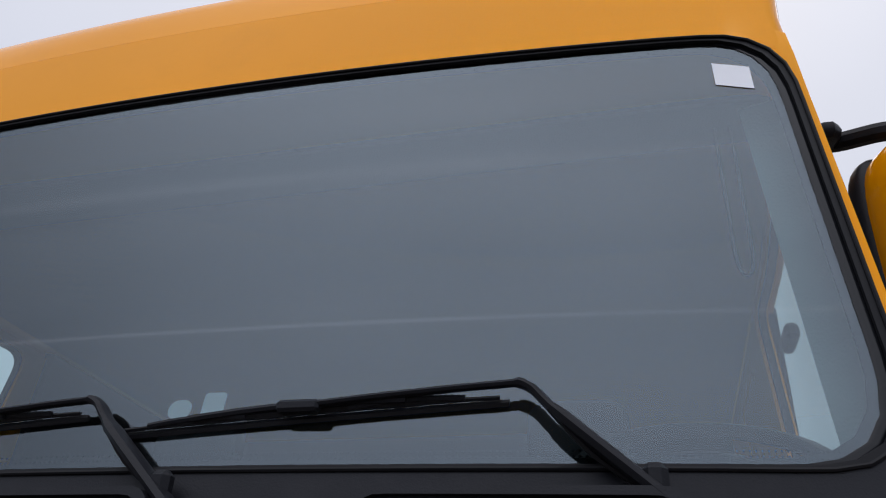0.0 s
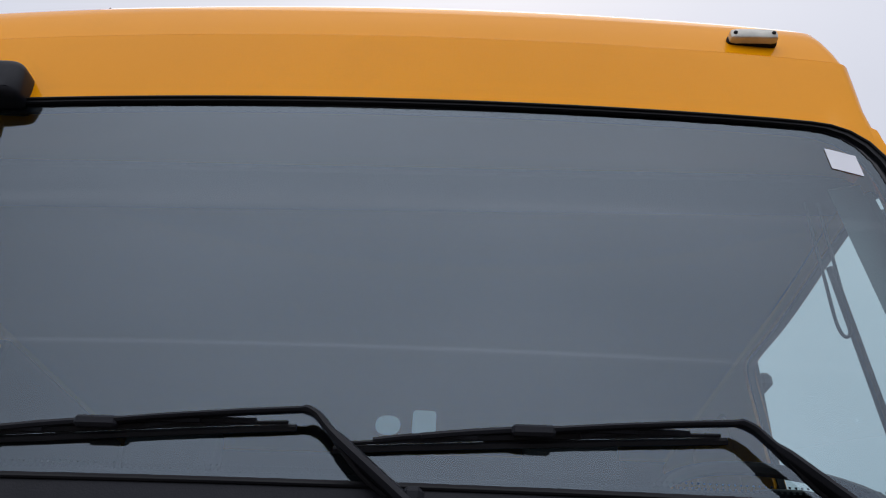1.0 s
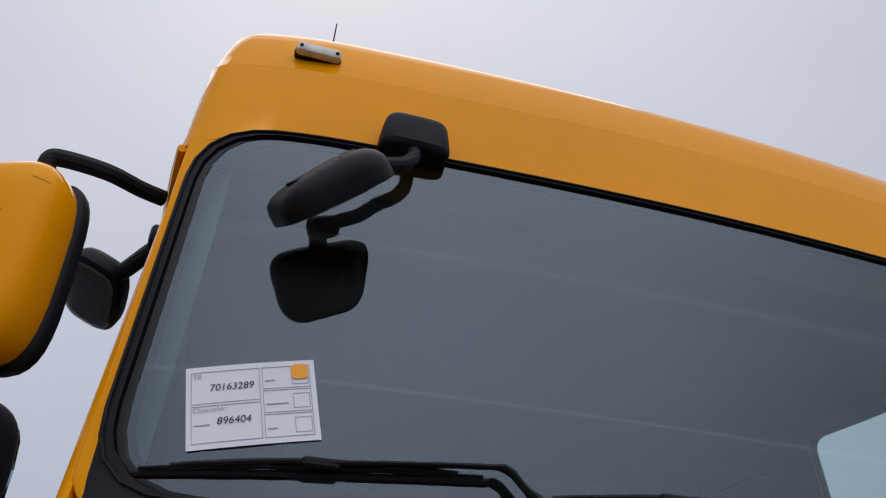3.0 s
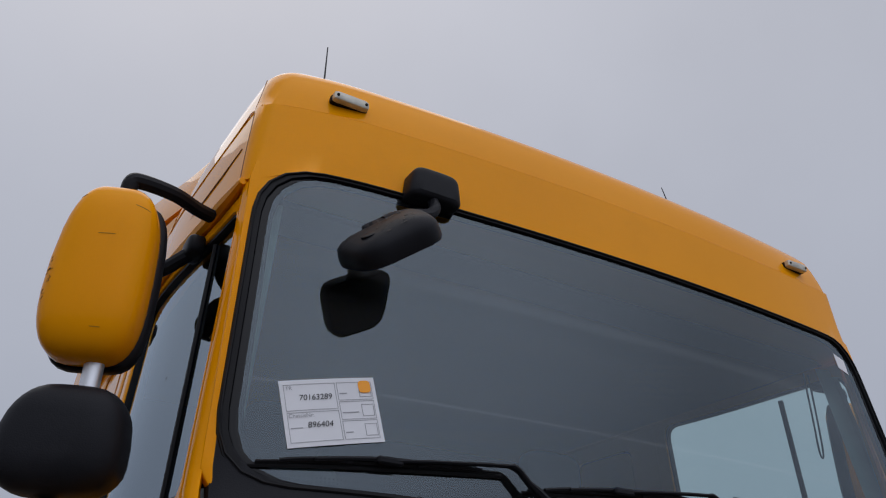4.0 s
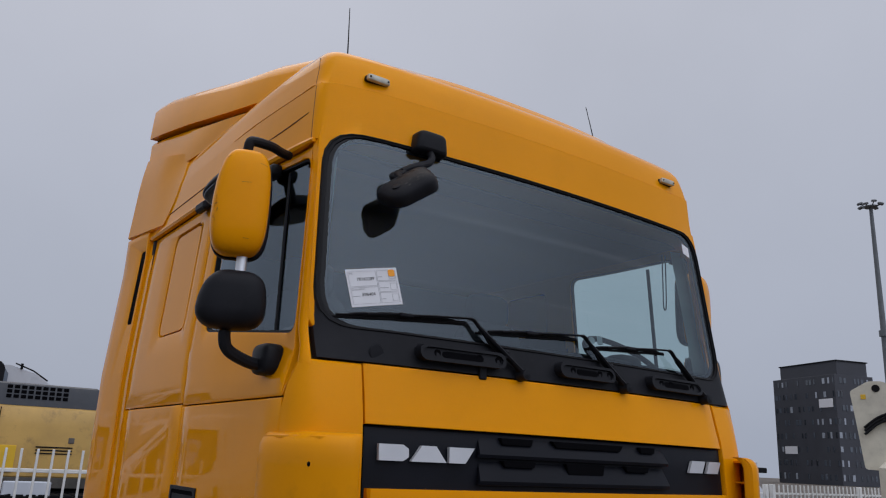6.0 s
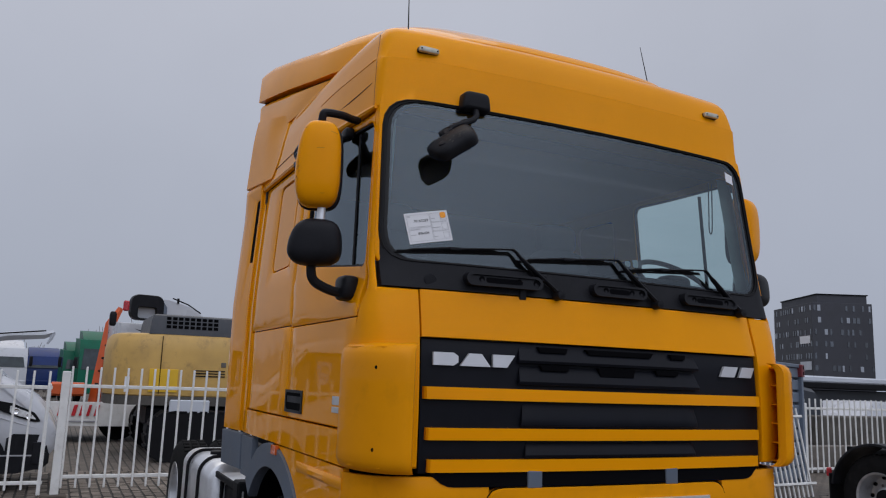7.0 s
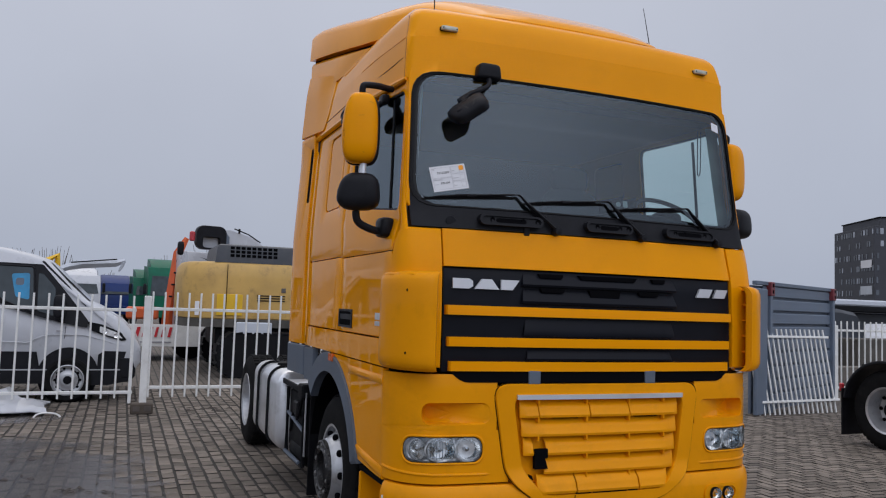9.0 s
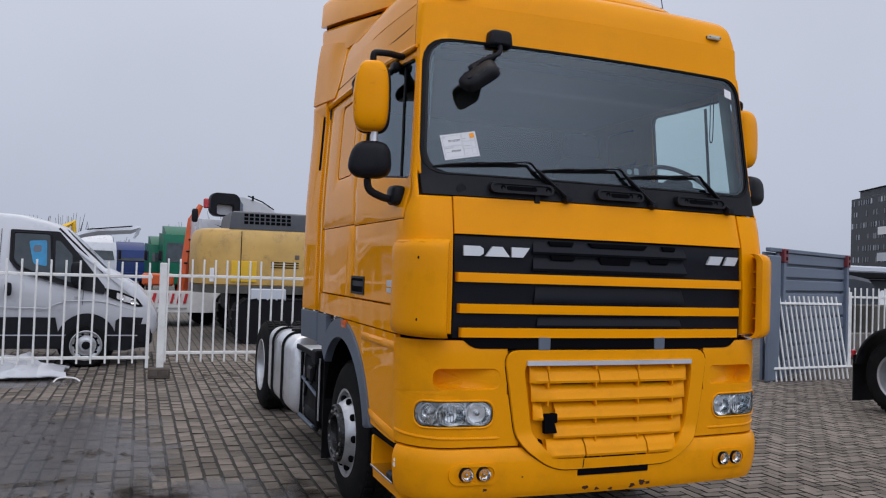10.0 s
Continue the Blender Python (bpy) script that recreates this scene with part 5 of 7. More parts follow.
for sgn in (-1, 1):
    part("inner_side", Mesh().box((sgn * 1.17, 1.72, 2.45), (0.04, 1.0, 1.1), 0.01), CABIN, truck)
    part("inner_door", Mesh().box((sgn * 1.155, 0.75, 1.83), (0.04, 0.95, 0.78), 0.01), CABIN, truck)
    px, py, pw, ps = (1.145, 0.262, 0.050, 0.03) if sgn < 0 else (1.125, 0.228, 0.062, 0.10)
    part("pillar_trim", Mesh().loft([[(sgn * (px - 0.035 * k), 0.158 + 0.115 * k, 2.25 + 0.70 * k), (sgn * (px - 0.005 - 0.035 * k), py + ps * k, 2.25 + 0.70 * k), (sgn * (px - pw - 0.035 * k), py - 0.02 + ps * k, 2.25 + 0.70 * k), (sgn * (px - 0.005 - 0.03 * k), 0.175 + 0.115 * k, 2.25 + 0.70 * k)] for k in (0, 0.25, 0.5, 0.75, 1)]), PILLAR, truck, "pale grey inner pillar trim")
    seat = Mesh().box((sgn * 0.62, 1.05, 1.92), (0.52, 0.52, 0.18), 0.05)
    s = part("seat", seat, FABRIC, truck, "dark fabric cab seat")
    part("seat_back", blob((sgn * 0.62, 1.38, 2.28), (0.50, 0.17, 0.68), 4), FABRIC, s)
    part("head_rest", blob((sgn * 0.62, 1.40, 2.70), (0.30, 0.12, 0.20), 4), FABRIC, s)
    part("seat_base", Mesh().box((sgn * 0.62, 1.05, 1.64), (0.40, 0.42, 0.40), 0.03), CABIN, s)
part("bunk", Mesh().box((0, 1.95, 1.95), (2.1, 0.55, 0.22), 0.06), FABRIC, truck)
dash = Mesh().slab(lambda x, t, off: (x, 0.20 + 0.42 * t + BOW * x * x * (1 - t), 2.225 + 0.045 * math.sin(math.pi * min(t * 1.2, 1)) + off), lambda u, v: (-1.14 + 2.28 * u, v), 24, 8, 0, 0.25, 0.01)
db = part("dashboard", dash, CABIN_LT, truck, "grey plastic dashboard")
part("instrument_hood", blob((0.60, 0.55, 2.27), (0.62, 0.34, 0.14), 4), CABIN, db)
part("dash_mat", Mesh().box((-0.1, 0.40, 2.275), (0.7, 0.2, 0.015), 0.004), CABIN, db)
tilt = Matrix.Rotation(radians(38), 4, "X")
wheel_pts = [tuple(Vector((0.90, 0.54, 2.345)) + tilt @ Vector((0.235 * math.cos(2 * math.pi * k / 36), 0.235 * math.sin(2 * math.pi * k / 36), 0))) for k in range(36)]
steer = part("steering_wheel", Mesh().tube(wheel_pts, 0.016, 8, True), RUBBER, truck, "black steering wheel")
part("wheel_boss", blob((0.90, 0.55, 2.335), (0.2, 0.16, 0.10), 3), RUBBER, steer)
for a in (200, 340, 270):
    e = Vector((0.90, 0.54, 2.345)) + tilt @ Vector((0.235 * math.cos(radians(a)), 0.235 * math.sin(radians(a)), 0))
    part("spoke", Mesh().tube([(0.90, 0.55, 2.335), tuple(e)], 0.014, 6), RUBBER, steer)
# hanging cord loop at the driver's side
part("curtain_cord", Mesh().tube(smooth_path([(0.985, 0.33, 2.93), (0.986, 0.33, 2.75), (0.988, 0.332, 2.65), (1.000, 0.333, 2.622), (1.013, 0.334, 2.65), (1.014, 0.332, 2.78), (1.012, 0.33, 2.93)], 6), 0.0035, 6), RUBBER, truck)

# marker lamps and aerials
for x0, x1 in ((-0.98, -0.872), (0.858, 0.962)):
    xm = (x0 + x1) / 2
    yb = fy(xm, 3.30)
    lampb = part("roof_marker_lamp", blob((xm, yb - 0.002, 3.304), (0.112, 0.024, 0.027), 5, 20, 8), CHASSIS, truck, "weathered clear roof marker lamp")
    part("marker_lens", blob((xm, yb - 0.015, 3.305), (0.106, 0.030, 0.028), 6, 20, 8), LENSW, lampb)
    for d in (-0.042, 0.042):
        part("marker_screw", Mesh().lathe([(-0.003, 0.0), (-0.002, 0.004), (0.002, 0.005)], (xm + d, yb - 0.030, 3.305), "y", 8), CHASSIS, lampb)
for x, y, tip in ((-0.875, 0.62, (-0.862, 0.67, 3.888)), (0.81, 0.62, (0.812, 0.73, 3.905))):
    aer = part("aerial", Mesh().tube([(x, y, 3.49), ((x + tip[0]) / 2, (y + tip[1]) / 2, 3.70), tip], [0.004, 0.0032, 0.002], 6), RUBBER, truck, "thin black whip aerial")
    part("aerial_foot", Mesh().lathe([(0, 0.022), (0.015, 0.018), (0.035, 0.008), (0.036, 0)], (x, y, 3.475), "z", 12), RUBBER, aer)
# door mirrors; the driver's one is swung back
for sgn, mx, my, mz in ((-1, 0.0, 0.0, 0.0), (1, -0.105, 0.10, 0.015)):
    ca, sa = math.cos(radians(20)), math.sin(radians(20)) * sgn

    def at(x, y, z):
        return (sgn * (x + mx), y + my, z + mz)

    def turned(p):
        return Vector((p.x * ca - p.y * sa, p.x * sa + p.y * ca, p.z))

    def beside(c, dx, dy, dz=0.0):
        q = turned(Vector((sgn * dx, dy, dz)))
        return (c[0] + q.x, c[1] + q.y, c[2] + q.z)

    def bulge(p):
        outer = p.x * sgn > 0
        k = max(0, (p.z + 0.04) / 0.25)
        return turned(Vector((p.x * (1 - (0.26 if outer else 0.05) * k ** 1.5), p.y * (1.0 if p.y < 0 else 0.55), p.z)))

    def helmet(p):
        outer = p.x * sgn > 0
        k = max(0, (p.z + 0.05) / 0.155)
        low = max(0, (-p.z - 0.06) / 0.045)
        return turned(Vector((p.x * (1 - (0.36 if outer else 0.10) * k ** 1.8 - 0.06 * low), p.y * (1.0 if p.y < 0 else 0.6), p.z)))
    cen, wid = at(1.424, 0.30, 2.666), at(1.418 + (0.06 if sgn > 0 else 0), 0.30, 2.303)
    mir = part("door_mirror", blob(cen, (0.206, 0.19, 0.405), 3.6, 32, 20, bulge), YELLOW, truck, "yellow door mirror above a black wide-angle mirror")
    part("mirror_rim", blob(beside(cen, -0.006, 0.046), (0.212, 0.07, 0.412), 4.0, 28, 16, bulge), BLACK, mir)
    part("mirror_face", blob(beside(cen, -0.004, 0.064), (0.18, 0.014, 0.370), 4.5, 24, 12, bulge), MIRROR, mir)
    part("shell_seam", blob(beside(cen, -0.003, 0.026), (0.209, 0.006, 0.408), 3.7, 28, 12, bulge), VOID, mir)
    part("rod", Mesh().tube([at(1.400, 0.292, 2.50), at(1.400, 0.292, 2.38)], 0.020, 12), TANKM, mir)
    part("wide_mirror", blob(wid, (0.246, 0.20, 0.210), 3.5, 32, 18, helmet), BLACK, mir, "black wide-angle mirror housing")
    part("wide_face", blob(beside(wid, 0.0, 0.058), (0.215, 0.014, 0.185), 4.0, 24, 12, helmet), MIRROR, mir)
    part("upper_arm", Mesh().tube(smooth_path([at(1.415, 0.315, 2.86), at(1.415, 0.305, 2.912), at(1.39, 0.31, 2.926), at(1.31, 0.345, 2.938), (squeeze(sgn * 1.245, 2.95), 0.40, 2.948), (squeeze(sgn * 1.20, 2.95), 0.43, 2.955)], 6), 0.019, 10), BLACK, mir)
    part("lower_arm", Mesh().tube(smooth_path([at(1.425, 0.31, 2.24), at(1.425, 0.31, 2.17), at(1.40, 0.32, 2.128), (sgn * 1.32, 0.335 + my * 0.5, 2.098), (sgn * 1.25, 0.345, 2.09)], 6), 0.022, 10), BLACK, mir)
    part("mirror_foot", blob((sgn * 1.240, 0.345, 2.115), (0.09, 0.14, 0.115), 4, 20, 12), BLACK, mir)

    if sgn < 0:
        # scuffs lie on the shell's front, given as across and up from its middle
        def on_shell(x, z):
            k = max(0.0, 1 - abs(x / 0.103) ** 3.6 - abs(z / 0.2025) ** 3.6) ** (1 / 3.6)
            q = bulge(Vector((x, -0.0953 * k, z)))
            return (cen[0] + q.x, cen[1] + q.y, cen[2] + q.z)
        for x, z, dx, dz in ((0.055, 0.138, 0.030, -0.006), (-0.005, 0.055, 0.034, 0.002), (-0.078, 0.150, 0.014, 0.006), (0.020, -0.150, 0.020, 0.0)):
            part("scratch", Mesh().tube([on_shell(x + dx * k / 4, z + dz * k / 4) for k in range(5)], 0.0006, 5), SCRATCH_GROOVE, mir)
        rg = random.Random(8)
        for q in range(14):
            x, z = -0.092 + rg.uniform(0, 0.012), rg.uniform(-0.11, 0.0)
            part("scratch", Mesh().tube([on_shell(x, z), on_shell(x + rg.uniform(0.003, 0.009), z + rg.uniform(-0.006, 0.006))], 0.0006, 5), SCRATCH_GROOVE, mir)

# kerb mirror above the passenger's window, its glass turned down
tip = (Matrix.Rotation(radians(24), 4, "Y") @ Matrix.Rotation(radians(-14), 4, "X")).to_3x3()
KERB = Vector((-1.338, 0.74, 2.845))
dome = blob((0, 0, 0), (0.155, 0.24, 0.115), 3.2, 28, 14, lambda p: tip @ Vector((p.x, p.y, p.z * (1.0 if p.z > 0 else 0.35))))
dome.v = [tuple(Vector(p) + KERB) for p in dome.v]
km = part("kerb_mirror", dome, BLACK, truck, "black kerb mirror above the passenger window")
pane_k = blob((0, 0, 0), (0.135, 0.215, 0.012), 3.4, 24, 8, lambda p: tip @ (p + Vector((0, 0, -0.017))))
pane_k.v = [tuple(Vector(p) + KERB) for p in pane_k.v]
# glass in the darkened mirror colour, its dark reflection painted in
part("mirror_glass", pane_k, SHADED_MIRROR, km)
part("mirror_arm", Mesh().tube(smooth_path([(-1.185, 0.58, 2.930), (-1.215, 0.59, 2.905), (-1.255, 0.62, 2.870), (-1.30, 0.68, 2.855)], 5), 0.020, 10), BLACK, km)
part("arm_foot", blob((-1.20, 0.58, 2.925), (0.05, 0.10, 0.06), 4, 16, 10), BLACK, km)

# front mirror over the windscreen
fm = part("front_mirror", blob((-0.697, 0.167, 3.055), (0.150, 0.090, 0.104), 5, 28, 16, lambda p: Vector((p.x * (1 - 0.10 * p.z / 0.056), p.y, p.z - (0.012 * (1 - (p.x / 0.078) ** 2) * -1 if p.z < -0.03 else 0)))), BLACK, truck, "black front-view mirror on a curved arm")
turnm = (Matrix.Rotation(radians(-11), 4, "Z") @ Matrix.Rotation(radians(-23), 4, "Y") @ Matrix.Rotation(radians(-20), 4, "Z") @ Matrix.Rotation(radians(38), 4, "X") @ Matrix.Rotation(radians(18), 4, "Z")).to_3x3()
HEAD = Vector((-0.885, 0.006, 2.797))


def in_head(x, y, z):
    return tuple(HEAD + turnm @ Vector((x, y, z)))


rim = by_length(dense(round_poly([(-0.100, -0.074), (0.100, -0.074), (0.128, 0.076), (-0.128, 0.076)], 0.05, 6), 0.01), 56)
part("mirror_arm", Mesh().tube(smooth_path([(-0.700, 0.155, 3.03), (-0.703, 0.128, 2.985), (-0.725, 0.118, 2.955), (-0.76, 0.108, 2.937), (-0.80, 0.090, 2.915), (-0.840, 0.090, 2.893), (-0.862, 0.092, 2.876)], 6), 0.0155, 10), BLACK, fm)
joint = blob((0, 0, 0), (0.070, 0.046, 0.040), 4.5, 18, 12, lambda p: turnm @ p)
joint.v = [tuple(Vector(p) + Vector(in_head(0.018, 0.110, -0.012))) for p in joint.v]
part("arm_joint", joint, BLACK, fm)
part("joint_neck", Mesh().tube([in_head(0.0, 0.05, -0.006), in_head(0.012, 0.105, -0.006)], 0.020, 10), BLACK, fm)
shell = part("mirror_shell", Mesh().loft([[in_head(x * k, y * k, h * (1 + 0.25 * x * k / 0.13) if h > 0 else h) for x, y in rim] for k, h in ((0.94, -0.041), (0.985, -0.043), (1.0, -0.037), (1.0, -0.018), (0.97, -0.002), (0.89, 0.009), (0.74, 0.018), (0.48, 0.025), (0.12, 0.028))]), BLACK, fm, "scuffed black mirror shell")
# dark reflection put into the glass by its darkened colour
part("mirror_glass", Mesh().loft([[in_head(x * k, y * k, h) for x, y in rim] for k, h in ((0.925, -0.037), (0.925, -0.044), (0.6, -0.048), (0.2, -0.050), (0.02, -0.0503))]), SHADED_MIRROR, fm, "slightly domed mirror glass")
part("shell_badge", Mesh().loft([[in_head(-0.045 + 0.030 * k * math.cos(2 * math.pi * q / 20), -0.012 + 0.017 * k * math.sin(2 * math.pi * q / 20), h) for q in range(20)] for k, h in ((1.0, 0.012), (1.0, 0.0225), (0.86, 0.0235))]), DARK, shell)
rg = random.Random(3)
for q in range(16):
    x, y, ln, an = rg.uniform(-0.06, 0.06), rg.uniform(-0.05, 0.03), rg.uniform(0.002, 0.012), rg.uniform(-0.5, 0.9)
    hh = (1 + 0.25 * x / 0.13) * lerp(max(abs(x) / 0.127, abs(y) / 0.087), [(0.12, 0.0282), (0.48, 0.0252), (0.74, 0.0182), (0.89, 0.0092)])
    part("scuff", Mesh().tube([in_head(x, y, hh), in_head(x + ln * math.cos(an), y + ln * math.sin(an), hh)], 0.0008, 5), CONCRETE, shell)

# notices behind the glass
def on_glass(x, z, off=0.0):
    return front(x, z, -0.012 + off)


notice = thing("paper_notice", "white printed form with handwriting, taped to the windscreen", "notice")


def sheet(u, v, off=0.0):
    """u, v in metres from the sheet's lower left corner."""
    x = -1.030 + u * 0.979 - v * 0.190
    z = 2.311 + u * 0.187 + v * 0.977
    return front(x, z, off - 0.001)


part("sheet", Mesh().slab(sheet, lambda u, v: (0.207 * u, 0.146 * v), 10, 8, 0, 0.0008, 0.0), PAPER, notice, "white paper form")


def bar(u0, v0, u1, v1, mat, name="printed_line", h=0.0012):
    part(name, Mesh().slab(sheet, lambda u, v: (u0 + (u1 - u0) * u, v0 + (v1 - v0) * v), 6, 1, h, 0.0006, 0.0), mat, notice)


def frame_box(u0, v0, u1, v1, w=0.0007):
    for q in ((u0, v0, u1, v0 + w), (u0, v1 - w, u1, v1), (u0, v0, u0 + w, v1), (u1 - w, v0, u1, v1)):
        bar(*q, INKGREY)


frame_box(0.008, 0.078, 0.116, 0.136)
frame_box(0.008, 0.010, 0.116, 0.074)
for k in range(3):
    frame_box(0.120, 0.010 + 0.043 * k, 0.198, 0.050 + 0.043 * k)
    frame_box(0.168, 0.016 + 0.043 * k, 0.195, 0.042 + 0.043 * k)
    bar(0.124, 0.024 + 0.043 * k, 0.124 + (0.016, 0.036, 0.016)[k], 0.026 + 0.043 * k, INKGREY)
bar(0.012, 0.040, 0.036, 0.0415, INKGREY)
dot = []
for k in range(28):
    ca, sa = math.cos(2 * math.pi * k / 28), math.sin(2 * math.pi * k / 28)
    grow = 0.0138 / (abs(ca) ** 4 + abs(sa) ** 4) ** 0.25
    dot.append((0.1815 + grow * ca, 0.1245 + grow * sa))
part("orange_dot", Mesh().plate(dot, sheet, 0.0022, 0.001), ORANGE, notice, "rounded orange sticker")


def lettering(text, u, v, size, mat, shear=0.0, name="lettering"):
    c = bpy.data.curves.new("text", "FONT")
    c.body, c.size, c.shear = text, size, shear
    tmp = bpy.data.objects.new("text", c)
    scene.collection.objects.link(tmp)
    bpy.context.view_layer.update()
    data = bpy.data.meshes.new_from_object(tmp.evaluated_get(bpy.context.evaluated_depsgraph_get()))
    bpy.data.objects.remove(tmp)
    for w in data.vertices:
        w.co = sheet(u + w.co.x, v + w.co.y, 0.0016)
    data.materials.clear()
    data.materials.append(mat)
    ob = new(name, data)
    ob.parent = notice
    return ob


lettering("TR", 0.011, 0.124, 0.012, INKGREY)
lettering("ChassisNr:", 0.010, 0.063, 0.012, INKGREY)
lettering("70163289", 0.036, 0.100, 0.0175, INK, 0.15, "handwriting")
lettering("896404", 0.046, 0.040, 0.0178, INK, 0.15, "handwriting")

stick = Mesh().slab(on_glass, lambda u, v: (0.997 + 0.073 * u, 2.908 + 0.056 * v - 0.014 * u), 4, 3, 0.0095, 0.0008, 0)
solo("windscreen_sticker", stick, PAPER, "pale blank sticker inside the windscreen corner", "sticker")
for x, w, h, r in ((0.208, 0.034, 0.040, 0.006), (0.155, 0.036, 0.030, 0.014)):
    o = round_rect(x, x + w, 2.318, 2.318 + h, r, 4)
    solo("dash_tag", Mesh().plate(o, lambda a, b, off: (a, fy(a, b) + 0.022 - off, b), 0, 0.0015), PAPER, "small white tag standing against the windscreen", "tag", group="white tags on the dashboard")


# ---- ground ----
g = Mesh()
g.add([(-700, -700, -0.012), (700, -700, -0.012), (700, 900, -0.012), (-700, 900, -0.012)], [(0, 1, 2, 3)])
solo("ground", g, PAVED, "grey-brown concrete block paving, damp in places", kind="structure", smooth=0)


# ---- the yard behind the lorry ----
def fence(name, label, x0, x1, y, z0, z1, rails, post_xs, pitch=0.17):
    f = thing(name, label, "fence", (0, 0, 0), group="white yard fences")
    n = int((x1 - x0) / pitch)
    pick = Mesh().box((0, 0, 0), (0.026, 0.026, z1 - z0), 0.004)
    data = finish("bar", pick, WHITEP)
    for k in range(n + 1):
        b = new("bar", data)
        b.parent = f
        b.location = (x0 + 0.04 + pitch * k, y, (z0 + z1) / 2)
        b.rotation_euler = (random.uniform(-0.006, 0.006), random.uniform(-0.006, 0.006), 0)
    for z in rails:
        part("rail", Mesh().box(((x0 + x1) / 2, y + 0.03, z), (x1 - x0, 0.035, 0.045), 0.006), WHITEP, f)
    for x, zt in post_xs:
        part("post", Mesh().box((x, y + 0.02, zt / 2 + (0.07 if x < 2 else -0.006)), (0.045 if zt < 1.505 else 0.10, 0.095, zt - (0.14 if x < 2 else -0.012)), 0.008), WHITEP, f)
    return f


fence("yard_fence", "white steel bar fence panel before the parked van", -7.6, -2.42, 8.08, 0.21, 1.655, (1.45, 0.29), ((-2.455, 1.50),), 0.182)
fence("yard_fence", "white steel bar fence panel on a concrete foot", -2.25, 1.6, 8.08, 0.22, 1.725, (1.478, 0.355), ((-2.275, 1.66), (1.62, 1.65)), 0.166)
fence("yard_fence", "white steel bar fence panel by the steel wall", 11.15, 14.05, 8.2, 0.14, 1.60, (1.406, 0.217), ((11.2, 1.51), (14.02, 1.6)))
fence("yard_fence", "white steel bar fence with double posts", 14.3, 24.0, 8.2, 0.10, 1.60, (1.406, 0.217), ((14.28, 1.6), (18.0, 1.6), (22.0, 1.6)))

FOOTC = material("damp_brown_concrete", (0.085, 0.068, 0.054), 0.85, 0, 0, 0.25, 8, 0.6, 60, (0.04, 0.03, 0.025), 0.6)
foot = thing("fence_foot", "hollow brown-grey concrete block under a fence post", "block")
part("block_body", Mesh().box((-2.285, 8.03, 0.075), (0.30, 0.20, 0.15), 0.014), FOOTC, foot)
for x in (-2.36, -2.21):
    part("block_hollow", Mesh().box((x, 7.932, 0.075), (0.09, 0.012, 0.07), 0.004), TWIG, foot)

# leaning spare fence panel
lean_p = thing("spare_fence_panel", "white steel fence panel leaning on the steel wall", "fence", (7.30, 6.28, 0), 4.5)
lean_p.matrix_world = pose(7.30, 6.28, 0.0, -8, 0, 4.5)
data = finish("bar", Mesh().box((0, 0, 0.73), (0.028, 0.028, 1.46), 0.004), WHITEP)
for k in range(17):
    b = new("bar", data)
    b.parent = lean_p
    b.location = (0.02 + 0.118 * k, 0, 0.0)
    b.rotation_euler = (0, radians(-4.0), 0)
for z, d in ((1.32, -0.10), (0.22, 0.0)):
    part("rail", Mesh().box((0.97 + d, -0.03, z), (2.06, 0.03, 0.04), 0.005), WHITEP, lean_p)

# grey steel wall of stacked flat racks
wall = thing("steel_wall", "blue-grey ribbed steel side wall with red corner castings", "steel wall", (7.25, 6.32, 0), math.degrees(math.atan2(1.53, 3.45)))
L = math.hypot(3.45, 1.53)
for k in range(9):
    z = 0.10 + 0.235 * k
    part("wall_board", Mesh().box((L / 2 + 0.15, 0.03, z + 0.108), (L - 0.42, 0.05, 0.19), 0.014), WALLSTEEL, wall)
part("wall_backing", Mesh().box((L / 2, 0.10, 1.10), (L, 0.05, 2.16), 0.006), WALLSTEEL, wall)
for x in (0.55, L - 0.05):
    part("wall_post", Mesh().box((x, 0.0, 1.09), (0.11, 0.12, 2.18), 0.01), WALLSTEEL, wall)
    cast = part("corner_casting", Mesh().box((x, 0.0, 2.13), (0.16, 0.16, 0.24), 0.012), REDP, wall, "red steel corner casting")
    # slot shade painted as near-black plates on the casting
    for dz in (-0.05, 0.06):
        part("casting_slot", Mesh().box((x, -0.082, 2.13 + dz), (0.05, 0.01, 0.06), 0.003), VOID, cast)
part("top_rail", Mesh().box((L / 2, 0.02, 2.22), (L, 0.09, 0.07), 0.01), WALLSTEEL, wall)
part("end_door", Mesh().box((0.06, -0.06, 1.07), (0.46, 0.06, 2.10), 0.014), WALLSTEEL, wall, "smooth blue-grey end door")

# neighbouring lorry: its rear axle, wing and frame
nb = thing("neighbour_lorry", "dark lorry frame with a black-winged rear wheel", "lorry", (0, 0, 0))
wheel("rear_wheel", (6.66, 3.30, 0.505), -1, True, nb)
wheel("rear_wheel", (8.55, 3.30, 0.505), 1, True, nb)
arch = Mesh()
arch.slab(lambda a, x, off: (6.46 + x, 3.30 + (0.60 + off) * math.cos(a), 0.52 + (0.60 + off) * math.sin(a)), lambda u, v: (radians(8 + 164 * u), 0.50 * v), 20, 4, 0.02, 0.03, 0.008)
part("wheel_wing", arch, BLACK, nb, "black plastic rear wing")
part("mud_flap", Mesh().box((6.68, 3.93, 0.42), (0.44, 0.02, 0.62), 0.005), RUBBER, nb)
part("tail_lamp", Mesh().box((6.50, 3.96, 0.74), (0.06, 0.05, 0.11), 0.012), REDLENS, nb, "red tail lamp")
for x in (7.2, 8.0):
    part("chassis_rail", Mesh().box((x, 1.6, 0.90), (0.09, 5.2, 0.26), 0.01), CHASSIS, nb)
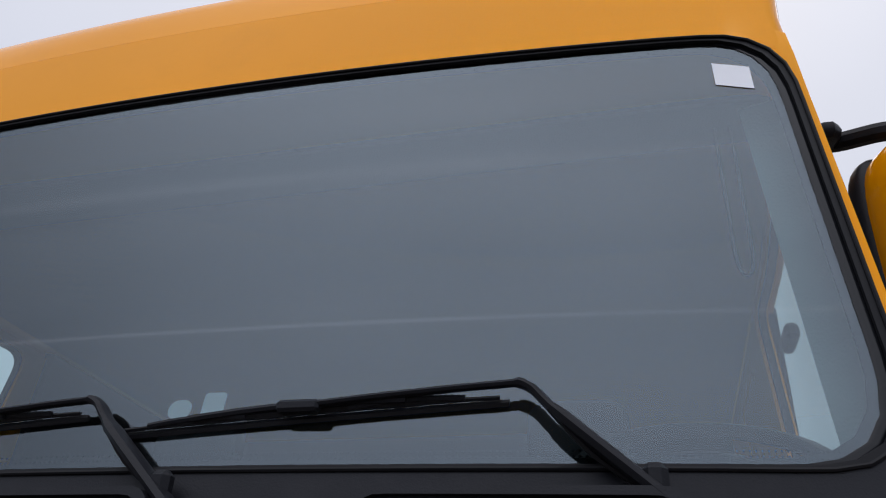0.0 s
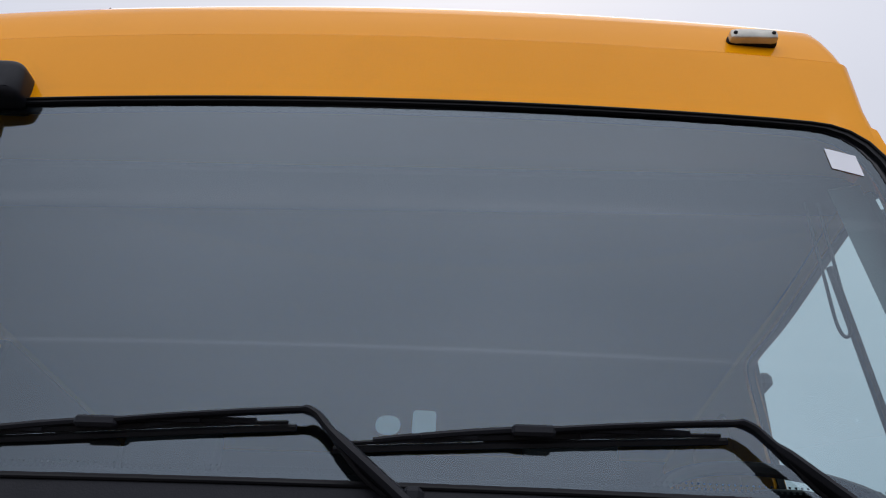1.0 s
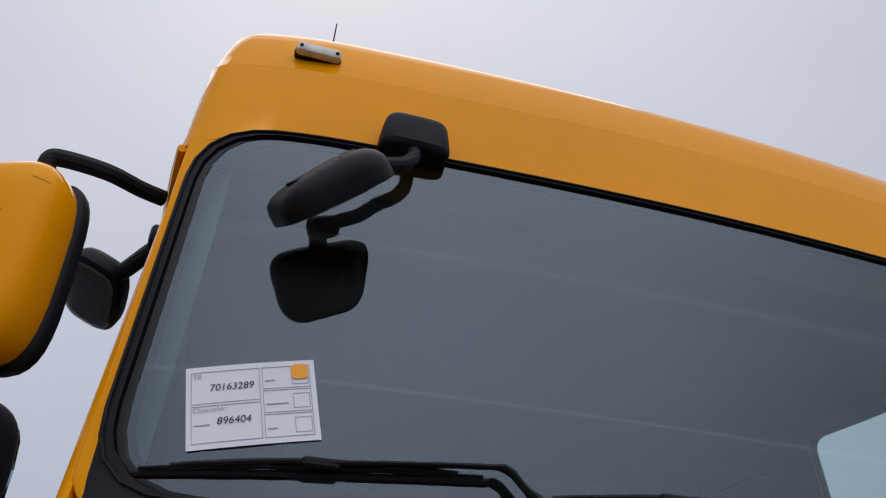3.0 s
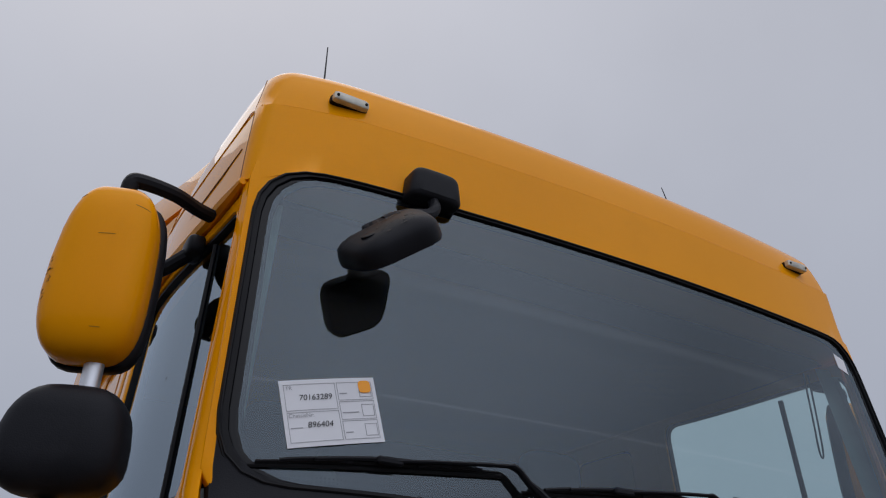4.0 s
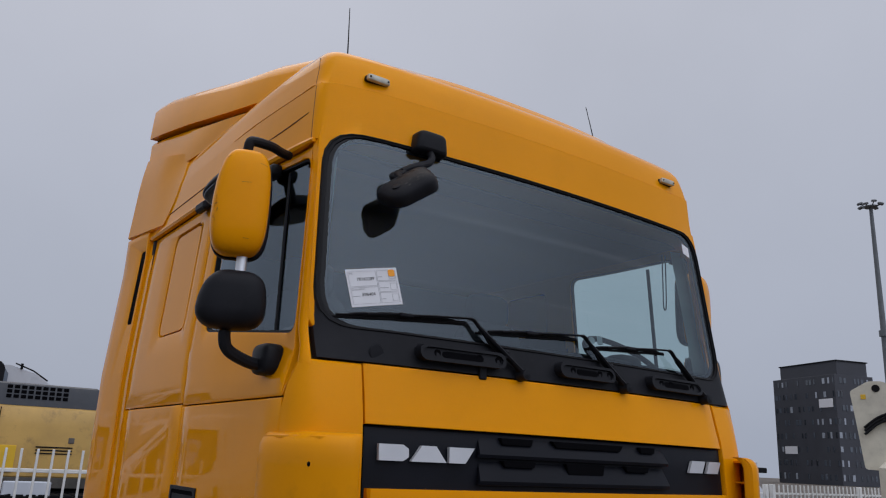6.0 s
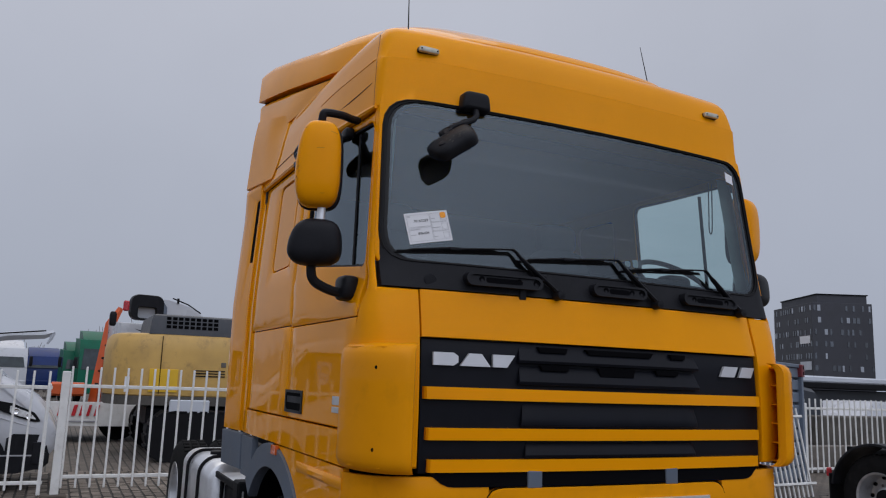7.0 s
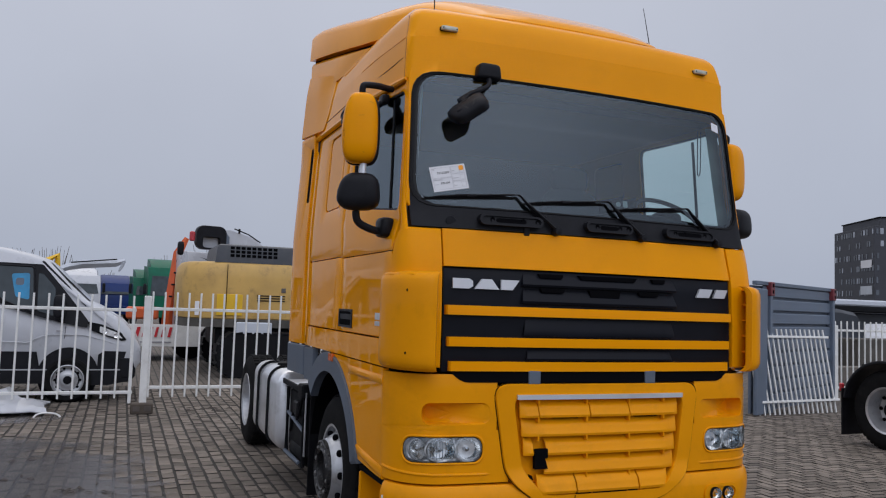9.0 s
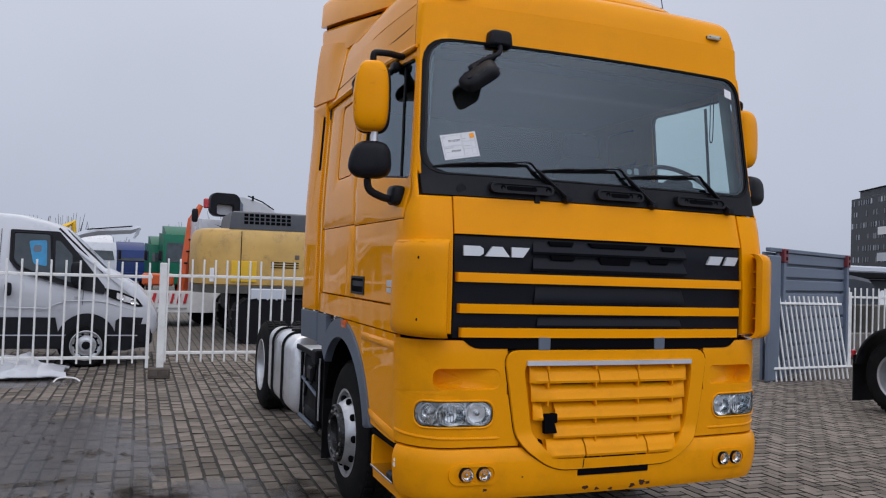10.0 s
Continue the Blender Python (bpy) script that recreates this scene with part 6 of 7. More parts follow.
part("axle", Mesh().tube([(6.7, 3.3, 0.505), (8.5, 3.3, 0.505)], 0.09, 10), CHASSIS, nb)
part("cross_member", Mesh().box((7.6, 4.1, 0.88), (0.9, 0.1, 0.24), 0.01), CHASSIS, nb)

# white panel van
van = thing("panel_van", "white panel van with black lower cladding behind the fence", "van")
prof = [(-8.4, 0.42), (-8.4, 2.25), (-8.2, 2.36), (-4.9, 2.36), (-4.35, 2.33), (-3.95, 2.24), (-3.72, 2.16), (-3.42, 1.84), (-3.10, 1.54), (-2.92, 1.45), (-2.60, 1.25), (-2.42, 1.05), (-2.32, 0.85), (-2.30, 0.60), (-2.42, 0.42)]
loops = []
for y, k in ((9.42, 0.93), (9.45, 0.97), (9.52, 1.0), (10.45, 1.02), (11.38, 1.0), (11.45, 0.97), (11.48, 0.93)):
    loops.append([(-5.4 + (x + 5.4) * (0.5 + 0.5 * k) , y + (0.22 * max(0, z - 1.35) if y < 10 else -0.22 * max(0, z - 1.35)), 1.3 + (z - 1.3) * k) for x, z in prof])
part("body", Mesh().loft(loops), VANW, van, "white painted body")


def van_side(x, z, off=0.0):
    return (x, 9.43 + 0.22 * max(0, z - 1.35) - off, z)


arch_v = [(-3.33 + 0.43 * math.cos(radians(q)), 0.40 + 0.43 * math.sin(radians(q))) for q in range(160, 19, -10)]
part("cladding", Mesh().plate([(-8.3, 0.30), (-8.3, 0.77), (-3.78, 0.76)] + arch_v + [(-2.92, 0.72), (-2.84, 0.78), (-2.47, 0.77), (-2.42, 0.65), (-2.37, 0.48), (-2.45, 0.32), (-2.76, 0.25), (-3.0, 0.25), (-3.70, 0.28)], van_side, 0.008, 0.04), BLACK, van)
part("front_bumper", Mesh().box((-2.52, 10.45, 0.52), (0.30, 2.08, 0.46), 0.09), BLACK, van)
glazing = part("side_window", Mesh().plate(round_poly([(-4.41, 2.06), (-3.90, 2.05), (-3.84, 1.35), (-4.08, 1.44), (-4.31, 1.54), (-4.40, 1.64)], 0.05), van_side, 0.015, 0.03), VANGLASS, van, "dark side window")
part("window_border", Mesh().plate(round_poly([(-4.46, 2.10), (-3.78, 2.09), (-3.60, 1.88), (-3.29, 1.50), (-3.09, 1.24), (-3.10, 1.13), (-3.49, 1.21), (-3.86, 1.31), (-4.10, 1.39), (-4.35, 1.49), (-4.45, 1.62)], 0.03), van_side, 0.010, 0.03), BLACK, van)
part("quarter_light", Mesh().plate(round_poly([(-3.83, 1.95), (-3.76, 1.94), (-3.58, 1.73), (-3.56, 1.30), (-3.81, 1.38)], 0.02), van_side, 0.018, 0.03), VANGLASS, van, "front quarter light")
part("window_seal", Mesh().tube([van_side(a, c, 0.017) for a, c in round_poly([(-4.41, 2.06), (-3.90, 2.05), (-3.84, 1.35), (-4.08, 1.44), (-4.31, 1.54), (-4.40, 1.64)], 0.05)], 0.014, 6, True), BLACK, van)
part("seat_cover", Mesh().plate(round_poly([(-4.20, 1.93), (-3.95, 1.95), (-3.93, 1.54), (-4.12, 1.58)], 0.04), van_side, 0.019, 0.004), BLUEW, glazing, "blue seat cover behind the glass")
part("head_rest", Mesh().plate(round_rect(-4.13, -4.02, 1.76, 1.87, 0.03), van_side, 0.0205, 0.003), GREYP, glazing)
part("windscreen_edge", Mesh().tube([(-3.79, 9.62, 2.14), (-3.50, 9.56, 1.85), (-3.13, 9.50, 1.47)], 0.018, 8), BLACK, van)
ws_v = Mesh().add([(-3.68, 9.72, 2.135), (-3.09, 9.58, 1.555), (-3.09, 11.3, 1.555), (-3.68, 11.2, 2.135)], [(0, 1, 2, 3)])
part("windscreen", ws_v, VANGLASS, van)
lampv = part("headlamp", Mesh().plate(round_poly([(-3.10, 1.23), (-2.89, 1.19), (-2.61, 1.07), (-2.52, 0.95), (-2.60, 0.94), (-2.80, 1.00), (-3.06, 1.10)], 0.02), van_side, 0.012, 0.04), CHASSIS, van, "clear headlamp with a dark surround")
part("lamp_lens", Mesh().plate(round_poly([(-2.92, 1.165), (-2.66, 1.065), (-2.58, 0.975), (-2.80, 1.020), (-2.92, 1.07)], 0.02), van_side, 0.016, 0.02), CHROME, lampv)
for lx, lz in ((-2.84, 1.085), (-2.68, 1.02)):
    part("lamp_bowl", Mesh().lathe([(0.006, 0), (0.0, 0.028), (-0.010, 0.038), (0.004, 0.044)], (lx, van_side(lx, lz, 0.018)[1], lz), "y", 14), BOWL, lampv)
part("door_mirror", blob((-3.50, 9.33, 1.45), (0.17, 0.16, 0.36), 4), BLACK, van, "black door mirror")
part("mirror_foot", Mesh().tube([(-3.49, 9.34, 1.28), (-3.44, 9.44, 1.24)], 0.03, 8), BLACK, van)
part("door_handle", blob((-4.44, 9.415, 1.185), (0.10, 0.05, 0.20), 4), BLACK, van)
part("side_badge", Mesh().plate([(-3.53, 1.09), (-3.44, 1.085), (-3.44, 1.065), (-3.53, 1.07)], van_side, 0.006, 0.01), INKGREY, van)
part("body_crease", Mesh().tube(smooth_path([van_side(a, c, -0.002) for a, c in ((-8.2, 0.92), (-4.4, 0.91), (-3.97, 0.89), (-3.82, 0.95), (-3.60, 1.02), (-3.16, 1.02), (-2.98, 0.98), (-2.48, 0.83))], 5), 0.009, 6), VANW, van)
# near-black lines painted for the shade in the door gaps
part("door_gap", Mesh().tube([van_side(-3.40, 1.19, 0.0), van_side(-3.405, 1.05, 0.0), van_side(-3.41, 0.96, 0.0)], 0.004, 6), VOID, van)
part("door_gap", Mesh().tube([van_side(-4.58, 2.10, 0.0), van_side(-4.58, 1.40, 0.0), van_side(-4.56, 0.80, 0.0)], 0.004, 6), VOID, van)
for x in (-3.33, -7.2):
    vw = part("wheel", Mesh().lathe([(-0.10, 0.22), (-0.11, 0.30), (-0.08, 0.335), (0.08, 0.335), (0.11, 0.30), (0.1, 0.2)], (x, 9.47, 0.335), "y", 32), TYRE, van, "black tyre with a silver steel rim")
    rimv = part("rim", Mesh().lathe([(-0.105, 0.235), (-0.11, 0.222), (-0.06, 0.205), (-0.045, 0.165), (-0.055, 0.11), (-0.075, 0.085), (-0.08, 0.0)], (x, 9.47, 0.335), "y", 32), SILVER, vw, "silver steel rim with slots")
    for k in range(10):
        a = math.pi * k / 5
        part("rim_hole", blob((x + 0.178 * math.cos(a), 9.418, 0.335 + 0.178 * math.sin(a)), (0.042, 0.02, 0.042), 2.4, 10, 6), VOID, rimv)
    part("hub_cap", Mesh().lathe([(-0.10, 0.0), (-0.098, 0.055), (-0.07, 0.066)], (x, 9.47, 0.335), "y", 16), CHASSIS, rimv)
    part("wheel", Mesh().lathe([(-0.10, 0.0), (-0.11, 0.30), (-0.08, 0.335), (0.08, 0.335), (0.11, 0.30), (0.1, 0.0)], (x, 11.3, 0.335), "y", 24), TYRE, van)
# shade of the wheel well painted as a near-black disc
part("wheel_well", Mesh().lathe([(0, 0), (0, 0.425), (0.25, 0.425)], (-3.33, 9.424, 0.40), "y", 28), VOID, van)

# crumpled sheet and a hoop on the ground
rows = []
for j in range(9):
    rows.append([(-4.95 + 0.16 * i + 0.03 * math.sin(i * 2.3 + j), 7.98 + 0.085 * j + 0.02 * math.sin(i), 0.02 + (0.22 + 0.26 * noise.noise((i * 0.9, j * 0.8, 3))) * math.sin(math.pi * j / 8) * (0.35 + 0.65 * math.sin(math.pi * i / 9)) + 0.05 * abs(math.sin(i * 1.7 + j * 1.3))) for i in range(10)])
sheetm = Mesh().grid(rows).grid([[(x, y, z - 0.012) for x, y, z in r] for r in rows])
solo("plastic_sheet", sheetm, VANW, "crumpled white sheet lying by the fence", "sheet", smooth=20)
solo("plastic_hoop", Mesh().tube(smooth_path([(-3.62, 7.75, 0.01), (-3.58, 7.78, 0.05), (-3.48, 7.80, 0.065), (-3.36, 7.80, 0.05), (-3.30, 7.79, 0.01)], 5), 0.012, 6), WHITEP, "bent white plastic hoop on the paving", "hoop")

# excavator
ex = thing("excavator", "weathered yellow excavator with a black engine hood", "excavator")
loops = []
for z, k in ((1.18, 0.96), (1.22, 0.99), (1.6, 1.0), (2.1, 1.0), (2.32, 0.985), (2.42, 0.95), (2.45, 0.9)):
    pl = [(-1.52, 15.0), (-1.50, 14.5), (-1.36, 14.1), (-1.1, 13.85), (-0.7, 13.76), (0.5, 13.75), (2.6, 13.75), (2.6, 16.2), (-0.7, 16.25), (-1.1, 16.15), (-1.36, 15.9), (-1.5, 15.5)]
    loops.append([(0.6 + (x - 0.6) * k, 15 + (y - 15) * k, z) for x, y in pl])
part("house_body", Mesh().loft(loops), EXCY, ex, "faded yellow bodywork with scrapes")
part("counterweight_patch", Mesh().slab(lambda a, b, off: (a, 13.75 - off, b), lambda u, v: (-0.72 + 0.55 * u, 1.28 + 0.46 * v), 3, 3, 0.01, 0.02), EXCB, ex)
# panel gap and hood slots: shade painted as near-black boxes
part("panel_gap", Mesh().box((-0.52, 13.74, 1.82), (0.014, 0.02, 1.15), 0.002), VOID, ex)
hood = part("engine_hood", Mesh().loft([[(0.35 + (x - 0.35) * k, 15 + (y - 15) * k, z) for x, y in ((-0.78, 13.85), (1.15, 13.85), (1.15, 16), (-0.78, 16))] for z, k in ((2.44, 1), (2.72, 0.975), (2.82, 0.95), (2.85, 0.90))]), HOODM, ex, "black engine hood with a slotted grille")
for i in range(9):
    for j in range(3):
        part("hood_slot", Mesh().box((-0.42 + 0.118 * i, 13.862 + 0.012 * j, 2.60 + 0.085 * j), (0.085, 0.03, 0.06), 0.004), VOID, hood)
for k in range(3):
    part("side_louvre", Mesh().box((0.45, 13.745, 1.62 + 0.055 * k), (0.62, 0.03, 0.022), 0.005), RUBBER, ex)
part("name_plate", Mesh().box((0.72, 13.745, 1.86), (0.10, 0.02, 0.10), 0.006), CONCRETE, ex)
part("notice_plate", Mesh().box((-1.12, 13.80, 1.42), (0.09, 0.012, 0.30), 0.003), PAPER, ex)
part("grimy_skirt", Mesh().loft([[(0.6 + (x - 0.6) * 0.985, 15 + (q - 15) * 0.985, z) for x, q in ((-1.50, 14.5), (-1.36, 14.1), (-1.1, 13.85), (-0.7, 13.74), (2.6, 13.73), (2.6, 16.2), (-0.7, 16.25), (-1.5, 15.5))] for z in (1.02, 1.20)]), GRIME, ex)
part("turntable", Mesh().lathe([(0, 0), (0, 0.9), (0.25, 0.9), (0.25, 0)], (0.9, 14.9, 0.95), "z", 24), CHASSIS, ex)
part("under_frame", Mesh().box((0.9, 15.0, 0.80), (3.2, 2.2, 0.45), 0.06), CHASSIS, ex)
for y in (13.3, 16.3):
    tr = [(x, z) for x, z in round_rect(-0.75, 2.9, 0.0, 0.92, 0.42, 8)]
    trk = part("track", Mesh().loft([[(x, y - 0.3, z) for x, z in tr], [(x, y + 0.3, z) for x, z in tr]]), RUBBER, ex, "muddy steel track")
    d = by_length(dense(tr, 0.05), 44)
    for q, (x, z) in enumerate(d):
        x2, z2 = d[(q + 1) % 44]
        a = math.atan2(z2 - z, x2 - x)
        part("track_shoe", Mesh().box((x, y, z), (0.15, 0.62, 0.05), 0.01, Matrix.Rotation(-a, 3, "Y")), CHASSIS, trk)
part("load_sheet", Mesh().box((0.0, 13.05, 1.02), (0.75, 0.05, 0.28), 0.02), SHEDW, ex)
part("cab_seat_bar", Mesh().tube([(-0.72, 14.0, 2.46), (-0.60, 14.0, 2.62), (-0.45, 14.0, 2.7)], 0.02, 6), RUBBER, ex)


# lorry cabs further back
def lorry_cab(label, at, paint, turn=0, h=3.0, w=2.4, d=2.0, roof="deflector"):
    c = thing("parked_lorry", label, "lorry", at, turn, group="parked lorries in the yard")
    prof = [(0, 0.55), (0.02, 1.5), (0.22, h - 0.75), (0.45, h - 0.35), (d, h - 0.25), (d, 0.55)]
    part("cab_body", Mesh().loft([[(x, y * 1.0, z) for y, z in prof] for x in (-w / 2, -w / 2 + 0.06, w / 2 - 0.06, w / 2)]), paint, c)
    part("windscreen", Mesh().add([(-w / 2 + 0.12, 0.015, 1.62), (w / 2 - 0.12, 0.015, 1.62), (w / 2 - 0.2, 0.205, h - 0.80), (-w / 2 + 0.2, 0.205, h - 0.80)], [(0, 1, 2, 3)]), VANGLASS, c)
    for sx in (-1, 1):
        part("side_window", Mesh().box((sx * w / 2, 0.75, 1.95), (0.03, 0.70, 0.55), 0.02), VANGLASS, c)
        part("mirror", blob((sx * (w / 2 + 0.16), 0.1, 1.95), (0.16, 0.14, 0.55), 4), BLACK, c)
        part("wheel", Mesh().lathe([(-0.15, 0), (-0.15, 0.42), (-0.12, 0.5), (0.12, 0.5), (0.15, 0.42), (0.15, 0)], (sx * (w / 2 - 0.2), 1.2, 0.5), "x", 24), TYRE, c)
    part("bumper", Mesh().box((0, 0.0, 0.70), (w, 0.25, 0.5), 0.05), paint, c)
    if roof == "deflector":
        part("roof_deflector", Mesh().loft([[(x, y, z) for y, z in ((0.5, h - 0.35), (1.0, h), (d, h + 0.15), (d, h - 0.3))] for x in (-w / 2 + 0.15, w / 2 - 0.15)]), paint, c)
    return c


lorry_cab("white lorry cab with a roof deflector", (-4.80, 44.0, 0), VANW, 10, 2.95, 2.1)
lorry_cab("dark blue lorry cab", (-3.0, 45.5, 0), BLUEP, 4, 2.60, 1.86)
lorry_cab("dark green lorry cab beside a taller one", (-1.12, 41.5, 0), GREENP, 6, 2.90, 1.95)
lorry_cab("dark green tall lorry cab", (-0.42, 40.0, 0), GREENP, 6, 3.45, 1.98)
wl = lorry_cab("white lorry cab with a black roof visor frame", (0.30, 18.2, 0), VANW, 8, 3.22, 2.6, roof="flat")
ii = by_length(round_rect(-1.06, -0.60, 2.98, 3.26, 0.06, 6), 48)
oo = by_length(round_rect(-1.25, -0.42, 2.93, 3.57, 0.20, 6), 48)
part("roof_visor", Mesh().ring(oo, ii, lambda a, b, off: (a, -0.15 + 0.12 * a - off, b), 0.0, 0.25, 0.04), BLACK, wl, "black roof visor frame")
part("visor_back", Mesh().box((-0.83, 0.0, 3.12), (0.60, 0.06, 0.34), 0.02), VANW, wl)
part("air_pipe", Mesh().tube([(-0.42, -0.1, 2.95), (-0.42, -0.1, 3.28), (-0.50, -0.08, 3.42)], [0.10, 0.10, 0.08], 10), GREYP, wl)
part("roof_pod", Mesh().loft([[(x, 0.2 + dy, z) for dy, z in ((0, 2.7), (0.02, t), (0.8, t + 0.04), (1.4, 2.7))] for x, t in ((-0.40, 3.52), (-0.2, 3.52), (0.4, 3.36), (0.75, 3.12))]), VANW, wl)
part("roof_rail", Mesh().tube([(-0.12, 0.2, 3.57), (0.30, 0.25, 3.44), (0.66, 0.3, 3.24)], 0.018, 6), CHASSIS, wl)
part("rail_post", Mesh().tube([(0.02, 0.2, 3.45), (0.02, 0.2, 3.58)], 0.03, 6), CHASSIS, wl)
part("marker_lamp", Mesh().box((-1.36, -0.3, 3.25), (0.14, 0.1, 0.26), 0.03), REDLENS, wl)
part("black_mirror", blob((-1.62, -0.2, 2.92), (0.16, 0.14, 0.36), 4), BLACK, wl)
part("dark_flash", Mesh().add([(-1.06, -0.02, 2.72), (-0.45, -0.02, 2.58), (-0.50, -0.02, 2.50)], [(0, 1, 2)]), BLACK, wl)

# orange boom
boom = thing("orange_boom", "orange-red steel loading boom between the parked lorries", "boom")
part("boom_arm", Mesh().tube([(-1.40, 20.0, 0.75), (-1.32, 20.0, 1.6), (-1.20, 20.0, 2.9), (-0.98, 20.0, 3.35)], [0.17, 0.16, 0.13, 0.07], 4), ORANGEP, boom)
part("boom_foot", Mesh().box((-2.08, 20.0, 1.15), (0.85, 0.8, 0.34), 0.05), ORANGEP, boom)
for k in range(5):
    part("boom_rung", Mesh().box((-1.40 + 0.05 * k, 19.84, 1.3 + 0.34 * k), (0.10, 0.05, 0.05), 0.01), RUBBER, boom)

# low trailer board with red lettering as plain bars
tb = thing("trailer_board", "white trailer side board with red lettering bars", "trailer")
part("board", Mesh().slab(lambda a, b, off: (a, 17.5 - off, b), lambda u, v: (-2.80 + 2.24 * u - 0.06 * (1 - v) * u, 0.36 + 0.56 * v), 6, 3, 0.02, 0.05), WHITEP, tb)
for x0, x1 in ((-2.28, -2.20), (-2.12, -2.06), (-1.98, -1.90), (-1.82, -1.76), (-1.66, -1.60), (-1.50, -1.43)):
    part("red_bar", Mesh().plate([(x0, 0.60), (x1, 0.60), (x1 + 0.05, 0.85), (x0 + 0.05, 0.85)], lambda a, b, off: (a, 17.47 - off, b), 0.014, 0.02), BOARDRED, tb)
part("grey_bar", Mesh().box((-1.85, 17.466, 0.47), (0.90, 0.01, 0.035), 0.002), INKGREY, tb)
part("trailer_deck", Mesh().box((-1.7, 18.6, 0.5), (3.0, 2.0, 0.25), 0.03), CHASSIS, tb)
for x in (-2.6, -0.9):
    tw = part("wheel", Mesh().lathe([(-0.15, 0), (-0.15, 0.38), (-0.12, 0.45), (0.12, 0.45), (0.15, 0)], (x, 18.2, 0.45), "y", 24), TYRE, tb)
tw = part("spare_wheel", Mesh().lathe([(-0.12, 0.26), (-0.13, 0.40), (-0.1, 0.46), (0.1, 0.46), (0.13, 0.3)], (-0.30, 16.9, 0.56), "y", 28), TYRE, tb)
part("rim", Mesh().lathe([(-0.12, 0.27), (-0.05, 0.2), (-0.09, 0.1), (-0.09, 0)], (-0.30, 16.9, 0.56), "y", 20), SILVER, tw)

# far crane booms
cr = thing("crane", "pale folded crane boom on a lorry far behind", "crane", (0, 0, 0))
part("boom", Mesh().tube([(-5.9, 36, 2.45), (-5.0, 36, 2.82), (-4.4, 36, 2.97), (-3.0, 36, 3.08), (-2.6, 36, 3.22)], [0.10, 0.16, 0.20, 0.17, 0.10], 4), SHEDW, cr)
part("boom_rail", Mesh().tube([(-4.9, 35.8, 3.02), (-2.95, 35.8, 3.26)], 0.03, 4), CHASSIS, cr)
part("carrier", Mesh().box((-7.6, 36.4, 1.0), (3.0, 2.2, 0.9), 0.1), CHASSIS, cr)
part("carrier_wheel", Mesh().lathe([(-0.2, 0), (-0.2, 0.5), (0.2, 0.5), (0.2, 0)], (-5.5, 35.4, 0.5), "y", 20), TYRE, cr)
part("boom_hook", Mesh().tube([(-2.66, 36, 3.2), (-2.72, 36, 2.95), (-2.86, 36, 2.7)], [0.10, 0.09, 0.05], 6), SHEDW, cr)
part("boom_mast", Mesh().box((-6.1, 36, 1.9), (0.4, 0.4, 1.2), 0.05), SHEDW, cr)
ea = thing("yellow_digger", "yellow excavator arm far behind", "excavator", (0, 0, 0))
part("digger_body", Mesh().box((-7.6, 38, 1.1), (2.2, 2.4, 2.2), 0.15), EXCB, ea)
part("digger_arm", Mesh().tube([(-7.2, 37, 2.1), (-6.05, 37, 3.02), (-5.55, 37, 3.36), (-5.50, 37, 2.6)], [0.2, 0.18, 0.16, 0.12], 4), EXCB, ea)

# bare bushes on the horizon
tw = Mesh()
rng = random.Random(4)
for k in range(420):
    x, y = rng.uniform(-30, 14), rng.uniform(56, 64)
    h = rng.uniform(2.2, 4.6) * (1 + 0.25 * math.sin(x * 0.6))
    p = Vector((x, y, 0))
    for q in range(4):
        e = p + Vector((rng.uniform(-0.9, 0.9), 0, h * rng.uniform(0.7, 1.0)))
        tw.tube([tuple(p), tuple((p + e) / 2 + Vector((rng.uniform(-0.2, 0.2), 0, 0))), tuple(e)], [0.05, 0.03, 0.012], 4)
solo("far_bushes", tw, TWIG, "bare brown bushes along the far edge of the yard", "bushes", "stuff", smooth=0)


# ---- far buildings ----
def office(label, at, turn, w, d, h, tall, signs):
    """A dark slab block; its near corner at the place given, fronts along x and y."""
    b = thing("office_block", label, "building", at, turn, group="dark office blocks")
    part("wall", Mesh().box((w / 2, d / 2, h / 2), (w, d, h), 0.05), CLAD, b, smooth=0)
    part("roof_storey", Mesh().box((w / 2 + 0.6, d / 2, h + tall / 2), (w - 3, d - 2, tall), 0.05), CLAD, b, smooth=0)
    part("roof_edge", Mesh().box((w / 2 + 0.6, d / 2, h + tall + 0.15), (w - 2.4, d - 1.4, 0.3), 0.03), CHASSIS, b, smooth=0)
    rng = random.Random(int(at[0]))
    floors = 8
    for face, span in (("x", w), ("y", d)):
        n = int(span / 1.55)
        for f in range(floors):
            z = h * (f + 0.5) / floors + 0.2
            for k in range(n):
                if rng.random() < 0.32:
                    continue
                u = span * (k + 0.5) / n + rng.uniform(-0.3, 0.3)
                ww, hh = rng.choice((0.55, 0.6, 0.9)), rng.choice((1.5, 1.6, 1.7))
                mat = PANELIT if rng.random() < 0.26 else PANE
                c, s = ((u, -0.04, z), (ww, 0.12, hh)) if face == "x" else ((-0.04, u, z), (0.12, ww, hh))
                part("window", Mesh().box(c, s, 0.02), mat, b, smooth=0)
    for face, u, z, sw, sh, mat in signs:
        c, s = ((u, -0.15, z), (sw, 0.12, sh)) if face == "x" else ((-0.15, u, z), (0.12, sw, sh))
        part("blank_sign", Mesh().box(c, s, 0.02), mat, b, "plain sign panel", smooth=0)
    return b


def polar(az, dist, eye=(-2.42, -3.1)):
    return (eye[0] + dist * math.sin(radians(az)), eye[1] + dist * math.cos(radians(az)), 0)


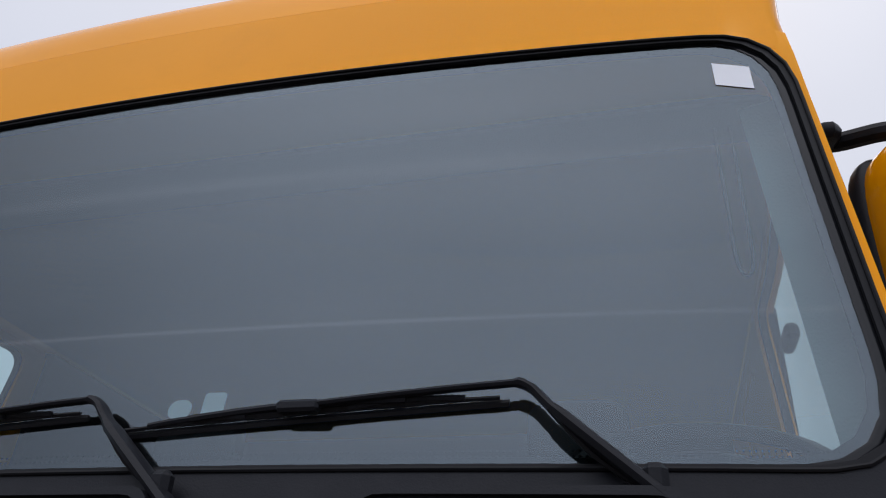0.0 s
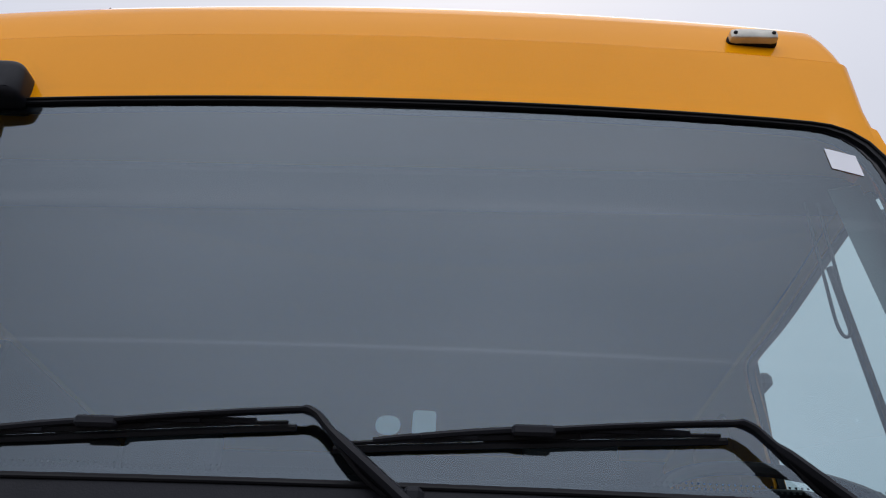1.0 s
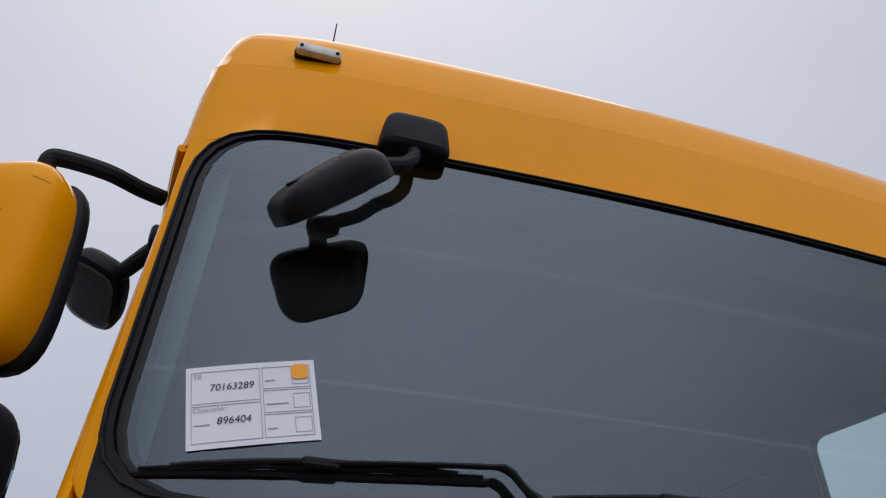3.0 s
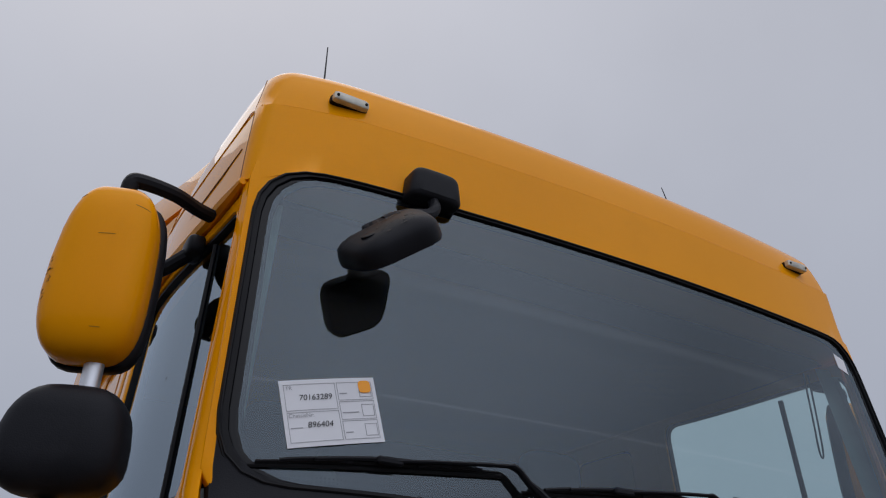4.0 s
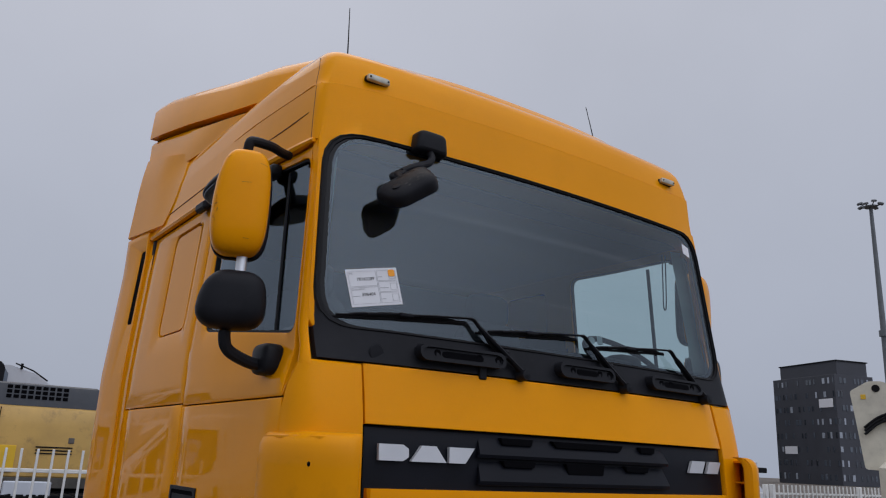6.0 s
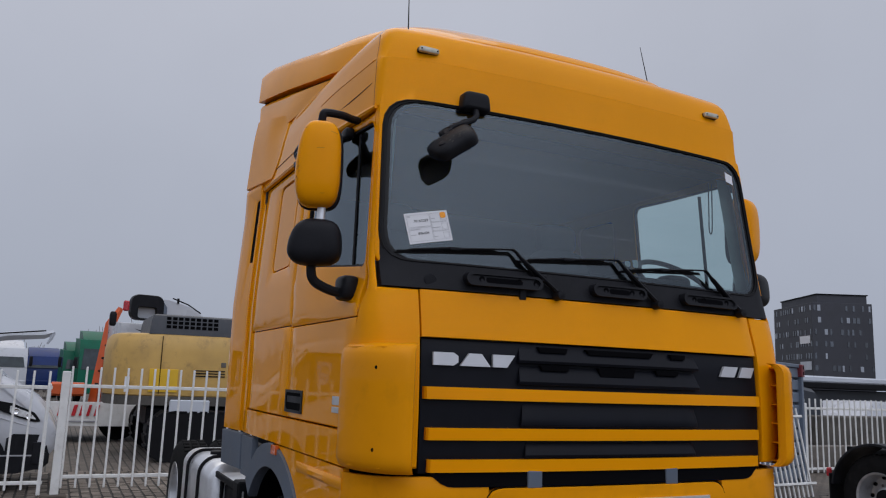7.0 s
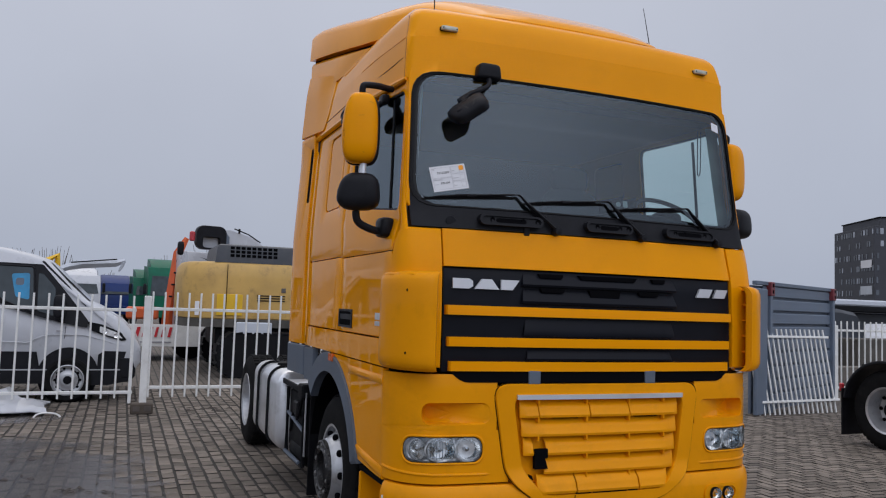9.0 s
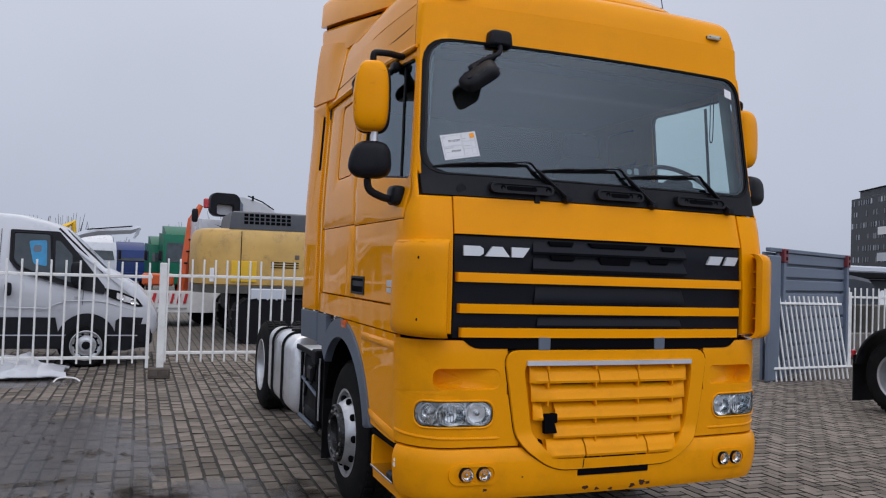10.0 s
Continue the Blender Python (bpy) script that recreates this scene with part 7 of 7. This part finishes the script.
office("dark grey office block with scattered windows", polar(50.96, 250), -26, 17.5, 26.0, 27.6, 2.4, (("y", 4.5, 17.0, 6.5, 2.2, PAPER), ("y", 4.5, 9.5, 7.0, 2.4, SHEDW)))
office("dark grey office block with signs on its front", polar(61.6, 250, (-2.4, -2.7)), -17, 14.0, 24.5, 30.5, 4.0, (("y", 3.6, 22.5, 5.2, 2.4, PAPER), ("y", 18.5, 9.5, 5.0, 2.2, PAPER)))

# flood-light mast
MASTM = material("weathered_mast_grey", (0.13, 0.14, 0.15), 0.55, 0.2, 0, 0.15, 3, 0.1, 60)
mx_, my_ = 52.3, 23.4
mast = thing("floodlight_mast", "tall grey floodlight mast with a crown of lamps", "mast", (mx_, my_, 0))
part("pole", Mesh().tube([(0, 0, 0), (0, 0, 7), (0, 0, 14), (0, 0, 20.4)], [0.28, 0.22, 0.17, 0.12], 12), MASTM, mast)
part("crown", Mesh().lathe([(0, 0.1), (0.05, 0.42), (0.14, 0.46), (0.2, 0.1)], (0, 0, 20.3), "z", 20), MASTM, mast)
for k in range(8):
    a = math.pi * k / 4
    part("floodlight", Mesh().box((0.70 * math.cos(a), 0.70 * math.sin(a), 20.50 + 0.14 * (k % 2)), (0.34, 0.30, 0.16), 0.04, Matrix.Rotation(a, 3, "Z") @ Matrix.Rotation(0.3, 3, "Y")), MASTM, mast)
    part("lamp_bracket", Mesh().tube([(0.35 * math.cos(a), 0.35 * math.sin(a), 20.40), (0.62 * math.cos(a), 0.62 * math.sin(a), 20.45 + 0.14 * (k % 2))], 0.04, 6), MASTM, mast)
part("mast_collar", Mesh().lathe([(0, 0.2), (0, 0.30), (0.4, 0.30), (0.4, 0.2)], (0, 0, 11.2), "z", 12), MASTM, mast)

# cream working machine beyond the driver's side, its boom end raised
CREAM = material("cream_machine_paint", (0.62, 0.58, 0.47), 0.45, 0, 0.1, 0.12, 3, 0.1, 40, (0.25, 0.22, 0.17), 0.4)
mc = thing("cream_excavator", "cream compact excavator with a folded boom and black hoses", "excavator", (15.2, 5.95, 0), -64.6)
part("boom", Mesh().plate(round_poly([(-0.72, 3.62), (-0.36, 3.83), (-0.10, 3.83), (0.12, 3.72), (0.6, 3.58), (1.5, 3.2), (1.7, 2.2), (0.5, 1.95), (-0.55, 2.0), (-0.64, 2.9)], 0.06), lambda u, z, off=0.0: (u, -off - 0.18, z), 0.0, 0.36), CREAM, mc)
part("warning_label", Mesh().box((-0.47, -0.186, 3.50), (0.10, 0.012, 0.10), 0.003), EXCB, mc)
part("boom_pin", Mesh().lathe([(-0.03, 0.0), (-0.03, 0.07), (0.0, 0.08)], (-0.22, -0.18, 3.68), "y", 14), CHASSIS, mc)
for k in range(3):
    part("hose", Mesh().tube(smooth_path([(-0.50, -0.23 - 0.03 * k, 2.85 - 0.07 * k), (-0.15, -0.26, 3.10 - 0.06 * k), (0.35, -0.26, 3.18 - 0.08 * k), (1.3, -0.24, 2.95 - 0.08 * k)], 6), 0.028, 8), RUBBER, mc)
part("house", Mesh().box((1.0, 0.1, 1.55), (2.6, 1.7, 1.2), 0.12), CREAM, mc)
part("under_frame", Mesh().box((0.9, 0.1, 0.75), (1.8, 1.2, 0.45), 0.05), CHASSIS, mc)
for y in (-0.75, 0.95):
    tr = round_rect(-0.5, 2.3, 0.0, 0.62, 0.29, 8)
    part("track", Mesh().loft([[(x, y - 0.22, z) for x, z in tr], [(x, y + 0.22, z) for x, z in tr]]), RUBBER, mc)

# vehicles beyond the right-hand fence
def dark_trailer():
    t = thing("covered_trailer", "dark tarpaulin-covered trailer behind the fence", "trailer")
    part("cover", Mesh().loft([[(x, y, z) for y, z in ((14.0, 0.55), (14.0, h - 0.12), (14.15, h), (15.9, h), (16.0, h - 0.12), (16.0, 0.55))] for x, h in ((14.6, 1.98), (16.8, 1.96), (18.0, 1.94), (18.7, 1.84), (19.0, 1.55))]), TARP, t)
    part("frame", Mesh().box((16.8, 15.0, 0.50), (4.2, 1.0, 0.16), 0.02), CHASSIS, t)
    for x in (15.6, 17.9):
        for y in (14.2, 15.8):
            part("wheel", Mesh().lathe([(-0.15, 0), (-0.15, 0.38), (-0.1, 0.45), (0.1, 0.45), (0.15, 0)], (x, y, 0.45), "y", 20), TYRE, t)


dark_trailer()
solo("concrete_trough", Mesh().box((20.2, 12.9, 0.54), (6.4, 0.7, 1.08), 0.03), GRIME, "grimy dark concrete trough behind the white fence", "trough")
bed = thing("flatbed_lorry", "dark flatbed with a pale load far behind the fence", "lorry")
part("deck", Mesh().box((22.6, 17.2, 1.98), (7.6, 2.2, 0.20), 0.03), CHASSIS, bed)
part("load", Mesh().box((22.4, 17.0, 2.20), (6.8, 1.8, 0.22), 0.05), SHEDW, bed)
part("chassis_rail", Mesh().box((22.6, 17.2, 1.35), (7.0, 1.0, 1.0), 0.04), TARP, bed)
for x in (20.0, 25.0):
    for y in (16.3, 18.1):
        part("wheel", Mesh().lathe([(-0.15, 0), (-0.15, 0.45), (-0.1, 0.52), (0.1, 0.52), (0.15, 0)], (x, y, 0.52), "y", 20), TYRE, bed)
arm = thing("loader_crane", "small yellow loading crane behind the covered trailer", "crane")
part("post", Mesh().tube([(19.3, 16.4, 0), (19.4, 16.4, 1.6), (19.75, 16.4, 2.28)], [0.16, 0.14, 0.08], 6), EXCB, arm)
part("arm", Mesh().tube([(19.75, 16.4, 2.28), (19.95, 16.4, 1.95)], [0.09, 0.06], 6), EXCB, arm)


def car(at, turn, paint, label):
    c = thing("parked_car", label, "car", at, turn, group="cars beyond the fence")
    prof = [(-2.1, 0.35), (-2.15, 0.75), (-2.0, 0.95), (-1.3, 1.02), (-0.6, 1.5), (0.9, 1.52), (1.7, 1.05), (2.1, 0.98), (2.15, 0.5), (2.05, 0.35)]
    part("body", Mesh().loft([[(x * k, y, 0.35 + (z - 0.35) * k) for x, z in prof] for y, k in ((-0.86, 0.94), (-0.82, 0.99), (0, 1.0), (0.82, 0.99), (0.86, 0.94))]), paint, c)
    for sy in (-1, 1):
        part("side_glass", Mesh().box((0.15, sy * 0.845, 1.22), (1.7, 0.02, 0.32), 0.01), VANGLASS, c)
        for x in (-1.35, 1.35):
            part("wheel", Mesh().lathe([(-0.1, 0), (-0.1, 0.28), (-0.07, 0.32), (0.07, 0.32), (0.1, 0)], (x, sy * 0.78, 0.32), "y", 20), TYRE, c)
    return c


car((21.4, 14.6, 0), 8, VANW, "white car beyond the fence")
solo("low_wall", Mesh().box((19.0, 9.4, 0.28), (16.5, 0.25, 0.56), 0.02), CONCRETE, "low grey concrete wall behind the white fence", "wall")

# ---- paving blocks, last ----
PX, PY = 0.1333, 0.2
zone = Mesh()
zone.add([(-7.38, 0.34, -0.009), (-0.56, 0.34, -0.009), (-0.56, 11.66, -0.009), (-7.38, 11.66, -0.009)], [(0, 1, 2, 3)])
zone.add([(0.72, -1.06, -0.009), (10.45, -1.06, -0.009), (10.45, 6.56, -0.009), (0.72, 6.56, -0.009)], [(0, 1, 2, 3)])
solo("paving_bed", zone, JOINT, "dark sand bed between the paving blocks", kind="structure", smooth=0)
paving = tagged(new("paving"), "worn grey-brown concrete paving blocks with sandy joints", "paving", kind="structure")


def block_shape(seed, hx, hy, c, d):
    rg = random.Random(seed)
    j = lambda: rg.uniform(-0.004, 0.004)
    top = [(-hx + c + j(), -hy + d + j(), j()), (hx - c + j(), -hy + d + j(), j()), (hx - c + j(), hy - d + j(), j()), (-hx + c + j(), hy - d + j(), j())]
    bot = [(-hx, -hy, -0.012), (hx, -hy, -0.012), (hx, hy, -0.012), (-hx, hy, -0.012)]
    return top + bot, [(0, 1, 2, 3), (0, 4, 5, 1), (1, 5, 6, 2), (2, 6, 7, 3), (3, 7, 4, 0)]


shapes = [block_shape(q, PX / 2 - 0.007, PY / 2 - 0.005, 0.007, 0.005) for q in range(4)]
slim = [block_shape(q + 9, 0.046, 0.096, 0.004, 0.004) for q in range(4)]
datas = []
for v, f in shapes:
    me = Mesh().add(v, f)
    da = finish("paving_block", me, BRICK, 0)
    da.materials.append(JOINT)
    da.polygons.foreach_set("material_index", [0 if i % 5 == 0 else 1 for i in range(len(da.polygons))])
    datas.append(da)
rest = Mesh()
rg = random.Random(11)
count = 0
# beside the passenger's side: straight courses
for i in range(int(6.9 / PX)):
    x = -7.4 + PX * (i + 0.5)
    shift = PY / 2 * (i % 2) + rg.uniform(-0.01, 0.01)
    for k in range(int(11.4 / PY)):
        y = 0.3 + PY * (k + 0.5) + shift
        dz = rg.uniform(-0.004, 0.004)
        q = rg.randrange(4)
        if -3.0 < x < -1.75 and 2.6 < y < 8.0 and count < 290:
            b = new("paving_block", datas[q])
            b.parent = paving
            b.location, b.rotation_euler = (x, y, dz), (rg.uniform(-0.012, 0.012), rg.uniform(-0.012, 0.012), rg.uniform(-0.022, 0.022))
            count += 1
        else:
            v, f = shapes[q]
            e = rg.uniform(-0.022, 0.022)
            rest.add([(a - b * e + x, b + a * e + y, c + dz) for a, b, c in v], f)
# beside the driver's side: herringbone
for i in range(96):
    for k in range(75):
        turn = (i - k) % 4
        if turn not in (0, 3):
            continue
        dz, e = rg.uniform(-0.003, 0.003), rg.uniform(-0.015, 0.015)
        v, f = slim[rg.randrange(4)]
        if turn == 3:
            x, y = 0.75 + 0.1 * i + 0.05, -1.05 + 0.1 * k + 0.1
            rest.add([(a - b * e + x, b + a * e + y, c + dz) for a, b, c in v], f)
        else:
            x, y = 0.75 + 0.1 * i + 0.1, -1.05 + 0.1 * k + 0.05
            rest.add([(-b - a * e + x, a - b * e + y, c + dz) for a, b, c in v], f)
rest_data = finish("paving_field", rest, BRICK, 0)
rest_data.materials.append(JOINT)
rest_data.polygons.foreach_set("material_index", [0 if i % 5 == 0 else 1 for i in range(len(rest_data.polygons))])
field = new("paving_field", rest_data)
field.parent = paving
tagged(field, "worn concrete paving blocks", kind="stuff")

# shallow rain water
def puddle(label, cx, cy, rx, ry, rot=0.0):
    rows = [[(-1.5 + 3.0 * i / 8, -1.5 + 3.0 * k / 8, 0.0) for i in range(9)] for k in range(9)]
    ob = solo("puddle", Mesh().grid(rows), WET, label, "puddle", group="shallow puddles", smooth=0)
    ob.location, ob.rotation_euler, ob.scale = (cx, cy, 0.008 + 0.001 * (cx % 1)), (0, 0, rot), (rx, ry, 1)
    ob.visible_shadow = False


puddle("broad shallow puddle on the paving", -4.1, 3.5, 2.0, 3.1, 0.1)
puddle("wet patch before the front wheel", -2.1, 1.5, 1.05, 0.95, 0.3)
puddle("wet patch under the crumpled sheet", -4.1, 7.8, 1.1, 0.5)

# dead leaves and twigs washed together
litter = Mesh()
rg = random.Random(21)
for cx, cy, n, w in ((-3.45, 4.0, 5, 0.10), (-3.0, 3.4, 14, 0.16), (-3.45, 5.0, 4, 0.08), (-3.7, 3.4, 5, 0.10), (-3.3, 2.5, 8, 0.12), (-3.0, 2.3, 6, 0.10), (-1.6, 8.0, 9, 0.22), (-1.3, 8.3, 7, 0.2), (-3.9, 4.4, 6, 0.12)):
    for k in range(n):
        x, y, a, l = cx + rg.gauss(0, w), cy + rg.gauss(0, w), rg.uniform(0, 3.2), rg.uniform(0.015, 0.05)
        dx, dy = l * math.cos(a), l * math.sin(a)
        litter.tube([(x - dx, y - dy, 0.013), (x + dx * 0.1, y + dy * 0.1, 0.018 + rg.uniform(0, 0.008)), (x + dx, y + dy, 0.012)], [0.003, rg.uniform(0.004, 0.009), 0.003], 5)
solo("dead_leaves", litter, TWIG, "dark dead leaves and twigs on the wet paving", "leaves", "stuff", smooth=0)
